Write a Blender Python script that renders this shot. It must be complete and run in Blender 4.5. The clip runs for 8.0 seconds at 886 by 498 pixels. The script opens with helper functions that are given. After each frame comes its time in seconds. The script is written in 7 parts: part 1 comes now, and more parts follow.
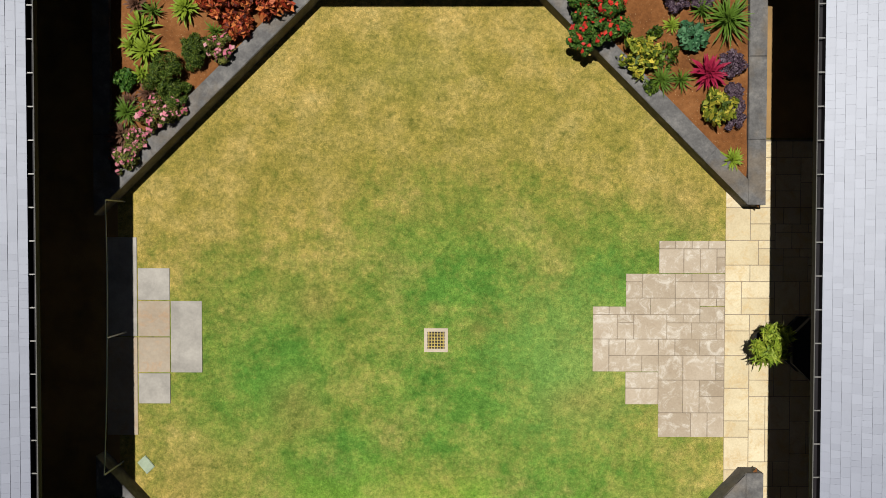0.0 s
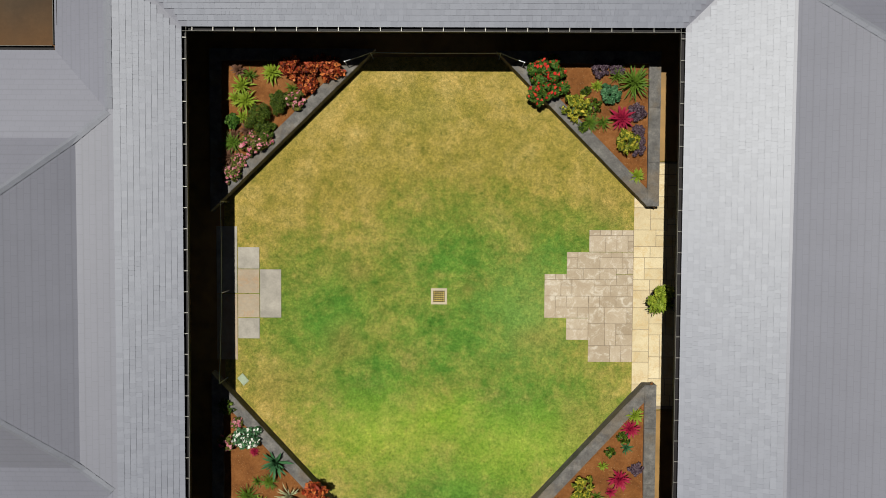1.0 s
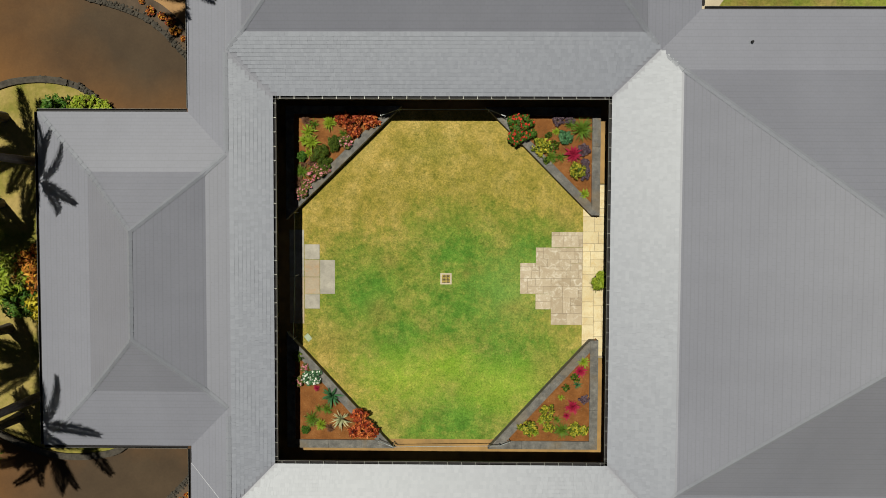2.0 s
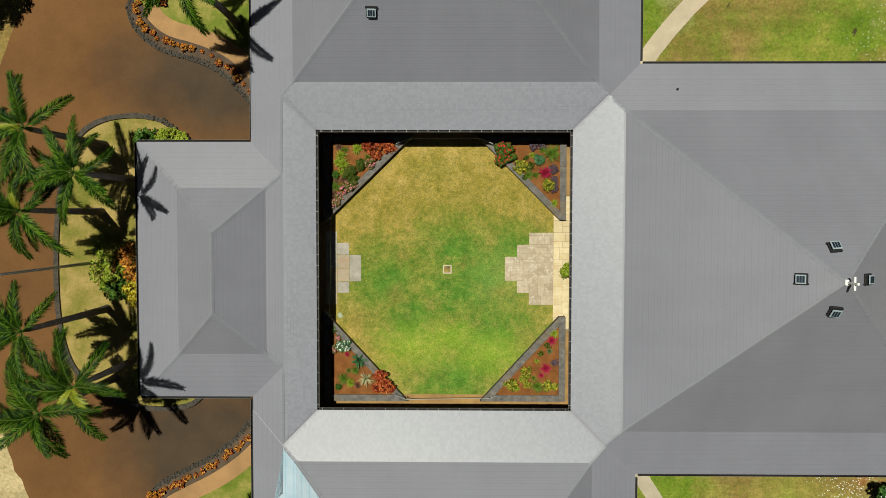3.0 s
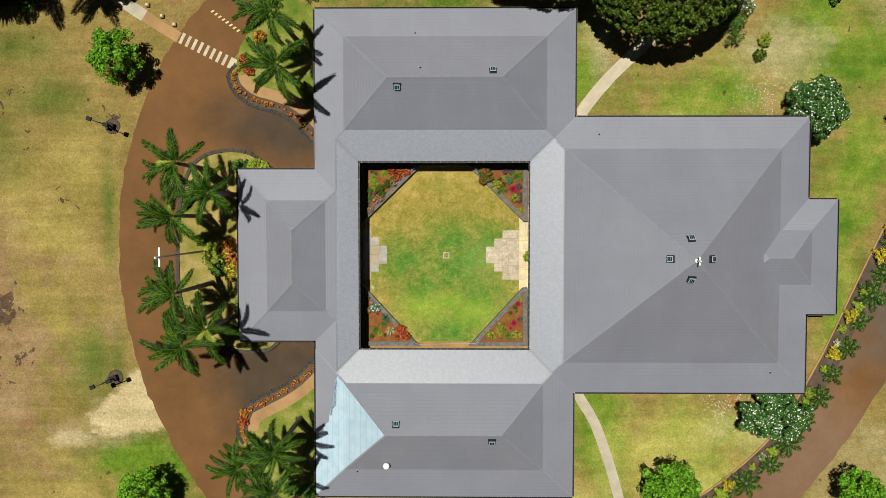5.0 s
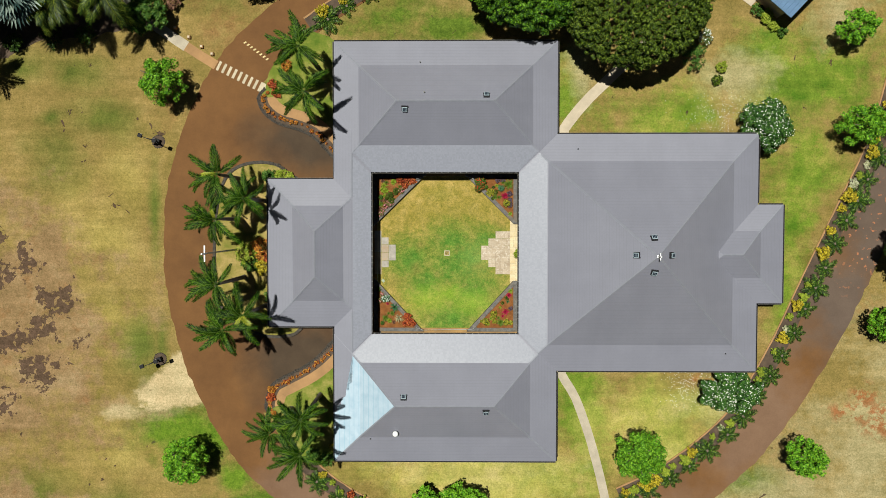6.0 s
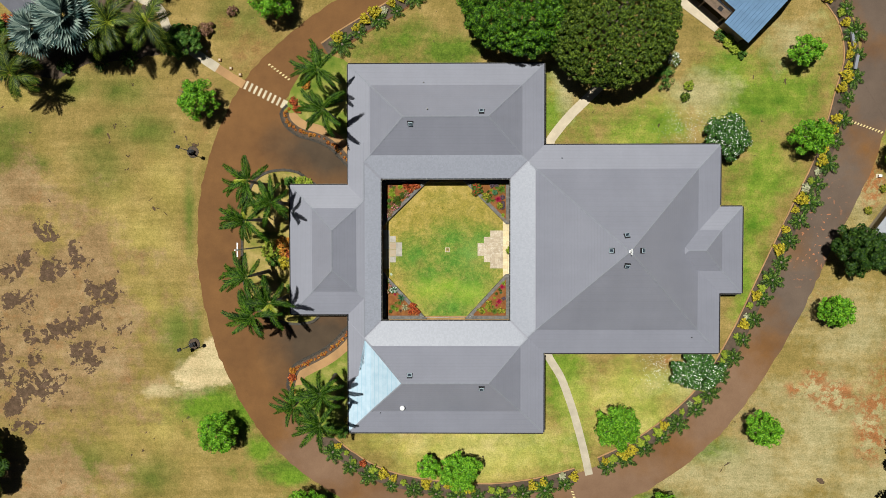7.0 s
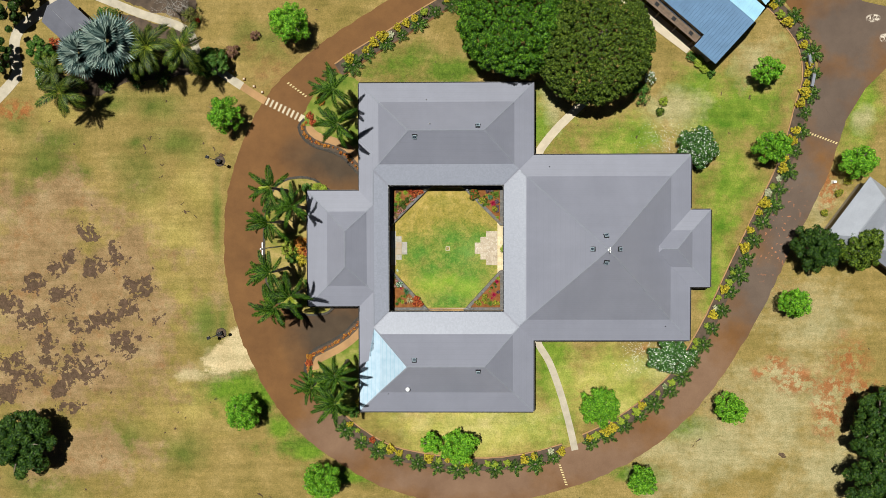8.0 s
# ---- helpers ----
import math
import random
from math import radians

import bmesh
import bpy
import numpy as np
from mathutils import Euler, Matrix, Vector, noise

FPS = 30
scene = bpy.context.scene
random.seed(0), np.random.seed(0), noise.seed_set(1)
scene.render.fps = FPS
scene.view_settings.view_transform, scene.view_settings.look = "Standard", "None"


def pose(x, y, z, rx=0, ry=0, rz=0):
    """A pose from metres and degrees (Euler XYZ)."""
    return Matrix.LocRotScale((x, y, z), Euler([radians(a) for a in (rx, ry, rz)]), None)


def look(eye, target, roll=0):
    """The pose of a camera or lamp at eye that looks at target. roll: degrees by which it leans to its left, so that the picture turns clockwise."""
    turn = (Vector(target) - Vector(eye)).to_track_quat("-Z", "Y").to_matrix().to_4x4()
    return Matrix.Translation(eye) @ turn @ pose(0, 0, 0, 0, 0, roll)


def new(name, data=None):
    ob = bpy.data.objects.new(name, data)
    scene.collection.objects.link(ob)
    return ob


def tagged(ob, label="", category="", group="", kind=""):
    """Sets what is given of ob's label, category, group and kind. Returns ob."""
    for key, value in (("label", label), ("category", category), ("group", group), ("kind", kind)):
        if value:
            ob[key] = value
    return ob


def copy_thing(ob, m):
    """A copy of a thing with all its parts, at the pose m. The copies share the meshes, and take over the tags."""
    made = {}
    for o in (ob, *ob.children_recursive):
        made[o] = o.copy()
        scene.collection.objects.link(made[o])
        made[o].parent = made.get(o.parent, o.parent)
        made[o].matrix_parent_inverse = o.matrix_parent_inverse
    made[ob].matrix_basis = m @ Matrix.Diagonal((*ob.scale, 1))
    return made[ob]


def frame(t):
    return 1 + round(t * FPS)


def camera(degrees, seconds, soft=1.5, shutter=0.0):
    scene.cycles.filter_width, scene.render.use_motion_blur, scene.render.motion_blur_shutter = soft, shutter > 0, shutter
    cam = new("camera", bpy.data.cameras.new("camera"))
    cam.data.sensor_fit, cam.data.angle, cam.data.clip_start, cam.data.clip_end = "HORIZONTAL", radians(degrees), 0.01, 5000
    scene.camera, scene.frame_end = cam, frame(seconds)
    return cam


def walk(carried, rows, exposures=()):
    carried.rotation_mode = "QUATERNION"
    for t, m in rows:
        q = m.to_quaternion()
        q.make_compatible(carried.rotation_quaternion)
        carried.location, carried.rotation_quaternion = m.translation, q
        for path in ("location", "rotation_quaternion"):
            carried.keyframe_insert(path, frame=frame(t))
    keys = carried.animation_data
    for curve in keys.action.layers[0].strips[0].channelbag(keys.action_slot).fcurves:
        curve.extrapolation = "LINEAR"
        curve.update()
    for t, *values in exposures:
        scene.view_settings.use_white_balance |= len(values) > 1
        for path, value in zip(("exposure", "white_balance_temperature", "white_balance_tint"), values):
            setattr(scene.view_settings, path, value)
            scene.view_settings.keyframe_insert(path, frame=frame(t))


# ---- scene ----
# ---------------------------------------------------------------- camera
cam = camera(60.8, 8.0, 0.8)
PATH = [
    (0.0, pose(0.315, 2.290, 15.821, -1.359, 0.623, 0.086)),
    (0.5, pose(0.289, 2.352, 18.712, -1.797, 0.582, 0.328)),
    (1.0, pose(0.316, 2.449, 23.486, -2.366, 0.496, 0.315)),
    (2.3, pose(0.228, 2.908, 36.286, -2.589, 0.680, 0.136)),
    (2.5, pose(0.257, 2.927, 38.205, -2.473, 0.618, 0.071)),
    (3.0, pose(0.287, 2.910, 43.027, -2.331, 0.713, 0.086)),
    (3.5, pose(0.347, 2.997, 47.922, -2.371, 0.803, 0.077)),
    (4.0, pose(0.355, 3.070, 52.837, -2.412, 0.736, -0.011)),
    (4.5, pose(0.362, 3.080, 57.785, -2.399, 0.607, 0.023)),
    (6.0, pose(0.571, 2.954, 72.438, -2.024, 0.754, 0.005)),
    (6.5, pose(0.613, 2.808, 77.298, -1.872, 0.783, -0.052)),
    (7.0, pose(0.742, 2.739, 82.116, -1.848, 0.846, -0.096)),
    (7.5, pose(0.890, 2.826, 86.928, -1.826, 0.879, -0.156)),
    (8.0, pose(0.980, 2.945, 91.747, -1.875, 0.964, -0.164)),
]
walk(cam, PATH, [(0.0, 0.05, 6250, 10), (0.5, -0.02, 6400, 8), (1.0, -0.09, 6550, 7), (2.5, -0.05, 6950, 1), (3.5, 0.01, 6950, 1), (4.5, 0.11, 6750, 3), (6.5, 0.23, 6500, 5), (8.0, 0.32, 6350, 6)])

# ---------------------------------------------------------------- sky and sun
SUN_DIR = Vector((-0.159, 0.172, 1.0))
world = bpy.data.worlds.new("world")
scene.world = world
world.use_nodes = True
wn = world.node_tree
sky = wn.nodes.new("ShaderNodeTexSky")
sky.sky_type = 'NISHITA'
sky.sun_disc = False
sky.sun_elevation = radians(76.8)
sky.sun_rotation = radians(-43)
wn.links.new(sky.outputs[0], wn.nodes["Background"].inputs[0])
wn.nodes["Background"].inputs[1].default_value = 0.009
sun_data = bpy.data.lights.new("sun", 'SUN')
sun_data.energy = 5.0
sun_data.angle = radians(0.53)
sun_data.color = (1.0, 0.975, 0.92)
sun = new("sun", sun_data)
sun.matrix_world = look(SUN_DIR * 100, (0, 0, 0))


# ---------------------------------------------------------------- material tools
class Nodes:
    """A short hand for building a node material."""

    def __init__(self, name):
        self.m = bpy.data.materials.new(name)
        self.m.use_nodes = True
        self.t = self.m.node_tree
        self.out = self.t.nodes["Principled BSDF"]

    def n(self, kind, ins=None, **props):
        node = self.t.nodes.new("ShaderNode" + kind)
        if "data_type" in props:
            node.data_type, node.blend_type = props["data_type"], props["blend_type"]
        if "operation" in props:
            node.operation = props["operation"]
        if "offset" in props:
            node.offset = props["offset"]
        for k, v in (ins or {}).items():
            if isinstance(v, bpy.types.NodeSocket):
                self.t.links.new(v, node.inputs[k])
            else:
                node.inputs[k].default_value = v
        return node

    def pos(self):
        return self.n("NewGeometry").outputs["Position"]

    def obj(self):
        return self.n("TexCoord").outputs["Object"]

    def uv(self):
        return self.n("TexCoord").outputs["UV"]

    def noise(self, vec, scale, detail=4.0, rough=0.6, distort=0.0):
        vec = self.n("VectorMath", {0: vec, 1: (137.31, 219.73, 41.17)}, operation='ADD').outputs[0]
        return self.n("TexNoise", {"Vector": vec, "Scale": scale, "Detail": detail, "Roughness": rough, "Distortion": distort}).outputs["Fac"]

    def ramp(self, fac, stops):
        r = self.n("ValToRGB", {"Fac": fac})
        e = r.color_ramp.elements
        e[0].position, e[0].color = stops[0][0], (*stops[0][1], 1)
        e[1].position, e[1].color = stops[-1][0], (*stops[-1][1], 1)
        for p, c in stops[1:-1]:
            x = e.new(p)
            x.color = (*c, 1)
        return r.outputs["Color"]

    def rng(self, v, a, b, lo=0.0, hi=1.0):
        return self.n("MapRange", {"Value": v, "From Min": a, "From Max": b, "To Min": lo, "To Max": hi}).outputs["Result"]

    def math(self, op, a, b=0.0):
        return self.n("Math", {0: a, 1: b}, operation=op).outputs[0]

    def mix(self, fac, a, b, blend='MIX'):
        x = self.n("Mix", {0: fac}, data_type='RGBA', blend_type=blend)
        for i, v in ((6, a), (7, b)):
            if isinstance(v, bpy.types.NodeSocket):
                self.t.links.new(v, x.inputs[i])
            else:
                x.inputs[i].default_value = (*v, 1)
        return x.outputs[2]

    def spot(self, vec, x, y, rx, ry, wob, soft=0.6):
        """1 inside a ragged ellipse on the ground, 0 outside."""
        d = self.n("VectorMath", {0: vec, 1: (x, y, 0)}, operation='SUBTRACT').outputs[0]
        d = self.n("VectorMath", {0: d, 1: (1 / rx, 1 / ry, 0)}, operation='MULTIPLY').outputs[0]
        l = self.n("VectorMath", {0: d}, operation='LENGTH').outputs["Value"]
        l = self.math('ADD', l, wob)
        return self.rng(l, 1.0, 1.0 - soft)

    def done(self, color, rough=0.8, bump=None, strength=0.3, dist=0.01, metal=0.0, spec=0.5, fuzz=0.0):
        o = self.out
        o.inputs["Diffuse Roughness"].default_value = fuzz
        if isinstance(color, bpy.types.NodeSocket):
            self.t.links.new(color, o.inputs["Base Color"])
        else:
            o.inputs["Base Color"].default_value = (*color, 1)
        if isinstance(rough, bpy.types.NodeSocket):
            self.t.links.new(rough, o.inputs["Roughness"])
        else:
            o.inputs["Roughness"].default_value = rough
        o.inputs["Metallic"].default_value = metal
        o.inputs["Specular IOR Level"].default_value = spec
        if bump is not None:
            b = self.n("Bump", {"Height": bump, "Strength": strength, "Distance": dist})
            self.t.links.new(b.outputs[0], o.inputs["Normal"])
        return self.m


def plain(name, color, rough=0.7, scale=3.0, vary=0.25, grain=40.0, metal=0.0, spec=0.5, bump=0.25, random=0.0):
    """A surface of one colour with stains at a large and grain at a small scale."""
    k = Nodes(name)
    v = k.obj()
    big = k.noise(v, scale, 5)
    fine = k.noise(v, grain, 3)
    lo = tuple(c * (1 - vary) for c in color)
    hi = tuple(min(1, c * (1 + vary)) for c in color)
    c = k.ramp(big, [(0.3, lo), (0.7, hi)])
    c = k.mix(0.5, c, k.ramp(fine, [(0.3, (0.75,) * 3), (0.7, (1.0,) * 3)]), 'MULTIPLY')
    if random:
        r = k.n("ObjectInfo").outputs["Random"]
        c = k.mix(1.0, c, k.ramp(r, [(0, (1 - random,) * 3), (1, (1.0,) * 3)]), 'MULTIPLY')
    return k.done(c, rough, fine, bump, 0.01, metal, spec)


def leafy(name, stops, rough=0.55, spec=0.2, trans=0.06, spread=0.82):
    """Leaves: each leaf of a joined crown takes its own shade."""
    k = Nodes(name)
    g = k.n("NewGeometry")
    r = k.n("ObjectInfo").outputs["Random"]
    c = k.ramp(g.outputs["Random Per Island"], stops)
    c = k.mix(1.0, c, k.ramp(r, [(0, (spread, spread, spread)), (1, (1, 1, 1))]), 'MULTIPLY')
    k.done(c, rough, spec=spec)
    tr = k.n("BsdfTranslucent")
    k.t.links.new(c, tr.inputs["Color"])
    mx = k.n("MixShader", {0: trans, 1: k.out.outputs[0], 2: tr.outputs[0]})
    k.t.links.new(mx.outputs[0], k.t.nodes["Material Output"].inputs[0])
    return k.m


# ---------------------------------------------------------------- materials
def make_ground():
    k = Nodes("dry_lawn")
    v = k.pos()
    wide = k.noise(v, 0.06, 4, 0.55)
    mid = k.noise(v, 0.33, 7, 0.68)
    small = k.noise(v, 1.9, 7, 0.75)
    fine = k.noise(v, 6.0, 5, 0.8)
    streak = k.noise(k.n("Mapping", {"Vector": v, "Rotation": (0, 0, 0.75), "Scale": (0.12, 1.3, 1)}).outputs[0], 1.1, 5, 0.6)
    wob = k.rng(k.noise(v, 0.17, 7, 0.68), 0.25, 0.75, -0.95, 0.95)
    ease = k.rng(k.noise(v, 0.22, 6, 0.62), 0.25, 0.75, -0.5, 0.5)
    tear = k.math('ADD', k.rng(k.noise(v, 0.55, 5, 0.6), 0.25, 0.75, -0.7, 0.7), k.rng(k.noise(v, 2.0, 5, 0.65), 0.25, 0.75, -0.5, 0.5))

    def most(spots, soft=0.75, grow=1.0, edge=wob):
        acc = None
        for x, y, rx, ry in spots:
            s = k.spot(v, x, y, rx * grow, ry * grow, edge, soft)
            acc = s if acc is None else k.math('MAXIMUM', acc, s)
        return acc

    c = k.ramp(wide, [(0.32, (0.205, 0.155, 0.042)), (0.45, (0.285, 0.20, 0.068)), (0.58, (0.335, 0.232, 0.09)), (0.7, (0.235, 0.178, 0.05))])
    c = k.mix(0.5, c, k.ramp(mid, [(0.3, (0.15, 0.128, 0.03)), (0.5, (0.295, 0.207, 0.073)), (0.68, (0.435, 0.305, 0.135))]))
    green = k.ramp(mid, [(0.3, (0.055, 0.098, 0.014)), (0.68, (0.165, 0.18, 0.038))])
    dull = most([(-51.5, 6, 3.6, 3), (-50, 10.5, 4, 3.5), (-47.5, 13.3, 3.6, 1.9), (-45, 9.5, 2.0, 1.4), (-38, 8.6, 3.4, 3.2), (-33, 12.8, 4.6, 2.2), (-38, 13, 1.6, 1.0), (-40.5, 17.6, 3.2, 1.8),
                 (-35.5, 17.4, 4.4, 1.8), (-53, 14.5, 2, 2.2), (-41, -24, 4.6, 3), (-50, -29.5, 5, 2.6), (-33, -25, 3.4, 3), (-22, 25, 4, 3)], 1.0, 1.25, ease)
    c = k.mix(k.math('MULTIPLY', dull, 0.88), c, green)
    straw = most([(-34, 2, 4.5, 6), (-33, -6, 4, 4.5), (-31, -19, 7, 4), (-47, 16.5, 3, 1.6), (-31, 7, 3, 4)], 1.0, 1.25, ease)
    c = k.mix(k.math('MULTIPLY', straw, 0.7), c, k.ramp(mid, [(0.3, (0.30, 0.235, 0.062)), (0.68, (0.46, 0.36, 0.12))]))
    # shade along the drive's western edge, put into the colour as darker green
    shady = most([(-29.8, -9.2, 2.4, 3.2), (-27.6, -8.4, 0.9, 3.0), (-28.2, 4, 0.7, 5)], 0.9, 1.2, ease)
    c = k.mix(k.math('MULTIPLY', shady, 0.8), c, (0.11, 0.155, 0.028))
    fresh = most([(20, 13.2, 9, 3), (32.5, 1, 3, 10), (9, -21.8, 9, 2.4), (13, -15.5, 3.4, 4.5), (49.8, 18, 3.6, 5.5), (33, 15.5, 7, 5),
                  (30, 19.3, 4.5, 2.5), (36, 17, 5, 6), (11.5, 15, 2, 4), (24, -15, 5, 2.5), (-12, 14, 5, 4), (34.5, 9, 3, 5), (22, -19, 4, 3), (8, -22, 12, 2.5), (20, -16.5, 6, 4)], 0.7, 1.2)
    c = k.mix(k.math('MULTIPLY', fresh, 0.95), c, k.ramp(mid, [(0.3, (0.08, 0.175, 0.013)), (0.52, (0.185, 0.265, 0.032)), (0.7, (0.36, 0.33, 0.08))]))
    lush = most([(-5, 22.6, 4.6, 2.0), (0, 21.6, 4, 1.4), (-26.0, -17.2, 3.6, 2.2), (-23.2, -18.2, 2.0, 2.6), (-20.6, -21.8, 1.8, 1.6), (-18.2, -24.2, 3.8, 1.2), (-13, -28, 4, 1.1), (22, -27.6, 4, 0.9), (29, -22, 2.6, 1.2), (49, 22, 2, 1.6)], 0.8, 1.6)
    c = k.mix(k.math('MULTIPLY', lush, 0.92), c, k.ramp(small, [(0.3, (0.06, 0.125, 0.012)), (0.7, (0.14, 0.215, 0.025))]))
    pale = most([(27.8, 17, 3.4, 3.2), (26, -14.8, 4.2, 2.6), (40, -19, 9, 7), (33, -26, 9, 5), (12.9, 17.5, 1.6, 4), (36.8, 22, 3, 3), (3, -22, 9, 2.2), (44, -10, 6, 5), (44.5, 5.5, 2.5, 4), (50, 15.5, 1.6, 1.6), (-28, -13.6, 3.4, 1.8), (-31.6, -15.3, 2.0, 0.8), (46, -28, 8, 6)], 0.85, 1.2)
    c = k.mix(k.math('MULTIPLY', pale, 0.8), c, k.ramp(mid, [(0.3, (0.38, 0.315, 0.175)), (0.68, (0.51, 0.43, 0.27))]))
    sunny = most([(3, -22.2, 15, 5), (19, -17, 9, 6)], 0.7, 1.0, ease)
    c = k.mix(k.math('MULTIPLY', sunny, 0.72), c, k.ramp(mid, [(0.3, (0.36, 0.37, 0.075)), (0.5, (0.52, 0.45, 0.13)), (0.68, (0.64, 0.51, 0.22))]))
    c = k.mix(1.0, c, (0.94, 0.94, 0.93), 'MULTIPLY')
    bare = most([(-45, -9, 13, 11), (-50, -2, 9, 10), (-44, -26, 8, 3.4), (-48, 6, 5, 3), (-40, -4, 6, 8)], 0.5, 1.2)
    c = k.mix(k.math('MULTIPLY', bare, 0.95), c, k.ramp(mid, [(0.3, (0.225, 0.138, 0.072)), (0.5, (0.300, 0.190, 0.104)), (0.68, (0.365, 0.248, 0.148))]))
    rust = k.rng(k.noise(v, 0.5, 6, 0.7), 0.54, 0.66)
    c = k.mix(k.math('MULTIPLY', k.math('MULTIPLY', bare, rust), 0.45), c, (0.27, 0.125, 0.05))
    zone = most([(-54.3, -6.1, 1.6, 1.3), (-50.7, -4.3, 1.5, 1.1), (-48.1, -2.4, 1.1, 1.1), (-51.2, -8.6, 2.2, 1.2), (-47.5, -5.6, 1.6, 1.1), (-46.3, -0.9, 0.7, 0.8), (-40.7, -0.9, 1.2, 1.4), (-43.3, -2.2, 1.2, 1.1), (-38.1, -4.8, 1.7, 1.3), (-39.4, -7.1, 1.3, 1.6), (-41.6, -8.7, 1.5, 0.9), (-44.0, -9.0, 1.3, 0.8), (-46.0, -9.3, 1.2, 0.9), (-39.8, -11.4, 1.6, 1.3)], 0.9, 1.45, tear)
    zone = k.math('MAXIMUM', zone, most([(-37.9, -10.8, 1.0, 0.7), (-35.5, -8.4, 0.8, 0.9), (-45.6, -12.0, 1.0, 1.0), (-49.2, -13.3, 1.5, 1.3), (-49.6, -10.8, 1.2, 1.0), (-53.4, -14.5, 2.2, 1.6), (-45.4, -14.8, 2.8, 1.6), (-50.9, -15.9, 1.4, 1.2), (-47.5, -17.2, 1.2, 1.3), (-46.3, -19.5, 1.6, 0.9), (-44.1, 2.5, 0.9, 0.6), (-43.6, 1.3, 0.7, 0.9), (-54.8, -18.0, 1.6, 1.5)], 0.9, 1.45, tear))
    edge = k.math('SUBTRACT', k.noise(v, 0.62, 4, 0.55, 1.1), k.rng(zone, 0.0, 0.6, 0.70, 0.36))
    patch = k.rng(edge, 0.0, 0.012)
    rim = k.math('MULTIPLY', k.rng(edge, 0.0, 0.012), k.rng(edge, 0.05, 0.02))
    hole = k.rng(k.noise(v, 0.9, 3, 0.5, 1.2), 0.60, 0.615)
    dark = k.mix(k.math('MULTIPLY', k.rng(small, 0.42, 0.6), 0.7), (0.085, 0.050, 0.040), (0.125, 0.078, 0.058))
    dark = k.mix(k.math('MULTIPLY', rim, 0.6), dark, (0.045, 0.028, 0.022))
    c = k.mix(k.math('MULTIPLY', k.math('MULTIPLY', patch, k.math('SUBTRACT', 1.0, hole)), 0.92), c, dark)
    ring = most([(-18.2, 26.4, 2.6, 2.6), (-26.1, 15.9, 2.6, 2.6), (-24, -19.2, 2.8, 2.8), (36.6, 20.2, 2.5, 2.5), (37.1, 11.6, 2.8, 2.8), (40.7, -6.3, 2.4, 2.4), (33.4, -18.9, 2.5, 2.5), (17.7, -18.7, 2.8, 2.8)], 0.8, 1.15)
    c = k.mix(k.math('MULTIPLY', k.math('MULTIPLY', ring, k.rng(small, 0.42, 0.58)), 0.6), c, (0.26, 0.15, 0.06))
    red = most([(-6, 26.6, 2.2, 1.2), (40.0, -13.3, 1.6, 1.3), (38.5, -15.2, 2.0, 1.1), (42.5, -16.3, 3.0, 1.8), (48.4, -17.0, 4.6, 1.7), (45.6, -20.6, 2.2, 2.6), (-53, 17.3, 3, 1.4), (45.5, 7, 1.6, 3), (48.5, -13, 3, 3), (24, -12.3, 1.5, 0.8)], 0.7, 1.2)
    red = k.math('MULTIPLY', red, k.rng(k.noise(v, 0.8, 7, 0.72), 0.45, 0.53))
    c = k.mix(k.math('MULTIPLY', red, 0.85), c, (0.31, 0.105, 0.038))
    earth = k.math('MULTIPLY', most([(-21, 21.6, 2.4, 1.8), (-24, 24.5, 1.6, 1.2), (-18.4, 24.4, 2.4, 1.6), (-26, 13.6, 2.6, 1.5)], 0.8, 1.2), k.rng(k.noise(v, 0.8, 7, 0.72), 0.38, 0.58))
    c = k.mix(k.math('MULTIPLY', earth, 0.6), c, (0.25, 0.125, 0.055))
    wear = k.rng(k.noise(v, 0.7, 7, 0.72), 0.25, 0.75, -0.4, 0.4)
    xyz = k.n("SeparateXYZ", {0: v})
    px, py = xyz.outputs[0], xyz.outputs[1]
    inner = k.math('ADD', k.math('MULTIPLY', px, -0.71), k.math('MULTIPLY', py, 0.71))  # a wedge of sand that opens towards the road
    apron = k.math('MULTIPLY', k.rng(k.math('ADD', inner, k.math('MULTIPLY', wear, 1.6)), 11.9, 11.4), k.rng(k.math('ADD', k.math('SUBTRACT', py, k.math('MULTIPLY', px, 0.18)), k.math('MULTIPLY', wear, 1.4)), -10.4, -10.0))
    apron = k.math('MULTIPLY', apron, k.spot(v, -25.6, -13.0, 4.5, 4.4, wear, 0.15))
    apron = k.math('MAXIMUM', apron, k.math('MULTIPLY', k.spot(v, -31.9, -15.6, 2.4, 0.9, wear, 0.6), 0.7))
    c = k.mix(apron, c, k.ramp(mid, [(0.3, (0.50, 0.375, 0.225)), (0.7, (0.62, 0.49, 0.32))]))
    vivid = most([(-26.2, -17.3, 3.6, 1.9), (-23.4, -18.6, 2.2, 2.6), (-20.6, -22.0, 1.7, 1.9), (-17.4, -25.2, 2.2, 1.1), (-12.5, -28.3, 3.0, 0.8)], 0.6, 1.1, wear)
    c = k.mix(k.math('MULTIPLY', k.math('MULTIPLY', vivid, k.math('SUBTRACT', 1.0, apron)), 0.9), c, k.ramp(small, [(0.3, (0.085, 0.17, 0.012)), (0.7, (0.165, 0.25, 0.025))]))
    specks = k.rng(k.noise(v, 1.7, 5, 0.65), 0.67, 0.72)
    c = k.mix(k.math('MULTIPLY', specks, 0.65), c, (0.10, 0.055, 0.025))
    c = k.mix(0.75, c, k.ramp(streak, [(0.3, (0.70, 0.72, 0.64)), (0.68, (1.06, 1.05, 1.03))]), 'MULTIPLY')
    c = k.mix(0.7, c, k.ramp(small, [(0.3, (0.68, 0.72, 0.62)), (0.66, (1.08, 1.06, 1.04))]), 'MULTIPLY')
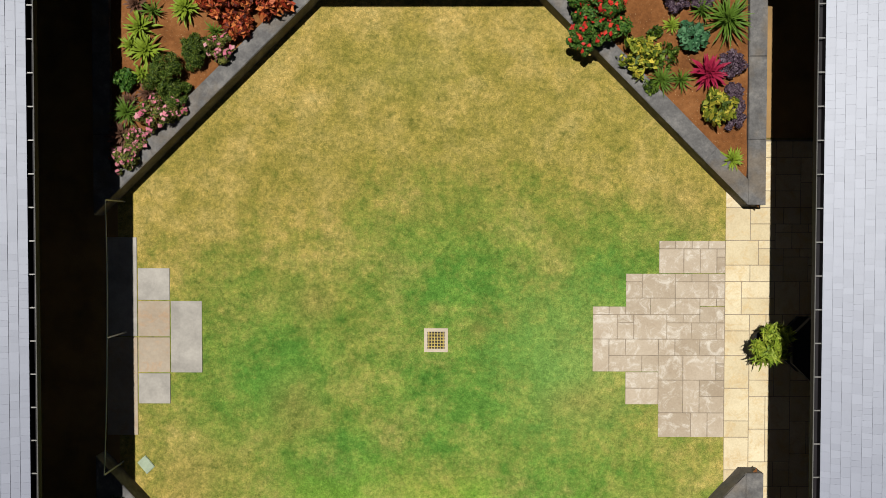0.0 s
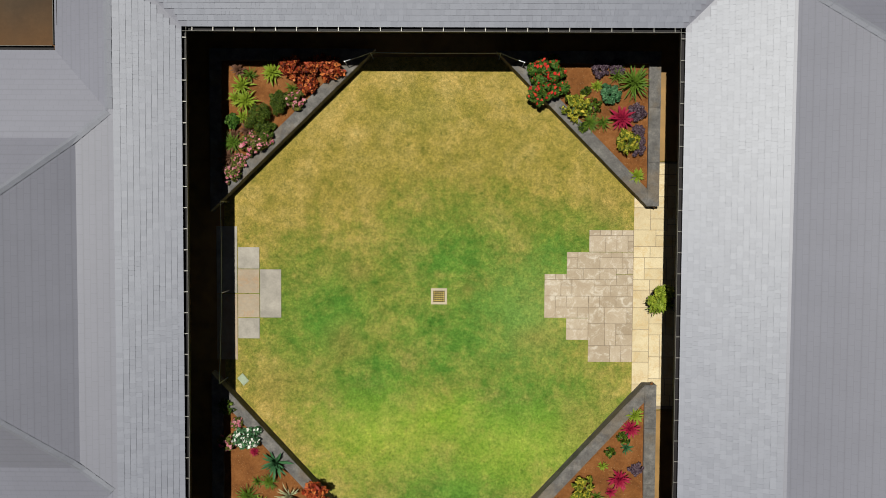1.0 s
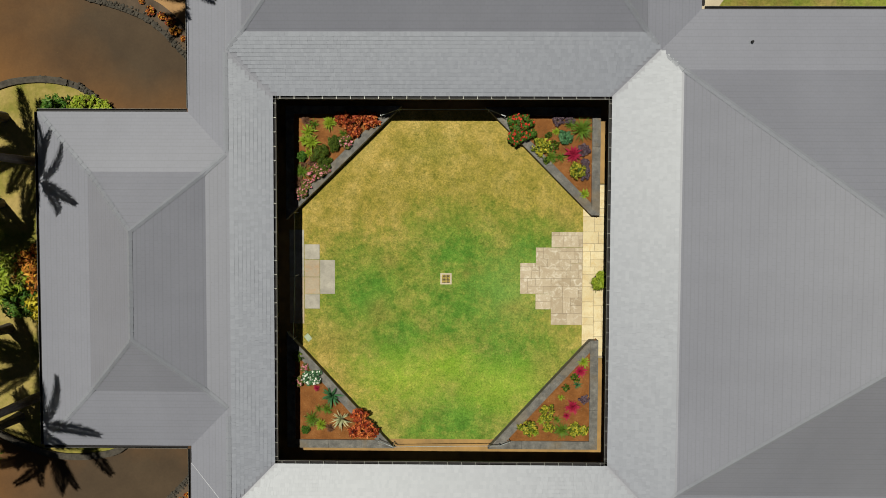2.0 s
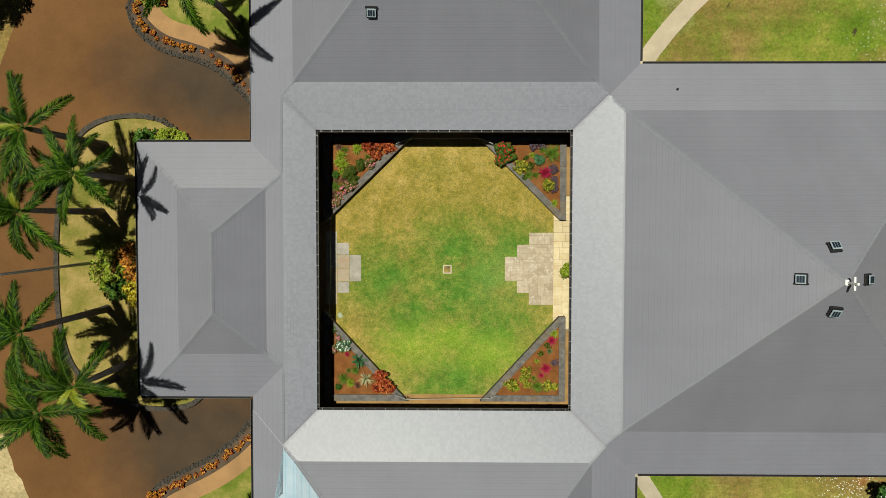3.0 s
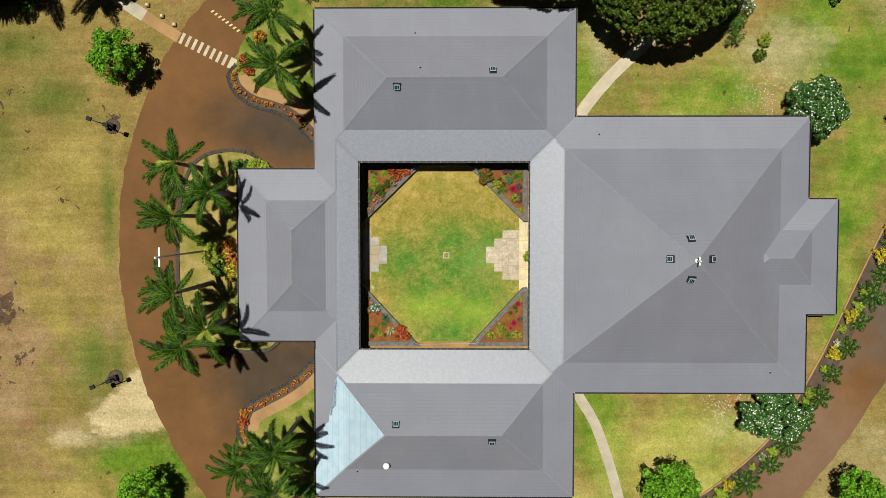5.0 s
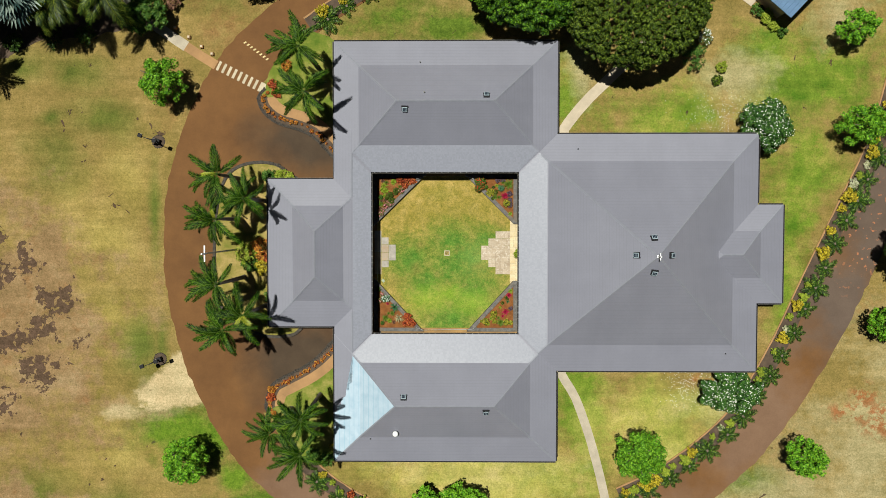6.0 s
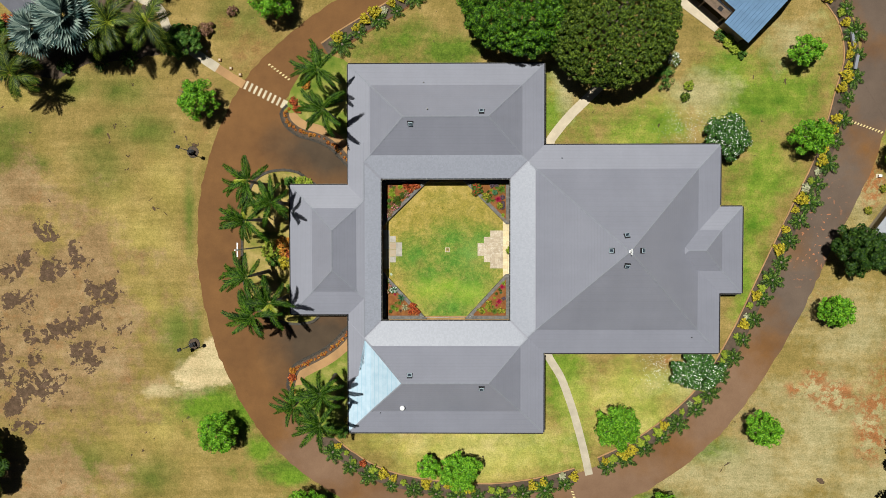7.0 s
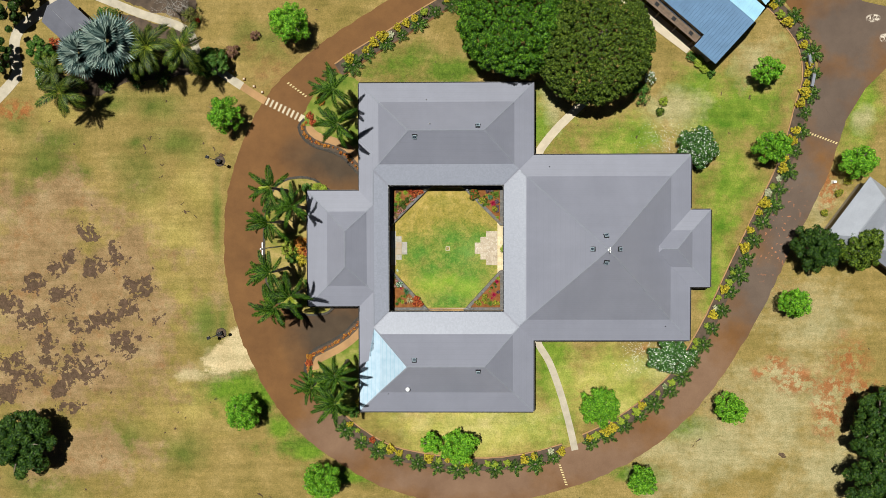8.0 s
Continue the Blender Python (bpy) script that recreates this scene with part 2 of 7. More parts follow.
    c = k.mix(0.9, c, k.ramp(fine, [(0.32, (0.52, 0.57, 0.47)), (0.64, (1.13, 1.12, 1.10))]), 'MULTIPLY')
    return k.done(c, 0.95, fine, 0.7, 0.06, spec=0.1)


def make_court_lawn():
    k = Nodes("court_grass")
    v = k.pos()
    wide = k.noise(v, 0.35, 5, 0.6)
    mid = k.noise(v, 1.1, 8, 0.72)
    small = k.noise(v, 3.6, 7, 0.74)
    fine = k.noise(v, 11.0, 5, 0.75)
    blades = k.noise(v, 42.0, 3, 0.8)
    rough_edge = k.math('ADD', k.rng(mid, 0.25, 0.75, -0.32, 0.32), k.rng(small, 0.25, 0.75, -0.2, 0.2))

    def most(spots, soft=0.95):
        acc = None
        for x, y, rx, ry in spots:
            s = k.spot(v, x, y, rx, ry, rough_edge, soft)
            acc = s if acc is None else k.math('MAXIMUM', acc, s)
        return acc

    dry = k.ramp(mid, [(0.28, (0.31, 0.243, 0.055)), (0.46, (0.475, 0.350, 0.105)), (0.6, (0.57, 0.415, 0.155)), (0.74, (0.68, 0.51, 0.225))])
    c = k.mix(k.math('MULTIPLY', k.rng(wide, 0.42, 0.6), 0.4), dry, (0.33, 0.265, 0.060))
    olive = most([(0.8, 3.0, 6.0, 3.2), (3.6, 1.9, 3.8, 2.4), (-3.8, 0.4, 4.2, 4.0), (-4.4, -2.2, 2.8, 2.6), (-0.5, 5.6, 2.6, 1.4)])
    c = k.mix(k.math('MULTIPLY', olive, 0.52), c, k.ramp(small, [(0.3, (0.165, 0.195, 0.028)), (0.7, (0.315, 0.310, 0.062))]))
    lush = most([(0.9, -1.2, 6.4, 4.8), (2.4, -3.6, 5.6, 4.8), (0.4, -6.2, 5.6, 3.6), (-2.0, -2.8, 3.8, 3.4), (3.8, 0.9, 3.4, 2.6), (0.6, 1.0, 4.4, 2.8), (-3.4, -0.8, 3.9, 3.4), (1.8, -0.6, 4.4, 3.6)])
    c = k.mix(k.math('MULTIPLY', lush, 0.95), c, k.ramp(k.noise(v, 1.5, 7, 0.72), [(0.3, (0.070, 0.195, 0.030)), (0.52, (0.120, 0.285, 0.048)), (0.72, (0.225, 0.375, 0.070))]))
    lime = most([(-1.7, -4.4, 3.8, 1.9), (2.4, -4.7, 3.4, 1.7), (0.2, -3.9, 2.6, 1.2)], 1.2)
    # bright haze beside the patio, painted into the grass colour
    hazy = most([(2.9, -0.4, 2.2, 2.2)], 1.3)
    c = k.mix(k.math('MULTIPLY', hazy, 0.7), c, (0.27, 0.40, 0.125))
    c = k.mix(k.math('MULTIPLY', lime, 0.8), c, k.ramp(mid, [(0.3, (0.27, 0.43, 0.045)), (0.7, (0.43, 0.56, 0.09))]))
    worn = most([(0.0, 0.66, 0.26, 0.2), (0.9, 0.25, 0.3, 0.26), (3.0, -1.3, 1.0, 0.5), (-5.1, -2.9, 1.2, 1.2), (-3.0, -1.4, 0.8, 0.9), (5.2, 2.9, 0.9, 0.7), (-2.6, 0.8, 0.6, 0.5), (4.9, -4.4, 1.5, 1.2), (-4.6, -4.6, 1.1, 1.0)], 1.0)
    c = k.mix(k.math('MULTIPLY', worn, 0.42), c, k.ramp(small, [(0.3, (0.28, 0.19, 0.06)), (0.7, (0.50, 0.37, 0.15))]))
    c = k.mix(k.math('MULTIPLY', k.rng(small, 0.62, 0.74), 0.28), c, (0.56, 0.44, 0.17))
    c = k.mix(0.75, c, k.ramp(small, [(0.3, (0.58, 0.66, 0.54)), (0.68, (1.16, 1.11, 1.05))]), 'MULTIPLY')
    tuft = k.noise(v, 6.5, 4, 0.6, 0.6)
    c = k.mix(k.math('MULTIPLY', k.rng(tuft, 0.60, 0.70), 0.4), c, (0.07, 0.105, 0.018))
    c = k.mix(0.9, c, k.ramp(fine, [(0.3, (0.50, 0.56, 0.44)), (0.68, (1.24, 1.2, 1.15))]), 'MULTIPLY')
    c = k.mix(0.9, c, k.ramp(blades, [(0.3, (0.45, 0.52, 0.42)), (0.68, (1.22, 1.18, 1.14))]), 'MULTIPLY')
    return k.done(c, 0.95, blades, 0.6, 0.04, spec=0.1, fuzz=1.0)


def make_road():
    k = Nodes("brown_asphalt")
    v = k.pos()
    fine = k.noise(v, 9.0, 4, 0.7)
    wob = k.rng(k.noise(v, 0.25, 4), 0.25, 0.75, -0.4, 0.4)
    big = k.noise(v, 0.28, 5, 0.6)
    c = k.ramp(big, [(0.3, (0.115, 0.052, 0.017)), (0.7, (0.170, 0.079, 0.025))])
    grey = None
    for x, y, rx, ry in [(48, 25, 9, 6), (38, -5, 6, 8), (41, 5, 7, 15), (46, 17, 6, 9), (50, 27, 8, 6)]:
        s = k.spot(v, x, y, rx, ry, wob, 0.7)
        grey = s if grey is None else k.math('MAXIMUM', grey, s)
    c = k.mix(k.math('MULTIPLY', grey, 0.92), c, k.ramp(big, [(0.3, (0.086, 0.062, 0.048)), (0.7, (0.118, 0.086, 0.066))]))
    dusty = None
    for x, y, rx, ry in [(2, -28.5, 17, 5), (20, -26, 13, 6), (30, -17, 8, 9), (-14, -23, 7, 6)]:
        s = k.spot(v, x, y, rx, ry, wob, 0.7)
        dusty = s if dusty is None else k.math('MAXIMUM', dusty, s)
    c = k.mix(k.math('MULTIPLY', dusty, 0.85), c, k.ramp(big, [(0.3, (0.150, 0.086, 0.052)), (0.7, (0.195, 0.118, 0.074))]))
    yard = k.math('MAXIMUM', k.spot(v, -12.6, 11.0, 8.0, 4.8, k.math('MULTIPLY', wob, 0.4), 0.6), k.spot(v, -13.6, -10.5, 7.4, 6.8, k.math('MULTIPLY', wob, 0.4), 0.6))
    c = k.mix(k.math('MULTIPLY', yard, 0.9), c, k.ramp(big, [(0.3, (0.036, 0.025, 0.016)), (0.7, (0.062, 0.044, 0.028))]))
    flecks = k.rng(k.noise(v, 2.4, 4, 0.5), 0.62, 0.66)
    fl = k.math('MULTIPLY', flecks, k.spot(v, 39.5, 2.5, 4.5, 7, wob, 0.6))
    c = k.mix(k.math('MULTIPLY', fl, 0.8), c, (0.42, 0.16, 0.07))
    spill = k.math('MULTIPLY', k.math('MAXIMUM', k.spot(v, 50.8, 27.4, 0.9, 0.5, wob, 0.3), k.spot(v, 52.2, 25.0, 0.8, 0.6, wob, 0.3)), k.rng(k.noise(v, 1.4, 5, 0.7), 0.46, 0.52))
    c = k.mix(spill, c, (0.55, 0.47, 0.38))
    c = k.mix(0.5, c, k.ramp(fine, [(0.3, (0.72, 0.72, 0.72)), (0.7, (1, 1, 1))]), 'MULTIPLY')
    return k.done(c, 0.85, fine, 0.35, 0.01, spec=0.25)


def make_roof(name, lo, hi):
    """Courses of shingles: the shade at the butts is a dark line in the colour, the joints between neighbours are
    faint.
    """
    k = Nodes(name)
    uv = k.uv()
    br = k.n("TexBrick", {"Vector": uv, "Scale": 1.0, "Brick Width": 0.26, "Row Height": 0.155, "Mortar Size": 0.006, "Mortar Smooth": 0.4,
                          "Color1": (0.95, 0.95, 0.95, 1), "Color2": (1, 1, 1, 1), "Mortar": (0.76, 0.76, 0.77, 1)}, offset=0.45)
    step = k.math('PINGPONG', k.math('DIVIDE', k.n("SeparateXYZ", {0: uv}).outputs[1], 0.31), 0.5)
    big = k.noise(k.pos(), 0.25, 4)
    weather = k.noise(k.n("Mapping", {"Vector": uv, "Scale": (0.9, 0.12, 1)}).outputs[0], 1.0, 5, 0.6)
    grain = k.noise(k.pos(), 60, 2)
    c = k.ramp(big, [(0.3, lo), (0.7, hi)])
    c = k.mix(0.6, c, br.outputs["Color"], 'MULTIPLY')
    c = k.mix(0.5, c, k.ramp(weather, [(0.35, (0.93, 0.925, 0.92)), (0.65, (1, 1, 1))]), 'MULTIPLY')
    c = k.mix(0.2, c, k.ramp(grain, [(0.3, (0.8,) * 3), (0.7, (1,) * 3)]), 'MULTIPLY')
    # shade line of each course's butt, painted into the colour
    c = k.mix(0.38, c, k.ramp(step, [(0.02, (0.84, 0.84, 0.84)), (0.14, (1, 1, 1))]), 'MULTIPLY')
    return k.done(c, 0.52, grain, 0.15, 0.01, spec=0.95)


def make_shingle():
    k = Nodes("grey_shingle")
    r = k.n("ObjectInfo").outputs["Random"]
    i = k.n("NewGeometry").outputs["Random Per Island"]
    p = k.pos()
    c = k.ramp(k.math('FRACT', k.math('ADD', r, i)), [(0, (0.178, 0.186, 0.228)), (1, (0.209, 0.218, 0.264))])
    g = k.noise(p, 70, 3, 0.7)
    c = k.mix(0.2, c, k.ramp(g, [(0.3, (0.8,) * 3), (0.7, (1,) * 3)]), 'MULTIPLY')
    return k.done(c, 0.52, g, 0.15, 0.004, spec=0.95)


def make_stone(name, lo, hi, stain, grain=25):
    k = Nodes(name)
    p = k.pos()
    r = k.n("ObjectInfo").outputs["Random"]
    c = k.ramp(r, [(0, lo), (1, hi)])
    st = k.rng(k.noise(p, 3.6, 8, 0.76, 0.8), 0.5, 0.64)
    c = k.mix(k.math('MULTIPLY', st, 0.7), c, stain)
    c = k.mix(0.5, c, k.ramp(k.noise(p, 1.3, 5, 0.65), [(0.35, (0.78, 0.70, 0.62)), (0.6, (1.04, 1.02, 1.0))]), 'MULTIPLY')
    f = k.noise(p, grain, 4, 0.7)
    c = k.mix(0.55, c, k.ramp(f, [(0.3, (0.72, 0.7, 0.68)), (0.7, (1, 1, 1))]), 'MULTIPLY')
    return k.done(c, 0.8, f, 0.3, 0.01, spec=0.3)


M_GROUND, M_COURT, M_ROAD = make_ground(), make_court_lawn(), make_road()
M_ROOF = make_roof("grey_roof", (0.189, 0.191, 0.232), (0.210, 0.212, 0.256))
M_SHINGLE = make_shingle()
M_CAP = plain("ridge_cap_grey", (0.212, 0.219, 0.257), 0.57, 2, 0.06, spec=0.95)
M_GUTTER = plain("dark_bronze", (0.012, 0.010, 0.011), 0.6, 3, 0.2, spec=0.2)
M_STRAP = plain("zinc_strap", (0.22, 0.21, 0.19), 0.45, 6, 0.2, metal=0.4)
M_WALL = plain("cream_stucco", (0.30, 0.25, 0.19), 0.85, 1.5, 0.12)
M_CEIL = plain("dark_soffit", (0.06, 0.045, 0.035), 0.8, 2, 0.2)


def make_coping():
    k = Nodes("weathered_grey_stone")
    p = k.pos()
    f, m, b = k.noise(p, 22, 4, 0.7), k.noise(p, 3.2, 6, 0.7), k.noise(p, 0.9, 4, 0.6)
    c = k.ramp(m, [(0.3, (0.075, 0.070, 0.066)), (0.5, (0.130, 0.122, 0.114)), (0.7, (0.21, 0.195, 0.175))])
    c = k.mix(k.math('MULTIPLY', k.rng(b, 0.5, 0.62), 0.5), c, (0.17, 0.125, 0.075))
    c = k.mix(0.6, c, k.ramp(f, [(0.3, (0.6,) * 3), (0.7, (1.05,) * 3)]), 'MULTIPLY')
    return k.done(c, 0.85, f, 0.5, 0.01, spec=0.3)


M_LAVA = make_coping()
M_ROCK = plain("lava_rock", (0.058, 0.048, 0.037), 0.9, 6, 0.5, 30, bump=0.6, random=0.4)
def make_soil():
    k = Nodes("red_soil")
    p = k.pos()
    m, f, q = k.noise(p, 1.8, 6, 0.7), k.noise(p, 14, 5, 0.75), k.noise(p, 30, 3, 0.6)
    c = k.ramp(m, [(0.3, (0.14, 0.055, 0.018)), (0.5, (0.205, 0.082, 0.026)), (0.7, (0.27, 0.118, 0.042))])
    c = k.mix(0.7, c, k.ramp(f, [(0.3, (0.55, 0.5, 0.45)), (0.68, (1.1, 1.08, 1.05))]), 'MULTIPLY')
    c = k.mix(k.math('MULTIPLY', k.rng(q, 0.66, 0.7), 0.7), c, (0.42, 0.30, 0.16))
    return k.done(c, 0.95, f, 0.8, 0.03, spec=0.1)


M_SOIL = make_soil()
M_DARKSOIL = plain("dark_mulch", (0.075, 0.05, 0.032), 0.95, 1.2, 0.4, 12, bump=0.6)
M_PAVER = make_stone("grey_paver", (0.36, 0.29, 0.205), (0.48, 0.40, 0.30), (0.68, 0.63, 0.54))
M_GROUT = plain("sandy_grout", (0.25, 0.20, 0.14), 0.95, 2, 0.3, 20)
M_FLAG = plain("smooth_grey_slab", (0.33, 0.30, 0.255), 0.85, 2.2, 0.22, 18)
M_TILE = make_stone("cream_paver", (0.56, 0.465, 0.285), (0.68, 0.585, 0.385), (0.56, 0.40, 0.19))
M_SLAB = make_stone("rust_slab", (0.35, 0.29, 0.215), (0.39, 0.325, 0.24), (0.40, 0.27, 0.16), 14)
M_LANAI = plain("walkway_floor", (0.27, 0.15, 0.042), 0.7, 1.2, 0.3)
M_CONC = plain("concrete", (0.45, 0.375, 0.27), 0.85, 0.8, 0.15, 18)
M_PATH = plain("weathered_concrete", (0.39, 0.335, 0.25), 0.85, 0.8, 0.18, 14)
M_OCHRE = plain("ochre_concrete", (0.32, 0.18, 0.075), 0.9, 0.7, 0.2, 14)
M_PAINT = plain("white_paint_worn", (0.43, 0.36, 0.245), 0.7, 3, 0.25, 25)
M_YPAINT = plain("yellow_paint_worn", (0.56, 0.44, 0.20), 0.7, 3, 0.25, 25)
M_WHITE = plain("white_metal", (0.78, 0.78, 0.78), 0.4, 2, 0.05)
M_POLE = plain("grey_steel", (0.36, 0.38, 0.40), 0.4, 3, 0.1, metal=0.5)
M_BLACK = plain("black_metal", (0.018, 0.018, 0.02), 0.75, 3, 0.2, spec=0.2)
M_VENT = plain("vent_grey", (0.30, 0.37, 0.41), 0.55, 3, 0.12)
M_PIPE = plain("dull_grey_pipe", (0.17, 0.165, 0.155), 0.8, 3, 0.2, spec=0.2)
M_PANEL = plain("solar_cell", (0.012, 0.02, 0.035), 0.5, 5, 0.2, spec=0.3)
M_IRON = plain("yellow_iron", (0.42, 0.31, 0.06), 0.7, 9, 0.3, 40)
M_PIT = plain("drain_pit_shade", (0.03, 0.025, 0.02), 0.95, 4, 0.3)
M_BARK = plain("grey_bark", (0.16, 0.125, 0.095), 0.9, 3, 0.3, 20, bump=0.7)
M_PALETWIG = plain("pale_twigs", (0.33, 0.30, 0.27), 0.9, 3, 0.25, 20)
M_PALMBARK = plain("palm_trunk", (0.15, 0.13, 0.115), 0.85, 2, 0.25, 16, bump=0.6)
M_BLUE = plain("blue_metal_roof", (0.095, 0.175, 0.29), 0.6, 0.8, 0.15, 10, spec=0.25)
M_SKYBLUE = plain("light_blue_roof", (0.30, 0.52, 0.66), 0.45, 0.8, 0.1, 10)
M_FARROOF = plain("slate_grey_roof", (0.175, 0.18, 0.21), 0.6, 0.6, 0.12, 9)
M_EASTROOF = plain("pale_slate_roof", (0.27, 0.28, 0.315), 0.42, 0.6, 0.1, 9, spec=0.95)
M_PAVILION = plain("dark_slate_roof", (0.125, 0.125, 0.15), 0.6, 0.6, 0.12, 9)
M_TIMBER = plain("brown_timber", (0.13, 0.085, 0.055), 0.8, 3, 0.3)

G = lambda a, b, c: [(0, a), (0.5, b), (1, c)]
L_TREE = leafy("bright_leaves", G((0.030, 0.12, 0.005), (0.105, 0.28, 0.010), (0.24, 0.47, 0.028)))
L_DARK = leafy("dark_leaves", G((0.008, 0.026, 0.003), (0.02, 0.054, 0.005), (0.065, 0.12, 0.013)))
L_POD = leafy("deep_leaves", G((0.005, 0.021, 0.001), (0.027, 0.085, 0.003), (0.12, 0.25, 0.010)))
L_OLIVE = leafy("olive_leaves", G((0.009, 0.021, 0.001), (0.040, 0.076, 0.004), (0.16, 0.22, 0.020)))
L_PLUM = leafy("plumeria_leaves", G((0.012, 0.048, 0.008), (0.034, 0.105, 0.015), (0.09, 0.19, 0.03)))
L_FLOWER = leafy("white_petals", G((0.6, 0.62, 0.52), (0.75, 0.76, 0.68), (0.82, 0.82, 0.76)))
L_PALM = leafy("palm_fronds", G((0.003, 0.012, 0.001), (0.016, 0.062, 0.004), (0.13, 0.235, 0.016)), 0.5, 0.1, 0.03, 0.6)
L_RIB = leafy("palm_rib", G((0.05, 0.11, 0.015), (0.09, 0.16, 0.025), (0.12, 0.2, 0.035)), 0.4, 0.4)
L_PALMY = leafy("yellowing_frond", G((0.12, 0.17, 0.012), (0.24, 0.28, 0.02), (0.40, 0.40, 0.04)), 0.5, 0.3)
L_SILVER = leafy("silver_fronds", G((0.025, 0.055, 0.05), (0.09, 0.145, 0.13), (0.30, 0.37, 0.31)), 0.42, 0.5, 0.04)
L_COCO = leafy("coconut_fronds", G((0.006, 0.022, 0.002), (0.03, 0.068, 0.005), (0.19, 0.24, 0.025)), 0.5, 0.25, 0.04, 0.5)
L_FERN = leafy("fern_leaves", G((0.008, 0.03, 0.003), (0.034, 0.09, 0.008), (0.16, 0.25, 0.03)), 0.5, 0.25, 0.05, 0.6)
L_YELLOW = leafy("yellow_croton", G((0.09, 0.09, 0.006), (0.42, 0.32, 0.012), (0.64, 0.53, 0.06)))
L_LIME = leafy("lime_leaves", G((0.13, 0.20, 0.015), (0.24, 0.31, 0.025), (0.36, 0.40, 0.05)))
L_CROTON = leafy("variegated_croton", G((0.02, 0.05, 0.006), (0.17, 0.20, 0.016), (0.55, 0.44, 0.05)))
L_RED = leafy("red_croton", G((0.03, 0.008, 0.006), (0.30, 0.035, 0.012), (0.68, 0.22, 0.06)))
L_REDFL = leafy("red_petals", G((0.36, 0.015, 0.012), (0.52, 0.03, 0.02), (0.62, 0.08, 0.035)))
L_PINK = leafy("pink_petals", G((0.45, 0.10, 0.16), (0.55, 0.18, 0.22), (0.6, 0.30, 0.30)))
L_MAGENTA = leafy("magenta_leaves", G((0.13, 0.006, 0.02), (0.40, 0.018, 0.06), (0.62, 0.12, 0.14)))
L_BURG = leafy("burgundy_leaves", G((0.09, 0.04, 0.025), (0.17, 0.085, 0.05), (0.26, 0.15, 0.09)))
L_PURPLE = leafy("purple_grey_leaves", G((0.03, 0.015, 0.025), (0.085, 0.05, 0.07), (0.19, 0.14, 0.16)))
L_GREEN = leafy("shrub_green", G((0.018, 0.06, 0.006), (0.045, 0.115, 0.012), (0.12, 0.20, 0.03)))
L_LILY = leafy("lily_leaves", G((0.05, 0.10, 0.012), (0.12, 0.20, 0.02), (0.26, 0.34, 0.05)))
L_HEATH = leafy("olive_brown_leaves", G((0.045, 0.055, 0.012), (0.11, 0.13, 0.02), (0.22, 0.20, 0.05)))
L_FINE = leafy("needle_leaves", G((0.02, 0.045, 0.004), (0.06, 0.10, 0.01), (0.15, 0.19, 0.025)))
L_AGAVE = leafy("blue_green_leaves", G((0.03, 0.10, 0.04), (0.06, 0.165, 0.065), (0.13, 0.27, 0.13)))
L_CREAM = leafy("cream_leaves", G((0.34, 0.36, 0.17), (0.50, 0.50, 0.30), (0.60, 0.58, 0.42)))
L_ORANGE = leafy("orange_petals", G((0.11, 0.036, 0.008), (0.42, 0.135, 0.018), (0.60, 0.33, 0.045)))


def make_under():
    k = Nodes("pale_blue_underlay")
    uv = k.uv()
    st = k.n("SeparateXYZ", {0: uv})
    f = k.math('FRACT', k.math('MULTIPLY', st.outputs[1], 2.1))
    line = k.rng(k.math('ABSOLUTE', k.math('SUBTRACT', f, 0.5)), 0.40, 0.47)
    blot = k.noise(k.pos(), 1.2, 5, 0.65)
    c = k.ramp(blot, [(0.3, (0.30, 0.41, 0.50)), (0.65, (0.40, 0.49, 0.57))])
    c = k.mix(k.math('MULTIPLY', line, 0.6), c, (0.21, 0.37, 0.47))
    return k.done(c, 0.45, k.noise(k.pos(), 9, 3), 0.2, 0.01)


M_UNDER = make_under()


# ---------------------------------------------------------------- mesh tools
def mesh_of(name, bm, material):
    me = bpy.data.meshes.new(name)
    bm.to_mesh(me)
    bm.free()
    me.materials.append(material)
    return me


def part(name, bm, material, parent=None, label=""):
    ob = new(name, mesh_of(name, bm, material))
    ob.parent = parent
    return tagged(ob, label)


def shared(name, me, parent, m):
    ob = new(name, me)
    ob.parent = parent
    ob.matrix_basis = m
    return ob


def thing(name, label, category, group="", kind="", at=(0, 0, 0)):
    ob = new(name)
    ob.empty_display_size = 0.2
    ob.location = at
    return tagged(ob, label, category, group, kind)


def add_box(bm, x0, x1, y0, y1, z0, z1, bevel=0.0):
    vs = [bm.verts.new((x, y, z)) for z in (z0, z1) for x, y in ((x0, y0), (x1, y0), (x1, y1), (x0, y1))]
    fs = [bm.faces.new([vs[i] for i in q]) for q in ((3, 2, 1, 0), (4, 5, 6, 7), (0, 1, 5, 4), (1, 2, 6, 5), (2, 3, 7, 6), (3, 0, 4, 7))]
    if bevel:
        es = list({e for f in fs for e in f.edges})
        bmesh.ops.bevel(bm, geom=es, offset=bevel, segments=1, affect='EDGES')
    return bm


def box(x0, x1, y0, y1, z0, z1, bevel=0.0):
    return add_box(bmesh.new(), x0, x1, y0, y1, z0, z1, bevel)


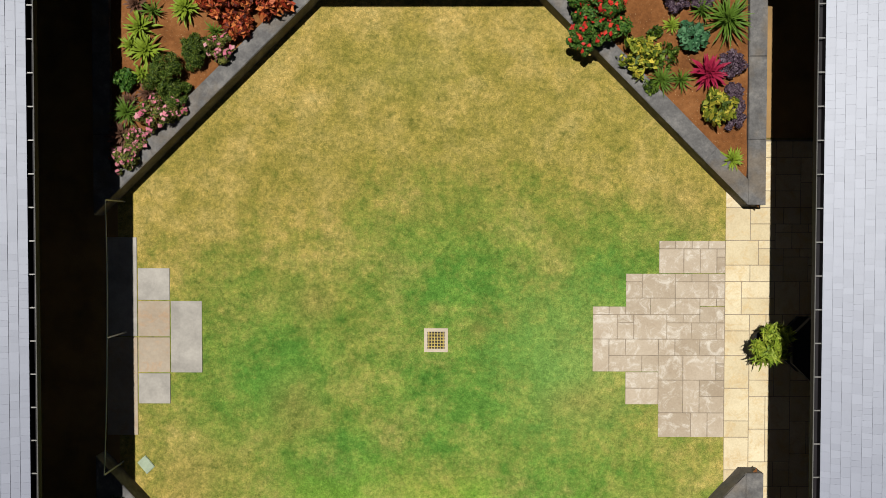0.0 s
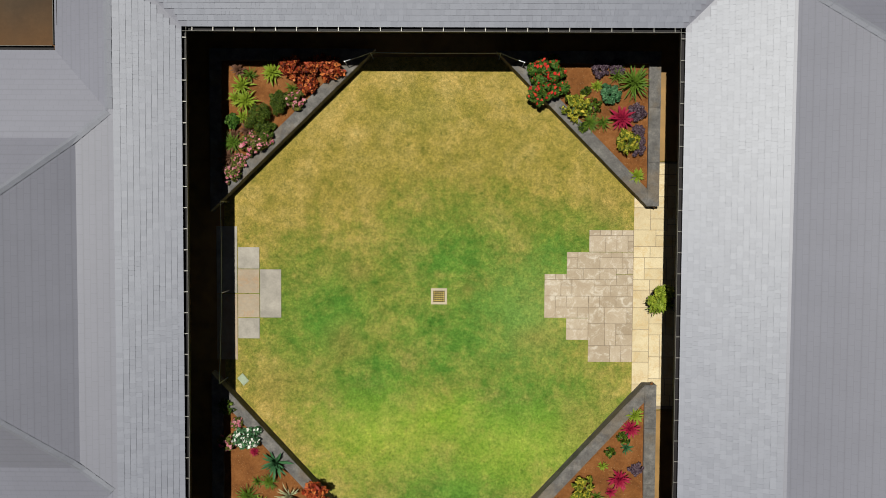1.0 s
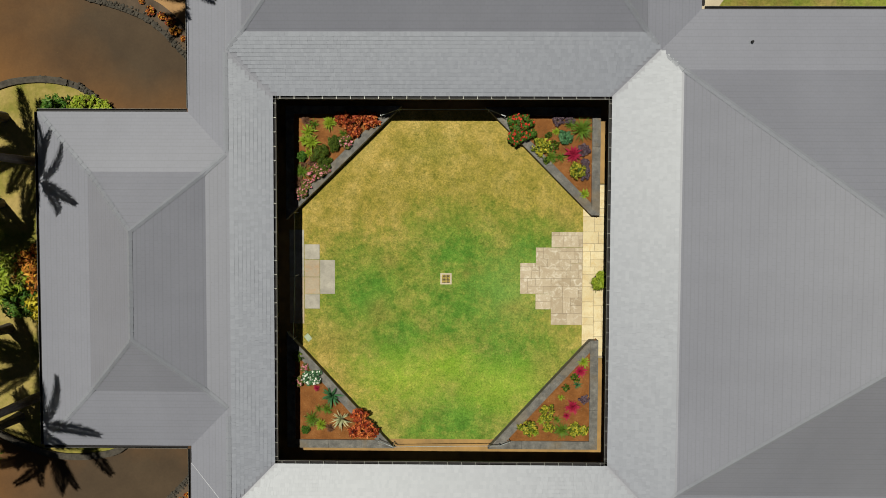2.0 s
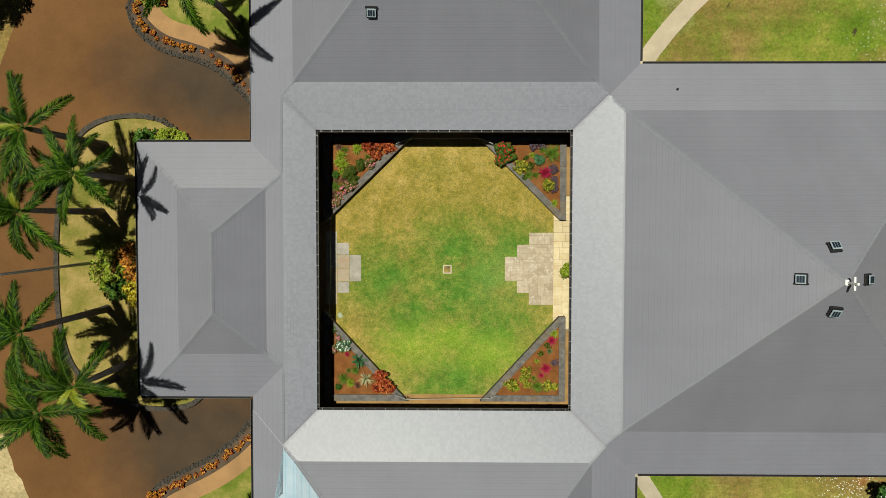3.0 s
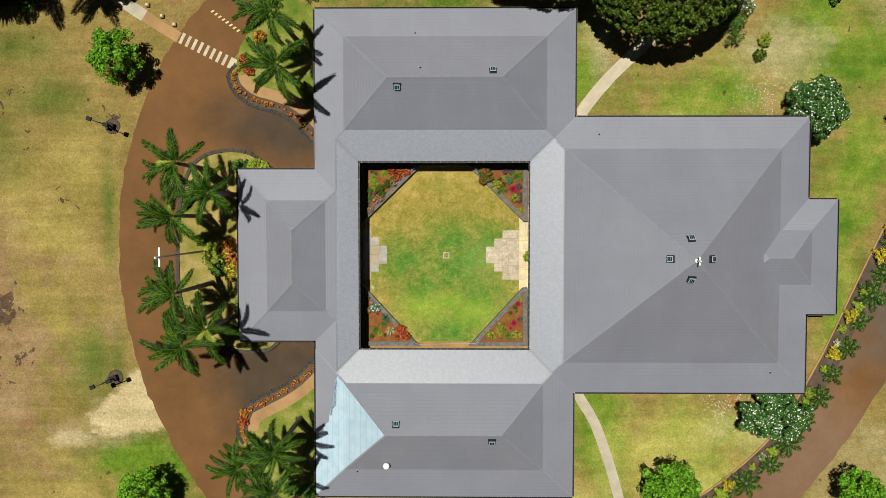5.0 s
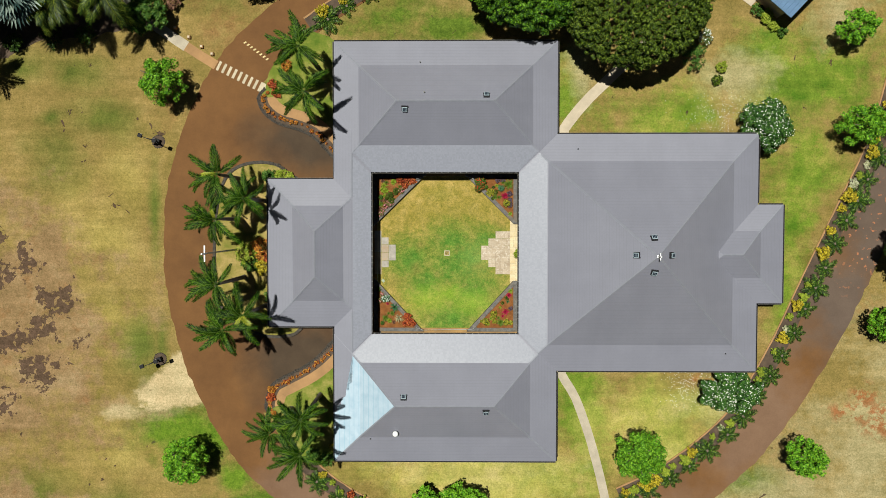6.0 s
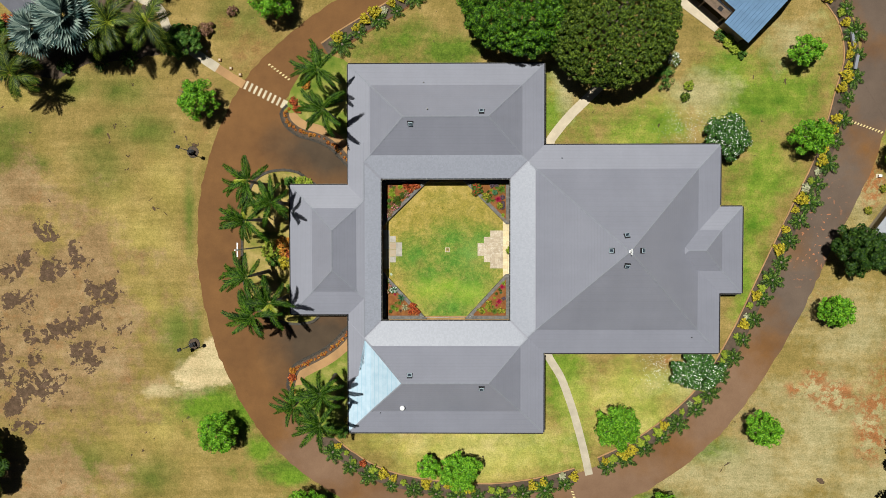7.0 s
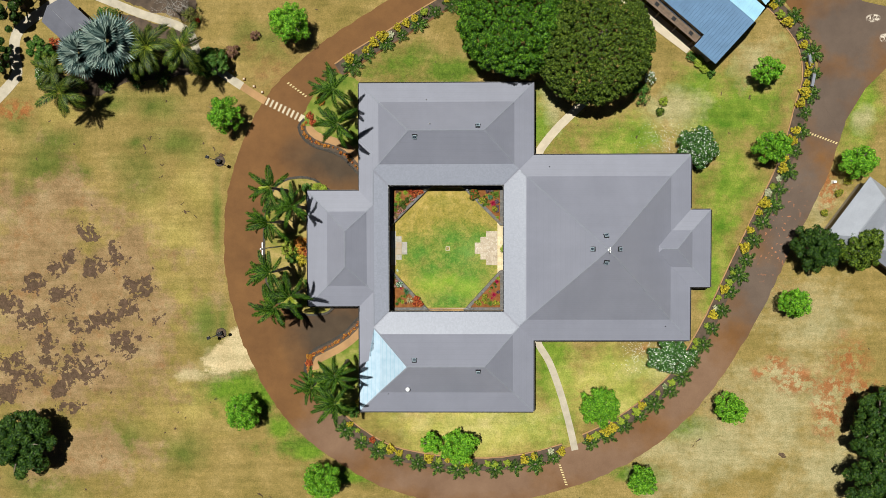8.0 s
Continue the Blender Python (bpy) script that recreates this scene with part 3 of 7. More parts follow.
def prism(points, z0, z1, bevel=0.0):
    """A flat-topped body over a plan outline (counter-clockwise)."""
    bm = bmesh.new()
    lo = [bm.verts.new((x, y, z0)) for x, y in points]
    hi = [bm.verts.new((x, y, z1)) for x, y in points]
    n = len(points)
    top = bm.faces.new(hi)
    for i in range(n):
        bm.faces.new((lo[i], lo[(i + 1) % n], hi[(i + 1) % n], hi[i]))
    if bevel:
        bmesh.ops.bevel(bm, geom=list(top.edges), offset=bevel, segments=2, affect='EDGES')
    bmesh.ops.triangulate(bm, faces=[f for f in bm.faces if len(f.verts) > 4])
    return bm


def add_tube(bm, pts, radii, seg=6, cap=True):
    pts = [Vector(p) for p in pts]
    rings = []
    for i, p in enumerate(pts):
        d = (pts[min(i + 1, len(pts) - 1)] - pts[max(i - 1, 0)]).normalized()
        a = d.orthogonal().normalized()
        if abs(d.z) < 0.95:
            a = d.cross(Vector((0, 0, 1))).normalized()
        b = d.cross(a)
        r = radii[i] if isinstance(radii, (list, tuple)) else radii
        rings.append([bm.verts.new(p + (a * math.cos(2 * math.pi * j / seg) + b * math.sin(2 * math.pi * j / seg)) * r) for j in range(seg)])
    for q, w in zip(rings, rings[1:]):
        for j in range(seg):
            bm.faces.new((q[j], q[(j + 1) % seg], w[(j + 1) % seg], w[j]))
    if cap:
        bm.faces.new(rings[-1])
        bm.faces.new(rings[0][::-1])
    return bm


def spline(pts, step=0.7):
    """Points along a smooth line through pts."""
    p = [Vector((*q, 0)) if len(q) == 2 else Vector(q) for q in pts]
    p = [p[0] * 2 - p[1]] + p + [p[-1] * 2 - p[-2]]
    out = []
    for a, b, c, d in zip(p, p[1:], p[2:], p[3:]):
        n = max(2, int((c - b).length / step))
        for i in range(n):
            t = i / n
            out.append(0.5 * (2 * b + (c - a) * t + (2 * a - 5 * b + 4 * c - d) * t * t + (3 * b - a - 3 * c + d) * t ** 3))
    out.append(p[-2])
    return out


def ragged(points, amount, step=0.25):
    """A closed outline with an uneven edge."""
    loop = dense([Vector((*p, 0)) for p in points + points[:1]], step)[:-1]
    return [(p.x + amount * noise.noise(p * 0.8) + amount * 0.5 * noise.noise(p * 3.0), p.y + amount * noise.noise(p * 0.8 + Vector((7, 3, 1))) + amount * 0.5 * noise.noise(p * 3.0 + Vector((1, 9, 4)))) for p in loop]


def dense(line, step):
    out = [line[0]]
    for a, b in zip(line, line[1:]):
        n = max(1, int((b - a).length / step))
        out += [a.lerp(b, (i + 1) / n) for i in range(n)]
    return out


def side(line, i):
    d = (line[min(i + 1, len(line) - 1)] - line[max(i - 1, 0)]).normalized()
    return Vector((-d.y, d.x, 0))


def ribbon(line, a, b, z, ragged=0.0, thick=0.05):
    """A strip along a line, from offset a to b on its left."""
    bm = bmesh.new()
    prev = None
    for i, p in enumerate(line):
        s = side(line, i)
        j = ragged * noise.noise(p * 0.9) + ragged * 0.6 * noise.noise(p * 3.1)
        row = [bm.verts.new((*(p + s * (a + j))[:2], z - thick)), bm.verts.new((*(p + s * (a + j))[:2], z)),
               bm.verts.new((*(p + s * b)[:2], z)), bm.verts.new((*(p + s * b)[:2], z - thick))]
        if prev:
            for m in range(3):
                bm.faces.new((prev[m], prev[m + 1], row[m + 1], row[m]))
        prev = row
    bmesh.ops.recalc_face_normals(bm, faces=bm.faces)
    return bm


def leaves(name, centres, radii, count, size, seed, material, squash=0.75, narrow=0.5, stir=0.5, up=0.2, oval=False):
    """A crown: leaves spread in shells round clump centres, in one mesh. stir: how far they turn from the clump's outside."""
    rg = np.random.default_rng(seed)
    cs, rs = np.asarray(centres, float), np.asarray(radii, float)
    wgt = rs ** 2 / (rs ** 2).sum()
    idx = rg.choice(len(cs), count, p=wgt)
    d = rg.normal(size=(count, 3))
    d[:, 2] = np.where(d[:, 2] < -0.35, -d[:, 2], d[:, 2])
    d /= np.linalg.norm(d, axis=1)[:, None]
    rad = rs[idx] * (0.55 + 0.5 * rg.random(count) ** 0.6)
    p = cs[idx] + d * rad[:, None] * np.array([1, 1, squash])
    nrm = d + rg.normal(size=(count, 3)) * stir + np.array([0, 0, up])
    nrm /= np.linalg.norm(nrm, axis=1)[:, None]
    u = np.cross(nrm, rg.normal(size=(count, 3)))
    u /= np.linalg.norm(u, axis=1)[:, None]
    v = np.cross(nrm, u)
    s = size * (0.6 + 0.8 * rg.random(count))[:, None]
    if oval:
        w, drop = v * s * narrow, nrm * s * 0.2
        verts = np.stack([p - u * s, p - u * s * 0.25 + w - drop * 0.4, p + u * s * 0.5 + w * 0.75 - drop * 0.6, p + u * s * 1.1 - drop * 1.6, p + u * s * 0.5 - w * 0.75 - drop * 0.6, p - u * s * 0.25 - w - drop * 0.4], 1).reshape(-1, 3)
        f = np.arange(count * 6).reshape(-1, 6)
    else:
        verts = np.stack([p - u * s, p + v * s * narrow - nrm * s * 0.15, p + u * s, p - v * s * narrow - nrm * s * 0.15], 1).reshape(-1, 3)
        f = np.arange(count * 4).reshape(-1, 4)
    me = bpy.data.meshes.new(name)
    me.from_pydata(verts.tolist(), [], f.tolist())
    me.materials.append(material)
    return me


def crown_clumps(rx, ry, rz, z, n, seed, low=0.0, reach=(0.52, 0.82), lump=(0.26, 0.42), uneven=(0.8, 1.1)):
    """Clump centres over an uneven dome."""
    rg = random.Random(seed)
    cs, rs = [], []
    for i in range(n):
        t = (i + 0.5) / n
        el = math.asin(low + (1 - low) * (1 - t) * 0.999)
        az = i * 2.39996 + rg.uniform(-0.35, 0.35)
        k = rg.uniform(*reach)
        cs.append((rx * k * math.cos(el) * math.cos(az), ry * k * math.cos(el) * math.sin(az), z + rz * k * math.sin(el) * rg.uniform(*uneven)))
        rs.append(min(rx, ry) * rg.uniform(*lump))
    return cs, rs


# ---------------------------------------------------------------- ground, roads, paths
def ground_sheet():
    bm = bmesh.new()
    xs = [-900, -300, -120] + [-70 + i * 5 for i in range(29)] + [120, 300, 900]
    grid = [[bm.verts.new((x, y, -0.03)) for x in xs] for y in xs]
    for a, b in zip(grid, grid[1:]):
        for i in range(len(xs) - 1):
            bm.faces.new((a[i], a[i + 1], b[i + 1], b[i]))
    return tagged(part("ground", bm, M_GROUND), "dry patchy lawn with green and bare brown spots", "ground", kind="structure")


ground_sheet()
OUTER = spline([(3, 36), (-6.9, 30), (-15.8, 24.3), (-22.3, 17.9), (-26.2, 9.0), (-27.3, 0.8), (-26.3, -7.5), (-23.4, -15.2),
                (-18.9, -21.9), (-10.7, -28.0), (-3.7, -30.6), (3, -31.4), (9.5, -30.7), (18.4, -28.0), (26, -23.5), (32.1, -17.2),
                (37.4, -8.6), (41.4, -0.1), (45.4, 8.1), (48, 16.2), (49.6, 19.6), (53.5, 23.4), (62, 27)], 0.6)
road = thing("road", "brown dusty asphalt loop drive with worn edges", "road", kind="structure")
part("carriageway", ribbon(OUTER, -0.05, 4.75, 0.0, 0.16, 0.06), M_ROAD, road)
part("junction", prism([(43.9, 19), (47, 14), (50, 19), (54, 23), (70, 27), (70, 36), (53, 28.6), (49.5, 29.4), (46, 34), (37, 34), (41.3, 28.2), (43.7, 24.6), (44.4, 22)], -0.05, 0.012), M_ROAD, road)
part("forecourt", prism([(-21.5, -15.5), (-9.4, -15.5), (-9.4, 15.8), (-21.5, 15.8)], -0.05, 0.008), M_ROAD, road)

N_KERB = spline([(-17.35, 15.7), (-17.95, 15.05), (-17.9, 14.2), (-17.4, 13.35), (-16.7, 12.75), (-15.8, 12.3), (-13.8, 11.7), (-12.5, 10.9), (-11.2, 9.5), (-10.3, 8.7)], 0.25)
S_KERB = spline([(-10.3, -7.9), (-11.2, -8.7), (-12.2, -9.8), (-13.6, -10.9), (-15.3, -11.8), (-16.6, -12.5), (-17.2, -13.3), (-17.5, -14.4), (-17.5, -15.0), (-17.1, -15.8)], 0.25)
P_KERB = spline([(-14.3, 7.1), (-15.1, 7.6), (-16.2, 8.4), (-17.7, 8.7), (-19.4, 8.5), (-20.7, 7.8), (-21.5, 6.6), (-22.05, 4.6), (-22.35, 1.5), (-22.35, -1.9), (-22.05, -4.2), (-21.4, -5.8), (-20.2, -6.9), (-17.5, -8.0), (-15, -7.9), (-14.0, -7.2)], 0.25)


def island(name, label, outline):
    return tagged(part(name, prism([(p[0], p[1]) for p in outline], -0.05, 0.10), M_GROUND), label, "lawn", kind="structure")


def make_island_grass(name, stops):
    k = Nodes(name)
    v = k.pos()
    mid, fine = k.noise(v, 0.5, 5, 0.65), k.noise(v, 7, 4, 0.7)
    c = k.ramp(mid, stops)
    c = k.mix(0.6, c, k.ramp(fine, [(0.3, (0.6,) * 3), (0.7, (1,) * 3)]), 'MULTIPLY')
    return k.done(c, 0.95, fine, 0.5, 0.04, spec=0.1)


M_ISLAND = make_island_grass("island_grass", [(0.3, (0.11, 0.14, 0.02)), (0.45, (0.23, 0.195, 0.048)), (0.62, (0.37, 0.27, 0.10))])
M_ISLAND_LUSH = make_island_grass("watered_grass", [(0.3, (0.08, 0.135, 0.016)), (0.48, (0.15, 0.185, 0.028)), (0.64, (0.30, 0.26, 0.075))])
isl_n = island("lawn_island", "green and dry grass island inside a curved stone kerb", list(N_KERB) + [Vector(p) for p in ((-9.6, 8.6, 0), (-9.6, 19.3, 0), (-11.2, 20.6, 0), (-13.4, 21.3, 0), (-15.5, 19.7, 0), (-17.0, 17.2, 0))])
isl_s = island("lawn_island", "green and dry grass island inside a curved stone kerb", [Vector((-9.6, -7.8, 0))][:0] + list(S_KERB) + [Vector(p) for p in ((-15.6, -19.3, 0), (-13.6, -20.6, 0), (-11.4, -19.9, 0), (-9.6, -19.0, 0), (-9.6, -7.8, 0))])
isl_p = island("lawn_island", "dry grass island with palms before the porch", list(P_KERB) + [Vector((-13.9, 0, 0))])
for o, m_ in ((isl_n, M_ISLAND_LUSH), (isl_s, M_ISLAND_LUSH), (isl_p, M_ISLAND)):
    o.data.materials[0] = m_


def stone_wall(line, label, seed, w=0.2, h=0.2):
    """A low dry wall of small lava stones along a kerb."""
    rg = random.Random(seed)
    t = thing("stone_kerb", label, "kerb", "stone kerbs", "structure")
    bm = bmesh.new()
    for i, p in enumerate(line):
        s = side(line, i)
        for o in (-0.5, 0.0, 0.5):
            c = p + s * (o * w) + Vector((rg.uniform(-0.05, 0.05), rg.uniform(-0.05, 0.05), 0))
            r = rg.uniform(0.045, 0.08)
            m = Matrix.Translation((c.x, c.y, h * rg.uniform(0.35, 0.75))) @ Euler((rg.random() * 3, rg.random() * 3, rg.random() * 3)).to_matrix().to_4x4() @ Matrix.Diagonal((r * 1.2, r, r * 0.9, 1))
            bmesh.ops.create_icosphere(bm, subdivisions=1, radius=1, matrix=m)
    tagged(part("stones", bm, M_ROCK, t), kind="stuff")
    part("footing", ribbon(line, -w * 0.7, w * 0.7, 0.11, 0.03, 0.14), M_ROCK, t)
    return t


stone_wall(dense(N_KERB, 0.13), "low kerb of dark lava stones round the island", 1)
stone_wall(dense(S_KERB, 0.13), "low kerb of dark lava stones round the island", 2)
stone_wall(dense(P_KERB[:16], 0.13), "low kerb of dark lava stones round the island", 3)
tagged(part("kerb", ribbon(P_KERB[10:], -0.14, 0.14, 0.22, 0.03, 0.26), M_ROCK), "dark narrow kerb along the porch lawn", "kerb", kind="structure")


def strip(name, line, a, b, z, mat, label, cat="path"):
    return tagged(part(name, ribbon(line, a, b, z, 0.03, 0.06), mat), label, cat, kind="structure")


strip("path", [p for p in N_KERB[4:-3]], 0.85, 1.75, 0.115, M_OCHRE, "ochre concrete footpath curving round the island")
strip("path", [p for p in S_KERB[3:-3]], 0.85, 1.75, 0.115, M_OCHRE, "ochre concrete footpath curving round the island")
strip("flower_bed", [p for p in N_KERB[3:-2]], 0.08, 0.86, 0.113, M_DARKSOIL, "soil strip behind the stone kerb", "bed")
strip("flower_bed", [p for p in S_KERB[3:-2]], 0.08, 0.86, 0.113, M_DARKSOIL, "soil strip behind the stone kerb", "bed")
strip("path", spline([(11.1, 11.0), (11.2, 11.9), (13, 14.2), (15, 16.2), (17.5, 18.6), (19, 20)]), -0.5, 0.5, 0.0, M_CONC, "pale concrete garden path")
strip("path", spline([(10.9, -10.8), (11.1, -11.8), (12.4, -14.0), (13.7, -17.6), (14.8, -21.6), (15.5, -24.7)]), -0.42, 0.42, 0.005, M_PATH, "pale concrete garden path")
strip("path", spline([(-24.9, 19.75), (-23.6, 18.9), (-22.05, 17.95)]), -0.45, 0.45, 0.022, M_OCHRE, "ochre concrete path end at the crossing")
strip("path", spline([(-43, 30.9), (-40.5, 29.9), (-37.1, 28.55), (-33.7, 27.5), (-31.9, 26.75), (-30.9, 25.75), (-30.5, 24.4), (-29.5, 23.0), (-27.2, 21.3), (-24.9, 19.75)]), -0.5, 0.5, 0.0, M_PATH, "weathered grey concrete garden path")
strip("path", spline([(-45, 31.6), (-48.4, 29.4), (-51.9, 26.9), (-52.7, 24.5), (-52.4, 21.6), (-53.4, 20), (-55.8, 17.6)]), -0.65, 0.65, 0.0, M_PATH, "weathered grey concrete garden path")
for ring in ([(-38.6, 24.6), (-34.5, 24.4), (-31.6, 25.2), (-32.4, 26.4), (-37.0, 28.0), (-39.5, 28.6)], [(-39.5, 30.3), (-36, 28.9), (-33.0, 28.0), (-30.8, 27.4), (-30.2, 29.0), (-31.0, 33.0), (-38, 33.5)],
             [(-46.0, 19.2), (-42.6, 18.6), (-38.8, 20.4), (-34.0, 20.8), (-30.5, 21.4), (-29.4, 22.2), (-31.5, 24.2), (-37, 24.4), (-42, 24.6), (-46.5, 22.6)]):
    tagged(part("flower_bed", prism(ragged(ring, 0.3), -0.06, -0.016), M_DARKSOIL), "brown mulch bed beside the garden path", "bed", kind="structure")


def crossing():
    a, b = Vector((-21.9, 17.95, 0)), Vector((-17.55, 15.75, 0))
    d = (b - a).normalized()
    s = Vector((-d.y, d.x, 0))
    t = thing("zebra_crossing", "worn white painted zebra crossing on the asphalt", "road marking", kind="structure")
    for i in range(9):
        c = a + d * (0.12 + i * 0.56 + (0.14 if i == 8 else 0))
        w = 0.125 if i < 8 else 0.3
        q = [c + d * w * u + s * 0.47 * v for u, v in ((-1, -1), (1, -1), (1, 1), (-1, 1))]
        part("stripe", prism([(p.x, p.y) for p in q], 0.0, 0.016), M_PAINT, t)


crossing()


def speed_bump(a, b, n):
    a, b = Vector((*a, 0)), Vector((*b, 0))
    d = (b - a).normalized()
    s = Vector((-d.y, d.x, 0))
    t = thing("speed_bump", "low asphalt speed bump with yellow stripes", "speed bump", "speed bumps", "structure")
    part("hump", add_tube(bmesh.new(), [a + Vector((0, 0, -0.07)), b + Vector((0, 0, -0.07))], 0.105, 10), M_ROAD, t)
    for i in range(n):
        c = a.lerp(b, (i + 0.5) / n)
        q = [c + d * 0.075 * u + s * 0.13 * v + d * 0.05 * v for u, v in ((-1, -1), (1, -1), (1, 1), (-1, 1))]
        part("stripe", prism([(p.x, p.y) for p in q], 0.0, 0.045), M_YPAINT, t)


speed_bump((-19.4, 20.2), (-17.0, 18.4), 8)
speed_bump((42.7, 14.0), (46.8, 12.5), 13)
speed_bump((13.6, -26.4), (14.5, -29.1), 9)

# ---------------------------------------------------------------- the roofs
EAVE, LOW, HIGH = 2.92, 0.38, 0.73
SKIRTS = {"north": 2.35, "south": 2.5, "church": 2.56, "porch": 2.46, "gallery": 2.4, "apse": 2.4}  # how far the flatter eaves strips run in
ROOFS = {  # plan rectangles of the eaves: x0, x1, y0, y1
    "north": (-10.33, 10.13, 7.58, 19.48),
    "south": (-10.43, 10.13, -19.24, -7.39),
    "church": (6.635, 28.46, -10.77, 11.03),
    "porch": (-16.5, -6.96, -6.68, 6.93),
    "gallery": (-10.4, -6.96, -13.0, 13.0),
    "apse": (20.0, 30.79, -4.48, 4.58),
}


def cut(poly, a, b, c):
    """The part of a convex plan polygon where a x + b y + c >= 0."""
    out = []
    for (x0, y0), (x1, y1) in zip(poly, poly[1:] + poly[:1]):
        d0, d1 = a * x0 + b * y0 + c, a * x1 + b * y1 + c
        if d0 >= 0:
            out.append((x0, y0))
        if (d0 > 0) != (d1 > 0) and abs(d0 - d1) > 1e-9:
            t = d0 / (d0 - d1)
            out.append((x0 + t * (x1 - x0), y0 + t * (y1 - y0)))
    return out


def area(p):
    return 0.5 * sum(a[0] * b[1] - b[0] * a[1] for a, b in zip(p, p[1:] + p[:1])) if len(p) > 2 else 0.0


def minus(poly, hole):
    """A convex polygon less another, as convex pieces."""
    out, rest = [], poly
    for (x0, y0), (x1, y1) in zip(hole, hole[1:] + hole[:1]):
        a, b = -(y1 - y0), x1 - x0
        c = -(a * x0 + b * y0)
        piece = cut(rest, -a, -b, -c)
        if area(piece) > 1e-4:
            out.append(piece)
        rest = cut(rest, a, b, c)
        if area(rest) < 1e-4:
            return out
    return out


def roof_faces(rect, skirt):
    """The planes of one hip roof: outline in plan, height as (a, b, c), the way down, and the eave's line."""
    x0, x1, y0, y1 = rect
    half = min(x1 - x0, y1 - y0) / 2
    rings = [0.0, min(skirt, half)] + ([half] if half > skirt else [])
    res = []
    for lo, hi in zip(rings, rings[1:]):
        slope = LOW if lo == 0 else HIGH
        base = EAVE if lo == 0 else EAVE + LOW * skirt - HIGH * skirt
        def ring(d):
            return [(x0 + d, y0 + d), (x1 - d, y0 + d), (x1 - d, y1 - d), (x0 + d, y1 - d)]
        p, q = ring(lo), ring(hi)
        for i, (nx, ny, off) in enumerate(((0, 1, -y0), (-1, 0, x1), (0, -1, y1), (1, 0, -x0))):
            j = (i + 1) % 4
            poly = [p[i], p[j], q[j], q[i]]
            poly = [v for n, v in enumerate(poly) if math.dist(v, poly[n - 1]) > 1e-6]
            res.append((poly, (slope * nx, slope * ny, base + slope * off), (nx, ny), slope))
    return res


def visible_roofs():
    """Where several roofs overlap, the highest is kept."""
    every = {n: roof_faces(r, SKIRTS[n]) for n, r in ROOFS.items()}
    names = list(every)
    got = {n: [] for n in names}
    for i, n in enumerate(names):
        for poly, pl, nd, sl in every[n]:
            pieces = [poly]
            for j, m in enumerate(names):
                if m == n:
                    continue
                for q, ql, _, _ in every[m]:
                    a, b, c = (ql[t] - pl[t] for t in range(3))
                    if abs(a) + abs(b) < 1e-6 and abs(c) < 0.03:
                        if j > i:
                            continue
                        hole = q
                    else:
                        hole = cut(q, a, b, c)
                    if area(hole) > 1e-4:
                        pieces = [w for p in pieces for w in minus(p, hole)]
            got[n].append((pieces, pl, nd, sl))
    return got


def joined(pieces):
    """The same pieces, with each other's corners set into their edges, so that they join up."""
    pts = [v for p in pieces for v in p]
    out = []
    for p in pieces:
        q = []
        for a, b in zip(p, p[1:] + p[:1]):
            if math.dist(a, b) < 0.004:
                continue
            q.append(a)
            L = math.dist(a, b)
            on = []
            for v in pts:
                t = ((v[0] - a[0]) * (b[0] - a[0]) + (v[1] - a[1]) * (b[1] - a[1])) / (L * L)
                if 0.006 / L < t < 1 - 0.006 / L and abs((v[0] - a[0]) * (b[1] - a[1]) - (v[1] - a[1]) * (b[0] - a[0])) / L < 0.003:
                    on.append((t, v))
            for t, v in sorted(on):
                if math.dist(v, q[-1]) > 0.005:
                    q.append(v)
        if len(q) > 2:
            out.append(q)
    return out


def height(x, y):
    """The roofs' height over a place of the plan."""
    z = 0.0
    for n, (x0, x1, y0, y1) in ROOFS.items():
        d = min(x - x0, x1 - x, y - y0, y1 - y)
        if d >= -1e-6:
            d = min(d, min(x1 - x0, y1 - y0) / 2)
            z = max(z, EAVE + LOW * min(d, SKIRTS[n]) + HIGH * max(0, d - SKIRTS[n]))
    return z


def islands(bm):
    """The separate sheets of a mesh, each as a mesh of its own."""
    bm.faces.ensure_lookup_table()
    mark = {}
    for f in bm.faces:
        if f.index in mark:
            continue
        mark[f.index], todo, n = len(mark) + 1, [f], len(mark) + 1
        while todo:
            for e in todo.pop().edges:
                for o in e.link_faces:
                    if o.index not in mark:
                        mark[o.index] = n
                        todo.append(o)
    out = []
    for n in sorted(set(mark.values())):
        one = bm.copy()
        one.faces.ensure_lookup_table()
        bmesh.ops.delete(one, geom=[f for f in one.faces if mark[f.index] != n], context='FACES')
        out.append(one)
    return out


building = thing("church_complex", "low church buildings round a court under grey hipped shingle roofs", "building")
ROOF_OB = {}
for rname, faces in visible_roofs().items():
    for pieces, (a, b, c), (nx, ny), sl in faces:
        if not pieces:
            continue
        k = math.sqrt(1 + sl * sl)
        bm = bmesh.new()
        uvl = bm.loops.layers.uv.new("UVMap")
        for p in joined(pieces):
            f = bm.faces.new([bm.verts.new((x, y, a * x + b * y + c)) for x, y in p])
            for l in f.loops:
                x, y, _ = l.vert.co
                l[uvl].uv = (x * ny - y * nx, (x * nx + y * ny) * k)
        bmesh.ops.remove_doubles(bm, verts=bm.verts, dist=0.004)
        for sheet in sorted(islands(bm), key=lambda b: sum(f.calc_area() for f in b.faces)):
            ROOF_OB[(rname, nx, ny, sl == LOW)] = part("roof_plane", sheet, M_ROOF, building)

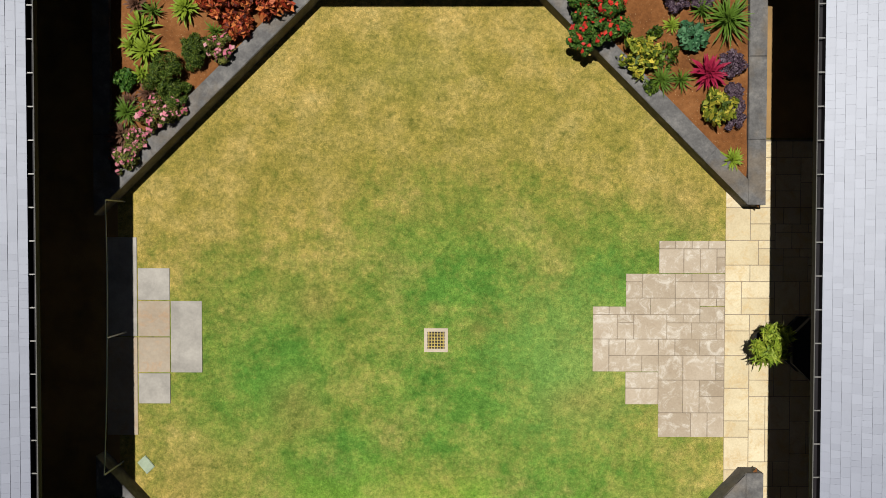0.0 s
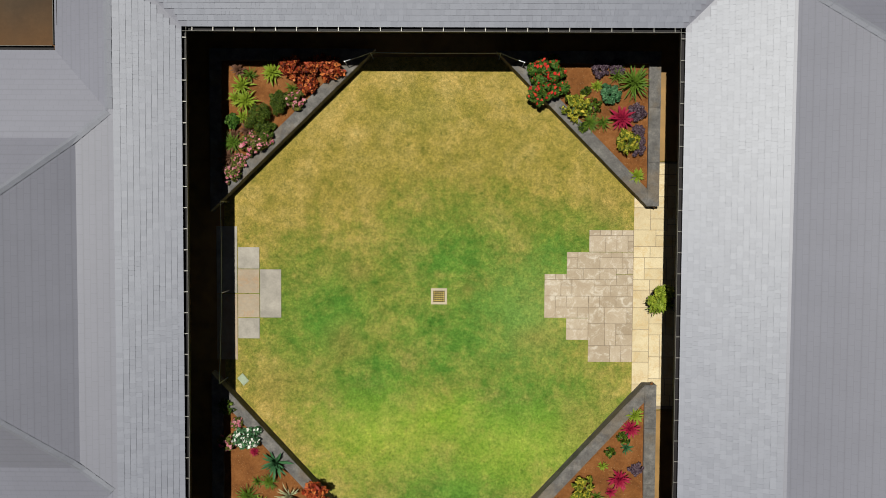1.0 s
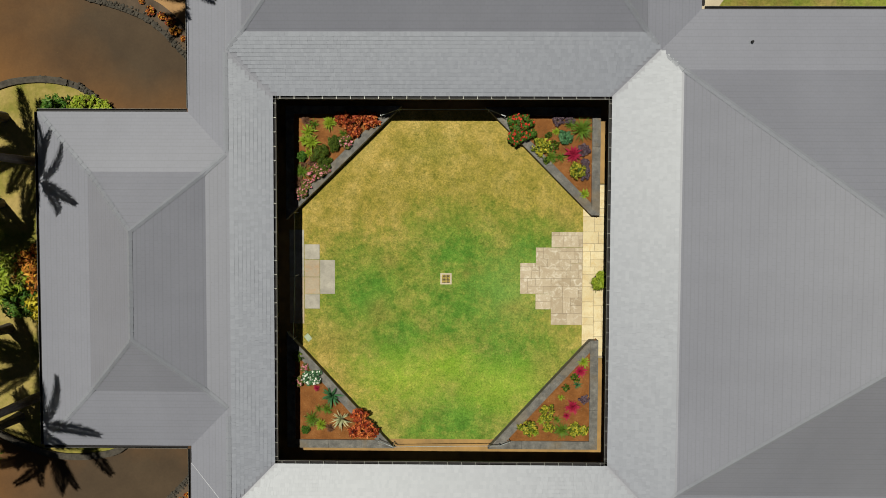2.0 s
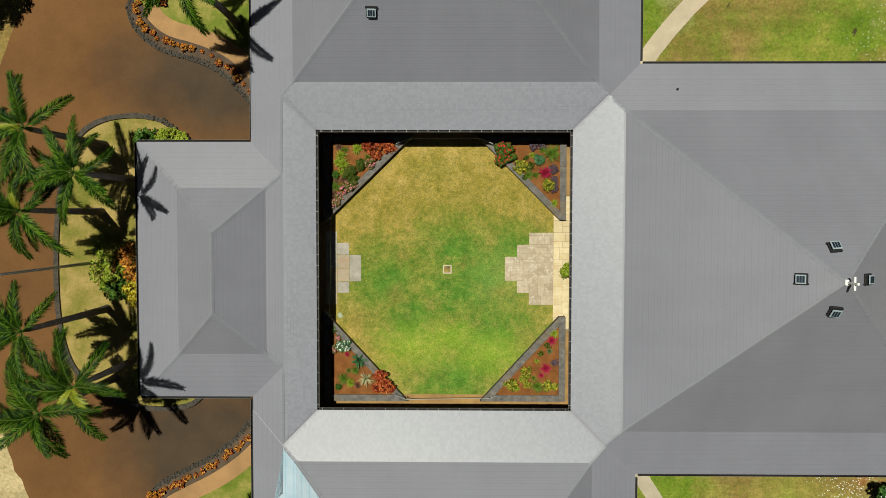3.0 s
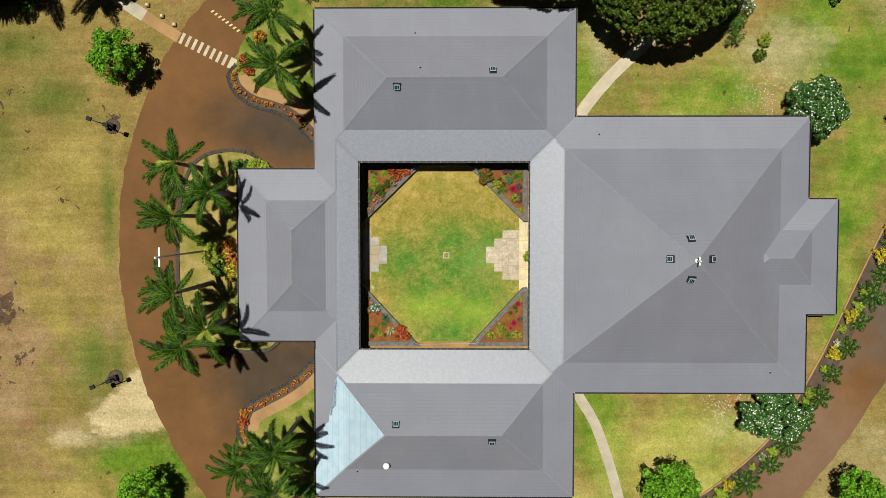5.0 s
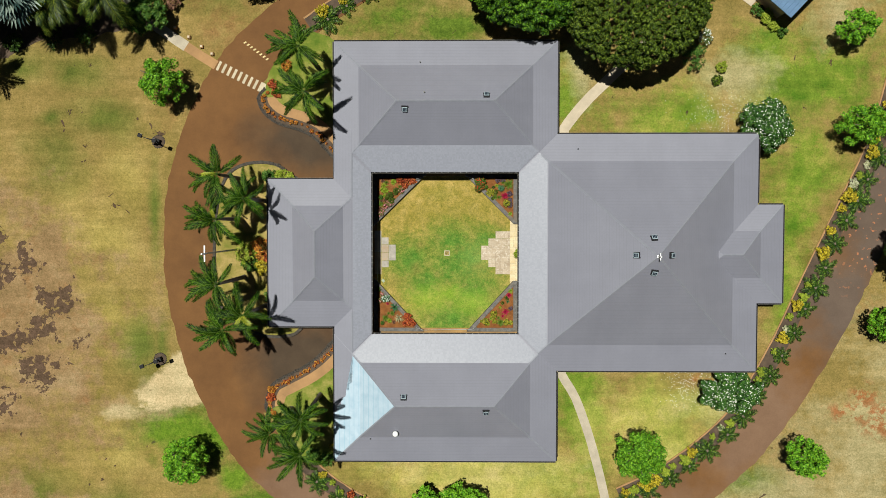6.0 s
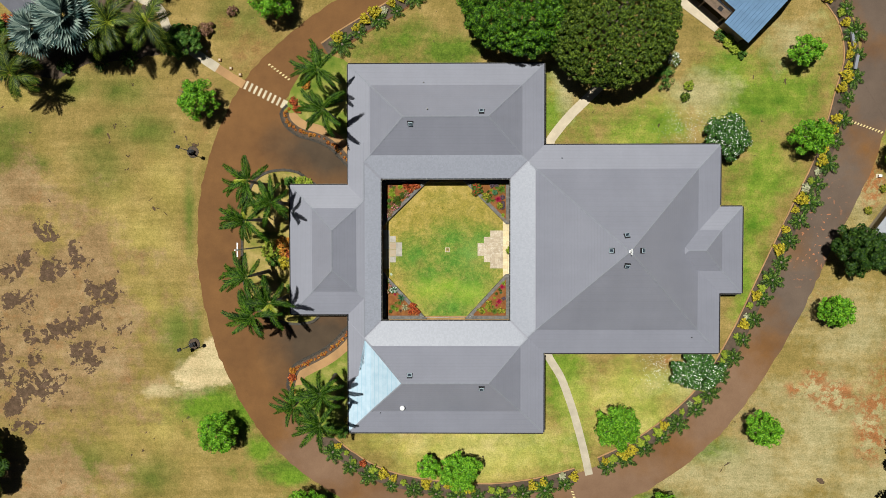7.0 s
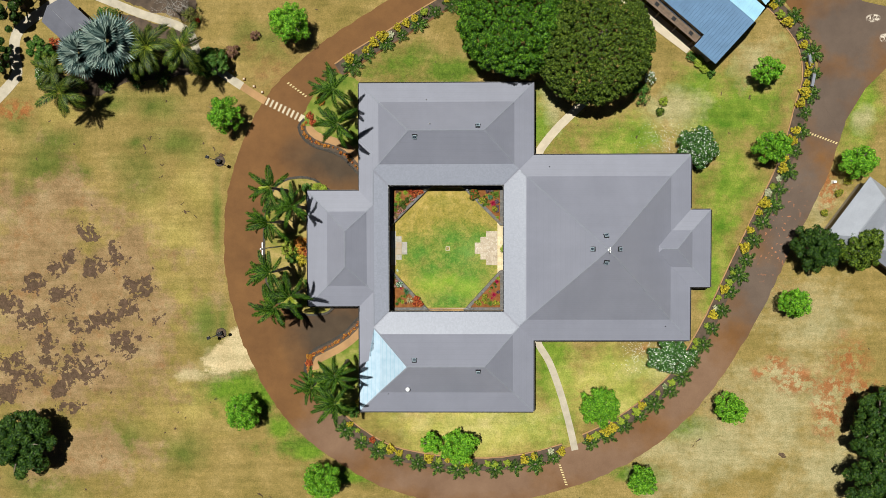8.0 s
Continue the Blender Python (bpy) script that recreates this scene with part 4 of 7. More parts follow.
# fascia boards under the eaves, walls and soffits
def fascia(x0, x1, y0, y1):
    part("fascia", box(x0, x1, y0, y1, EAVE - 0.2, EAVE - 0.004), M_GUTTER, building)


for x0, x1, y0, y1 in ((-10.33, 10.13, 19.44, 19.48), (10.09, 10.13, 11.03, 19.44), (-10.33, -10.29, 6.93, 19.44),
                       (-16.5, -10.33, 6.89, 6.93), (-16.5, -16.46, -6.68, 6.89), (-16.5, -10.43, -6.68, -6.64),
                       (-10.43, -10.39, -19.24, -6.68), (-10.39, 10.13, -19.24, -19.2), (10.09, 10.13, -19.2, -10.77),
                       (10.13, 28.46, -10.77, -10.73), (28.42, 28.46, -10.73, -4.48), (28.46, 30.79, -4.48, -4.44),
                       (30.75, 30.79, -4.44, 4.58), (28.42, 30.75, 4.54, 4.58), (28.42, 28.46, 4.58, 11.03), (10.13, 28.42, 10.99, 11.03)):
    fascia(x0, x1, y0, y1)
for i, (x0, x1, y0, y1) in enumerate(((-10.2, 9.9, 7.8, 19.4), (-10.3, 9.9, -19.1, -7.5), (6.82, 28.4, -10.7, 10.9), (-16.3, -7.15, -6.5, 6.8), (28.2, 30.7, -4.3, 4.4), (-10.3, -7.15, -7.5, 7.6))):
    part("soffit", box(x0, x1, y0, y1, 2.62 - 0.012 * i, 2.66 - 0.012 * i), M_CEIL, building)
for x0, x1, y0, y1 in ((-9.3, 9.1, 18.3, 18.5), (-9.3, -9.1, 10.2, 18.3), (8.9, 9.1, 11.2, 18.3), (-9.1, 8.9, 10.0, 10.2),
                       (-9.4, 9.1, -18.2, -18.0), (-9.4, -9.2, -18.0, -9.8), (8.9, 9.1, -18.0, -10.0), (-9.2, 8.9, -9.9, -9.7),
                       (9.2, 9.4, -9.7, 10.0), (9.4, 27.4, -9.9, -9.7), (9.4, 27.4, 9.9, 10.1), (27.4, 27.6, -9.9, 10.1),
                       (29.7, 29.9, -3.9, 3.5), (27.6, 29.7, -3.9, -3.7), (27.6, 29.7, 3.3, 3.5),
                       (-9.6, -9.4, -9.7, 10.0)):
    part("wall", box(x0, x1, y0, y1, -0.05, 2.58), M_WALL, building)


def hip_caps():
    """Cap strips along hips and ridges, where they lie on the outside."""
    segs = []
    for x0, x1, y0, y1 in ROOFS.values():
        half = min(x1 - x0, y1 - y0) / 2
        for cx, cy, sx, sy in ((x0, y0, 1, 1), (x1, y0, -1, 1), (x1, y1, -1, -1), (x0, y1, 1, -1)):
            segs.append(((cx, cy), (cx + sx * half, cy + sy * half)))
        if x1 - x0 > y1 - y0:
            segs.append(((x0 + half, y0 + half), (x1 - half, y0 + half)))
        elif y1 - y0 > x1 - x0:
            segs.append(((x0 + half, y0 + half), (x0 + half, y1 - half)))
    for rname, (x0, x1, y0, y1) in ROOFS.items():
        half = min(x1 - x0, y1 - y0) / 2
        skirt = SKIRTS[rname]
        own = lambda x, y: EAVE + LOW * min(skirt, max(0, min(x - x0, x1 - x, y - y0, y1 - y))) + HIGH * max(0, min(min(x - x0, x1 - x, y - y0, y1 - y), half) - skirt)
        for (ax, ay), (bx, by) in segs:
            if not (x0 - 0.01 <= min(ax, bx) and max(ax, bx) <= x1 + 0.01 and y0 - 0.01 <= min(ay, by) and max(ay, by) <= y1 + 0.01):
                continue
            n = max(2, int(math.dist((ax, ay), (bx, by)) / 0.3))
            d = Vector((bx - ax, by - ay, 0)).normalized()
            s = Vector((-d.y, d.x, 0)) * 0.1
            run = []
            for i in range(n + 1):
                m = Vector((ax + (bx - ax) * i / n, ay + (by - ay) * i / n, 0))
                here = own(m.x, m.y)
                good = here > max(own(m.x + s.x, m.y + s.y), own(m.x - s.x, m.y - s.y)) + 0.01 and here > height(m.x, m.y) - 0.01
                good = good and max(height(m.x + 3 * s.x, m.y + 3 * s.y), height(m.x - 3 * s.x, m.y - 3 * s.y)) < here - 0.02
                if good:
                    run.append(m)
                if run and (not good or i == n):
                    if len(run) > 2:
                        bm = bmesh.new()
                        prev = None
                        for j, w in enumerate(run[:-1]):
                            for e, up in ((w, 0.01), (w.lerp(run[j + 1], 0.97), 0.026)):
                                row = [bm.verts.new((*(e + s * k)[:2], own(*(e + s * k)[:2]) + up + (0.012 if k == 0 else 0))) for k in (-1, 0, 1)]
                                if prev:
                                    for k in (0, 1):
                                        bm.faces.new((prev[k], prev[k + 1], row[k + 1], row[k]))
                                prev = row
                        bmesh.ops.recalc_face_normals(bm, faces=bm.faces)
                        part("ridge_cap", bm, M_CAP, building)
                    run = []


hip_caps()


def underlay():
    """Bare underlay sheet on the stripped western hip of the south roof."""
    x0, x1, y0, y1 = ROOFS["south"]
    t = thing("roof_underlay", "pale blue underlay sheet on the stripped roof side", "underlay", kind="structure")
    half = (y1 - y0) / 2
    d = skirt = SKIRTS["south"]
    up = [(x0 + d, y0 + d), (x0 + half, y0 + half), (x0 + d, y1 - d)]
    low = [(x0, y0), (x0 + d, y0 + d), (x0 + d, y1 - d), (x0 + 1.8, y1 - 1.8), (x0 + 1.75, -11.7), (x0 + 1.45, -12.0), (x0 + 1.4, -12.5), (x0 + 1.15, -12.6),
           (x0 + 1.1, -13.1), (x0 + 0.7, -13.4), (x0 + 0.65, -13.9), (x0 + 0.3, -14.1), (x0 + 0.25, -14.6), (x0, -14.7)]
    for pts in (up, low):
        bm = bmesh.new()
        uvl = bm.loops.layers.uv.new("UVMap")
        f = bm.faces.new([bm.verts.new((x, y, EAVE + LOW * min(x - x0, skirt) + HIGH * max(0, x - x0 - skirt) + 0.008)) for x, y in pts])
        bmesh.ops.triangulate(bm, faces=[f])
        bmesh.ops.recalc_face_normals(bm, faces=bm.faces)
        for f in bm.faces:
            if f.normal.z < 0:
                f.normal_flip()
            for l in f.loops:
                l[uvl].uv = (l.vert.co.y, l.vert.co.x - x0)
        part("sheet", bm, M_UNDER, t)


underlay()


# ---------------------------------------------------------------- gutters
def gutter(a, b, inward, straps, label):
    """A trough hung along an eave from a to b; inward points from the roof's edge into the open."""
    a, b, n = Vector((*a, EAVE)), Vector((*b, EAVE)), Vector((*inward, 0))
    t = thing("gutter", label, "gutter", "eaves gutters")
    prof = [(0.0, -0.02), (0.0, -0.12), (0.112, -0.12), (0.112, -0.015), (0.124, -0.015), (0.124, -0.135), (-0.012, -0.135), (-0.012, -0.02)]
    bm = bmesh.new()
    rows = [[bm.verts.new(p + n * u + Vector((0, 0, w))) for u, w in prof] for p in (a, b)]
    for i in range(len(prof)):
        j = (i + 1) % len(prof)
        bm.faces.new((rows[0][i], rows[0][j], rows[1][j], rows[1][i]))
    bmesh.ops.recalc_face_normals(bm, faces=bm.faces)
    part("trough", bm, M_GUTTER, t)
    d = (b - a).normalized()
    part("lip", add_tube(bmesh.new(), [a + n * 0.118 + Vector((0, 0, -0.012)), b + n * 0.118 + Vector((0, 0, -0.012))], 0.008, 5), M_STRAP, t)
    if straps:
        me = mesh_of("strap", box(-0.011, 0.011, -0.005, 0.12, -0.02, -0.01), M_STRAP)
        turn = math.atan2(-n.x, n.y)
        num = int((b - a).length / 0.56)
        for i in range(num):
            c = a + d * ((i + 0.5) * (b - a).length / num)
            shared("strap", me, t, Matrix.Translation(c) @ Matrix.Rotation(turn, 4, 'Z'))


C0, C1, R0, R1 = -6.96, 6.635, -7.39, 7.58
gutter((C0, R0), (C0, R1), (1, 0), True, "dark metal eaves gutter with pale hanger straps")
gutter((C1, R1), (C1, R0), (-1, 0), True, "dark metal eaves gutter with pale hanger straps")
gutter((C0, R1), (C1, R1), (0, -1), True, "dark metal eaves gutter with pale hanger straps")
gutter((C1, R0), (C0, R0), (0, 1), True, "dark metal eaves gutter with pale hanger straps")
for a, b, n in (((-10.33, 19.48), (10.13, 19.48), (0, 1)), ((10.13, 19.48), (10.13, 11.19), (1, 0)), ((10.28, 11.03), (28.46, 11.03), (0, 1)),
                ((28.46, 11.03), (28.46, 4.73), (1, 0)), ((28.61, 4.58), (30.79, 4.58), (0, 1)), ((30.79, 4.58), (30.79, -4.48), (1, 0)),
                ((30.79, -4.48), (28.61, -4.48), (0, -1)), ((28.46, -4.63), (28.46, -10.77), (1, 0)), ((28.46, -10.77), (10.28, -10.77), (0, -1)),
                ((10.13, -11), (10.13, -19.24), (1, 0)), ((10.13, -19.24), (-10.43, -19.24), (0, -1)), ((-10.43, -19.24), (-10.43, -6.84), (-1, 0)),
                ((-10.58, -6.68), (-16.5, -6.68), (0, -1)), ((-16.5, -6.68), (-16.5, 6.93), (-1, 0)), ((-16.5, 6.93), (-10.48, 6.93), (0, 1)), ((-10.33, 7.08), (-10.33, 19.48), (-1, 0))):
    gutter(a, b, n, False, "dark metal eaves gutter")


# ---------------------------------------------------------------- the court
court = tagged(part("courtyard_lawn", prism([(-6.7, -7.2), (6.1, -7.2), (6.1, 7.4), (-6.7, 7.4)], -0.05, 0.0), M_COURT), "mown court lawn, green with yellowed patches", "lawn", kind="structure")
wk = thing("walkway", "covered walkway floor round the court lawn", "walkway", kind="structure")
for x0, x1, y0, y1 in ((-9.4, -6.7, -9.7, 10.0), (-6.7, 9.2, 7.4, 10.0), (-6.7, 9.2, -9.7, -7.2), (6.1, 9.2, 4.24, 7.4), (6.1, 9.2, -7.2, -3.55)):
    part("floor", box(x0, x1, y0, y1, -0.06, 0.004), M_LANAI, wk)


def planter(corner, ex, ey, label, flat=None):
    """A triangular raised bed in a corner of the court: stone walls and soil. ex, ey: the ends of its legs."""
    cx, cy = corner
    t = thing("raised_bed", label, "planter", "corner beds")
    a, b, c = Vector((cx, cy, 0)), Vector((ex, cy, 0)), Vector((cx, ey, 0))
    sx, sy = math.copysign(1, ex - cx), math.copysign(1, ey - cy)
    w, h, hs = 0.36, 0.46, 0.36
    diag = (c - b).normalized()
    n = Vector((-diag.y, diag.x, 0))
    if n.dot(a - b) < 0:
        n = -n
    # coping pieces of the sloping wall, butted end to end
    L = (c - b).length
    num = 4
    # the sloping wall stays inside the legs; the legs are cut along its outer face
    def inside(poly):
        poly = cut(poly, sx, 0, -sx * (cx + sx * w) - 0.004)
        return cut(poly, 0, sy, -sy * (cy + sy * w) - 0.004)
    def before(poly):
        return cut(poly, n.x, n.y, -(n.x * b.x + n.y * b.y))
    def stone(pts, hi):
        if area(pts) < 0:
            pts = pts[::-1]
        if flat is not None and len(pts) > 2:
            pts = cut(pts, 0, -sy, sy * flat)
        if area(pts) > 0.004:
            part("wall_stone", prism(pts, -0.05, hi, 0.012), M_LAVA, t)
    for i in range(num):
        p, q = b + diag * (L * i / num + 0.0006), b + diag * (L * (i + 1) / num - 0.0006)
        stone(inside([(v.x, v.y) for v in (p, q, q + n * w, p + n * w)]), h)
    for i in range(3):
        y0, y1 = cy + sy * (abs(ey - cy) * i / 3 + 0.004), cy + sy * (abs(ey - cy) * (i + 1) / 3 - 0.004)
        stone(before([(cx, y0), (cx + sx * w, y0), (cx + sx * w, y1), (cx, y1)]), h - 0.006)
        x0, x1 = cx + sx * (w + 0.004 + (abs(ex - cx) - w) * i / 3), cx + sx * (w + (abs(ex - cx) - w) * (i + 1) / 3 - 0.004)
        stone(before([(x0, cy), (x1, cy), (x1, cy + sy * w), (x0, cy + sy * w)]), h - 0.012)
    pts = [(cx + sx * 0.1, cy + sy * 0.1), (ex - sx * 0.3, cy + sy * 0.1), (cx + sx * 0.1, ey - sy * 0.3)]
    if area(pts) < 0:
        pts = pts[::-1]
    bm = bmesh.new()
    f = bm.faces.new([bm.verts.new((x, y, hs)) for x, y in pts])
    bmesh.ops.triangulate(bm, faces=[f])
    bmesh.ops.subdivide_edges(bm, edges=bm.edges, cuts=14, use_grid_fill=True)
    for v in bm.verts:
        v.co.z += 0.05 * noise.noise(v.co * 1.6) + 0.025 * noise.noise(v.co * 5)
    part("soil", bm, M_SOIL, t)
    return t


planter((-7.0, 7.55), -1.95, 2.6, "triangular raised bed with grey stone walls and red soil")
planter((6.68, 7.5), 1.7, 2.47, "triangular raised bed with grey stone walls and red soil", 2.83)
planter((-7.0, -7.5), -2.25, -2.35, "triangular raised bed with grey stone walls and red soil")
planter((6.7, -7.5), 1.88, -2.25, "triangular raised bed with grey stone walls and red soil", -2.65)


# drain in the middle of the lawn
def drain():
    t = thing("drain_grate", "square yellow iron drain grate in a pale frame", "drain")
    fr = bmesh.new()
    for x0, x1, y0, y1 in ((-0.25, 0.25, 0.18, 0.25), (-0.25, 0.25, -0.25, -0.18), (-0.25, -0.18, -0.18, 0.18), (0.18, 0.25, -0.18, 0.18)):
        add_box(fr, x0, x1, y0, y1, -0.05, 0.03)
    part("frame", fr, M_CONC, t)
    # solid block under the bars; its near-black colour stands for the hole's shade
    part("pit", box(-0.18, 0.18, -0.18, 0.18, -0.05, 0.006), M_PIT, t)
    for i in range(6):
        u = -0.15 + i * 0.06
        part("bar", box(u - 0.009, u + 0.009, -0.18, 0.18, 0.008, 0.026), M_IRON, t)
    for i in range(5):
        u = -0.13 + i * 0.065
        part("bar", box(-0.18, 0.18, u - 0.009, u + 0.009, 0.008, 0.022), M_IRON, t)


drain()


def rope_rail(pts, sag, label):
    """A thin rail between slim posts along an open side of the court."""
    t = thing("handrail", label, "handrail", "court rails")
    line = []
    for a, b in zip(pts, pts[1:]):
        for i in range(8):
            u = i / 8
            p = Vector(a).lerp(Vector(b), u)
            p.z -= sag * 4 * u * (1 - u)
            line.append(p)
    line.append(Vector(pts[-1]))
    part("rail", add_tube(bmesh.new(), line, 0.014, 6), M_POLE, t)
    for p in pts:
        part("post", add_tube(bmesh.new(), [(p[0], p[1], -0.02), (p[0], p[1], p[2])], 0.018, 8), M_POLE, t)


rope_rail([(-6.55, 2.9, 0.9), (-6.54, 0.15, 0.9), (-6.62, -2.6, 0.9)], 0.03, "thin grey metal rail on slim posts")
rope_rail([(-2.82, 7.06, 0.95), (-2.06, 7.33, 0.9), (1.81, 7.33, 0.9), (2.5, 7.05, 0.95)], 0.04, "thin grey metal rail on slim posts")
rope_rail([(-2.9, -7.05, 0.95), (-2.28, -7.3, 0.9), (2.38, -7.22, 0.9), (2.8, -7.05, 0.95)], 0.04, "thin grey metal rail on slim posts")


# pot plant and octagonal basin on the east walk
def rot_ring(n, r, z, turn=0.0):
    return [(r * math.cos(turn + 2 * math.pi * i / n), r * math.sin(turn + 2 * math.pi * i / n), z) for i in range(n)]


def lathe(profile, n=16, turn=0.0):
    bm = bmesh.new()
    rings = [[bm.verts.new(p) for p in rot_ring(n, r, z, turn)] for r, z in profile]
    for a, b in zip(rings, rings[1:]):
        for i in range(n):
            bm.faces.new((a[i], a[(i + 1) % n], b[(i + 1) % n], b[i]))
    bm.faces.new(rings[-1])
    bm.faces.new(rings[0][::-1])
    return bm


basin = thing("stone_basin", "dark octagonal stone basin with a round grey bowl", "basin", at=(7.75, -0.05, 0.03))
part("base", lathe([(0.62, 0), (0.62, 0.1), (0.45, 0.14), (0.42, 0.6), (0.72, 0.7), (0.72, 0.82)], 8, math.pi / 8), M_BLACK, basin)
part("bowl", lathe([(0.2, 0.825), (0.3, 0.86), (0.27, 0.865), (0.24, 0.84)], 20), M_CONC, basin)


# ---------------------------------------------------------------- plants
def blade(length, width, curl, seg=4):
    """One strap leaf from its base along +x."""
    bm = bmesh.new()
    prev = None
    for i in range(seg + 1):
        u = i / seg
        x, z = length * u * (1 - 0.12 * curl * u), length * (0.75 * u - curl * u * u)
        w = width * (0.55 + 1.1 * u) * (1 - u ** 2.2) if u < 1 else 0.002
        row = [bm.verts.new((x, -w / 2, z + w * 0.15)), bm.verts.new((x, 0, z)), bm.verts.new((x, w / 2, z + w * 0.15))]
        if prev:
            for j in (0, 1):
                bm.faces.new((prev[j], prev[j + 1], row[j + 1], row[j]))
        prev = row
    return bm


BLADES = {}


def rosette(name, label, x, y, z, r, material, n=18, width=0.2, curl=0.55, cat="plant"):
    """A rosette of strap leaves, each leaf an object."""
    t = thing(name, label, cat, "court plants", at=(x, y, z))
    key = (material.name, round(width, 2), round(curl, 2))
    if key not in BLADES:
        BLADES[key] = mesh_of("leaf", blade(1.0, width, curl), material)
    rg = random.Random(int(x * 1000) ^ int(y * 777))
    for i in range(n):
        u = i / n
        s = r * (1.12 - 0.45 * u) * rg.uniform(0.85, 1.12)
        m = Matrix.Rotation(i * 2.39996 + rg.uniform(-0.2, 0.2), 4, 'Z') @ Matrix.Rotation(-radians(2 + 72 * u + rg.uniform(-9, 9)), 4, 'Y') @ Matrix.Rotation(rg.uniform(-0.35, 0.35), 4, 'X') @ Matrix.Diagonal((s, s, s, 1))
        shared("leaf", BLADES[key], t, m)
    return t


def shrub(name, label, x, y, z, r, material, flower=None, n=None, size=0.07, tall=0.9, narrow=0.5, cat="shrub", group="court plants", stem=True):
    t = thing(name, label, cat, group, at=(x, y, z))
    sd = int(abs(x * 131 + y * 977) * 10)
    cs, rs = crown_clumps(r, r, r * tall, r * 0.38, 18, sd, 0.0, (0.5, 0.9), (0.17, 0.32))
    part_ob = new("foliage", leaves("foliage", cs, rs, n or int(420 * (r / size) ** 2 / 22 + 160), size, sd, material, 0.8, narrow, 0.45, 0.15, group == "court plants"))
    part_ob.parent = t
    if flower:
        rg = random.Random(sd)
        ob = new("blossom", leaves("blossom", [(c[0], c[1], c[2] + q * 0.5) for c, q in zip(cs, rs)], [q * 0.95 for q in rs], max(20, int(80 * r / 0.5)), max(size * 1.2, 0.05), sd + 5, flower, 0.8, 0.8, 0.5, 0.4))
        ob.parent = t
        tagged(ob, kind="stuff")
    if stem:
        bm = bmesh.new()
        for k in range(3):
            a = k * 2.1 + sd
            add_tube(bm, [(0, 0, -0.05), (0.25 * r * math.cos(a), 0.25 * r * math.sin(a), r * 0.35)], [0.03, 0.015], 5)
        part("stem", bm, M_BARK, t)
    return t


def plant(kind, x, y, r):
    z = 0.36
    r *= 0.86
    if kind == "lime":
        rosette("bromeliad", "bright yellow-green strap-leaved plant in red soil", x, y, z, r, L_LIME, 64, 0.15, 0.55)
    elif kind == "burg":
        rosette("bromeliad", "dull burgundy rosette plant in the raised bed", x, y, z, r, L_BURG, 46, 0.24, 0.45)
    elif kind == "magenta":
        rosette("bromeliad", "vivid magenta bromeliad with pointed leaves", x, y, z, r, L_MAGENTA, 84, 0.17, 0.5)
    elif kind == "agave":
        rosette("agave", "blue-green agave rosette in red soil", x, y, z, r, L_AGAVE, 44, 0.17, 0.35)
    elif kind == "cream":
        rosette("agave", "cream variegated spiky rosette", x, y, z, r, L_CREAM, 64, 0.09, 0.3)
    elif kind == "spiky":
        rosette("grass_lily", "green arching narrow-leaved clump", x, y, z, r, L_LILY, 110, 0.075, 0.62)
    elif kind == "lily":
        rosette("grass_lily", "yellow-green narrow-leaved clump in the raised bed", x, y, z, r, L_LILY, 44, 0.1, 0.5)
    elif kind == "redcroton":
        shrub("croton", "dense croton shrub with red and orange leaves", x, y, z, r, L_RED, None, int(900 * r), 0.088, 0.95, 0.42)
    elif kind == "croton":
        shrub("croton", "croton shrub with mottled yellow leaves", x, y, z, r, L_CROTON, None, int(800 * r), 0.08, 0.95, 0.42)
    elif kind == "redflower":
        shrub("poinciana_shrub", "green shrub covered in red flowers", x, y, z, r * 0.9, L_GREEN, L_REDFL, 4600, 0.036)
    elif kind == "pinkbush":
        shrub("flowering_shrub", "small green shrub with pink flowers", x, y, z, r, L_HEATH, L_PINK, 1300, 0.034)
    elif kind == "whitebush":
        shrub("flowering_shrub", "round green shrub with white flowers", x, y, z, r, L_AGAVE, L_FLOWER, 1000, 0.042)
    elif kind == "fine":
        shrub("rosemary_bush", "dark green fine-needled bush", x, y, z, r, L_FINE, None, 2600, 0.055, 0.8, 0.14)
    elif kind == "green":
        shrub("shrub", "small mid-green leafy shrub", x, y, z, r, L_GREEN, None, 260, 0.06)
    elif kind == "purple":
        shrub("ground_cover", "low purple-grey ground cover plant", x, y, z, r, L_PURPLE, None, 1500, 0.026, 0.35)
    elif kind == "grey":
        shrub("ground_cover", "low grey-green dry plant", x, y, z, r, L_OLIVE, None, 160, 0.045, 0.45)
    elif kind == "bluegreen":
        shrub("shrub", "blue-green leafy shrub in red soil", x, y, z, r, L_AGAVE, None, 420, 0.06, 0.6)


NW_BED = [("burg", -6.1, 6.9, 0.33), ("lime", -6.0, 6.41, 0.46), ("lime", -5.88, 5.95, 0.5), ("lime", -6.0, 5.49, 0.28), ("lime", -5.08, 6.81, 0.46),
          ("redcroton", -4.45, 6.98, 0.5), ("redcroton", -3.3, 6.95, 0.48), ("redcroton", -4.0, 6.45, 0.42), ("fine", -4.85, 5.9, 0.42), ("fine", -5.42, 5.35, 0.56),
          ("pinkbush", -4.35, 6.0, 0.4), ("green", -6.29, 5.35, 0.3), ("burg", -5.88, 5.07, 0.3), ("spiky", -6.29, 4.7, 0.46), ("pinkbush", -5.65, 4.65, 0.5),
          ("burg", -6.39, 4.24, 0.41), ("pinkbush", -6.3, 3.75, 0.4)]
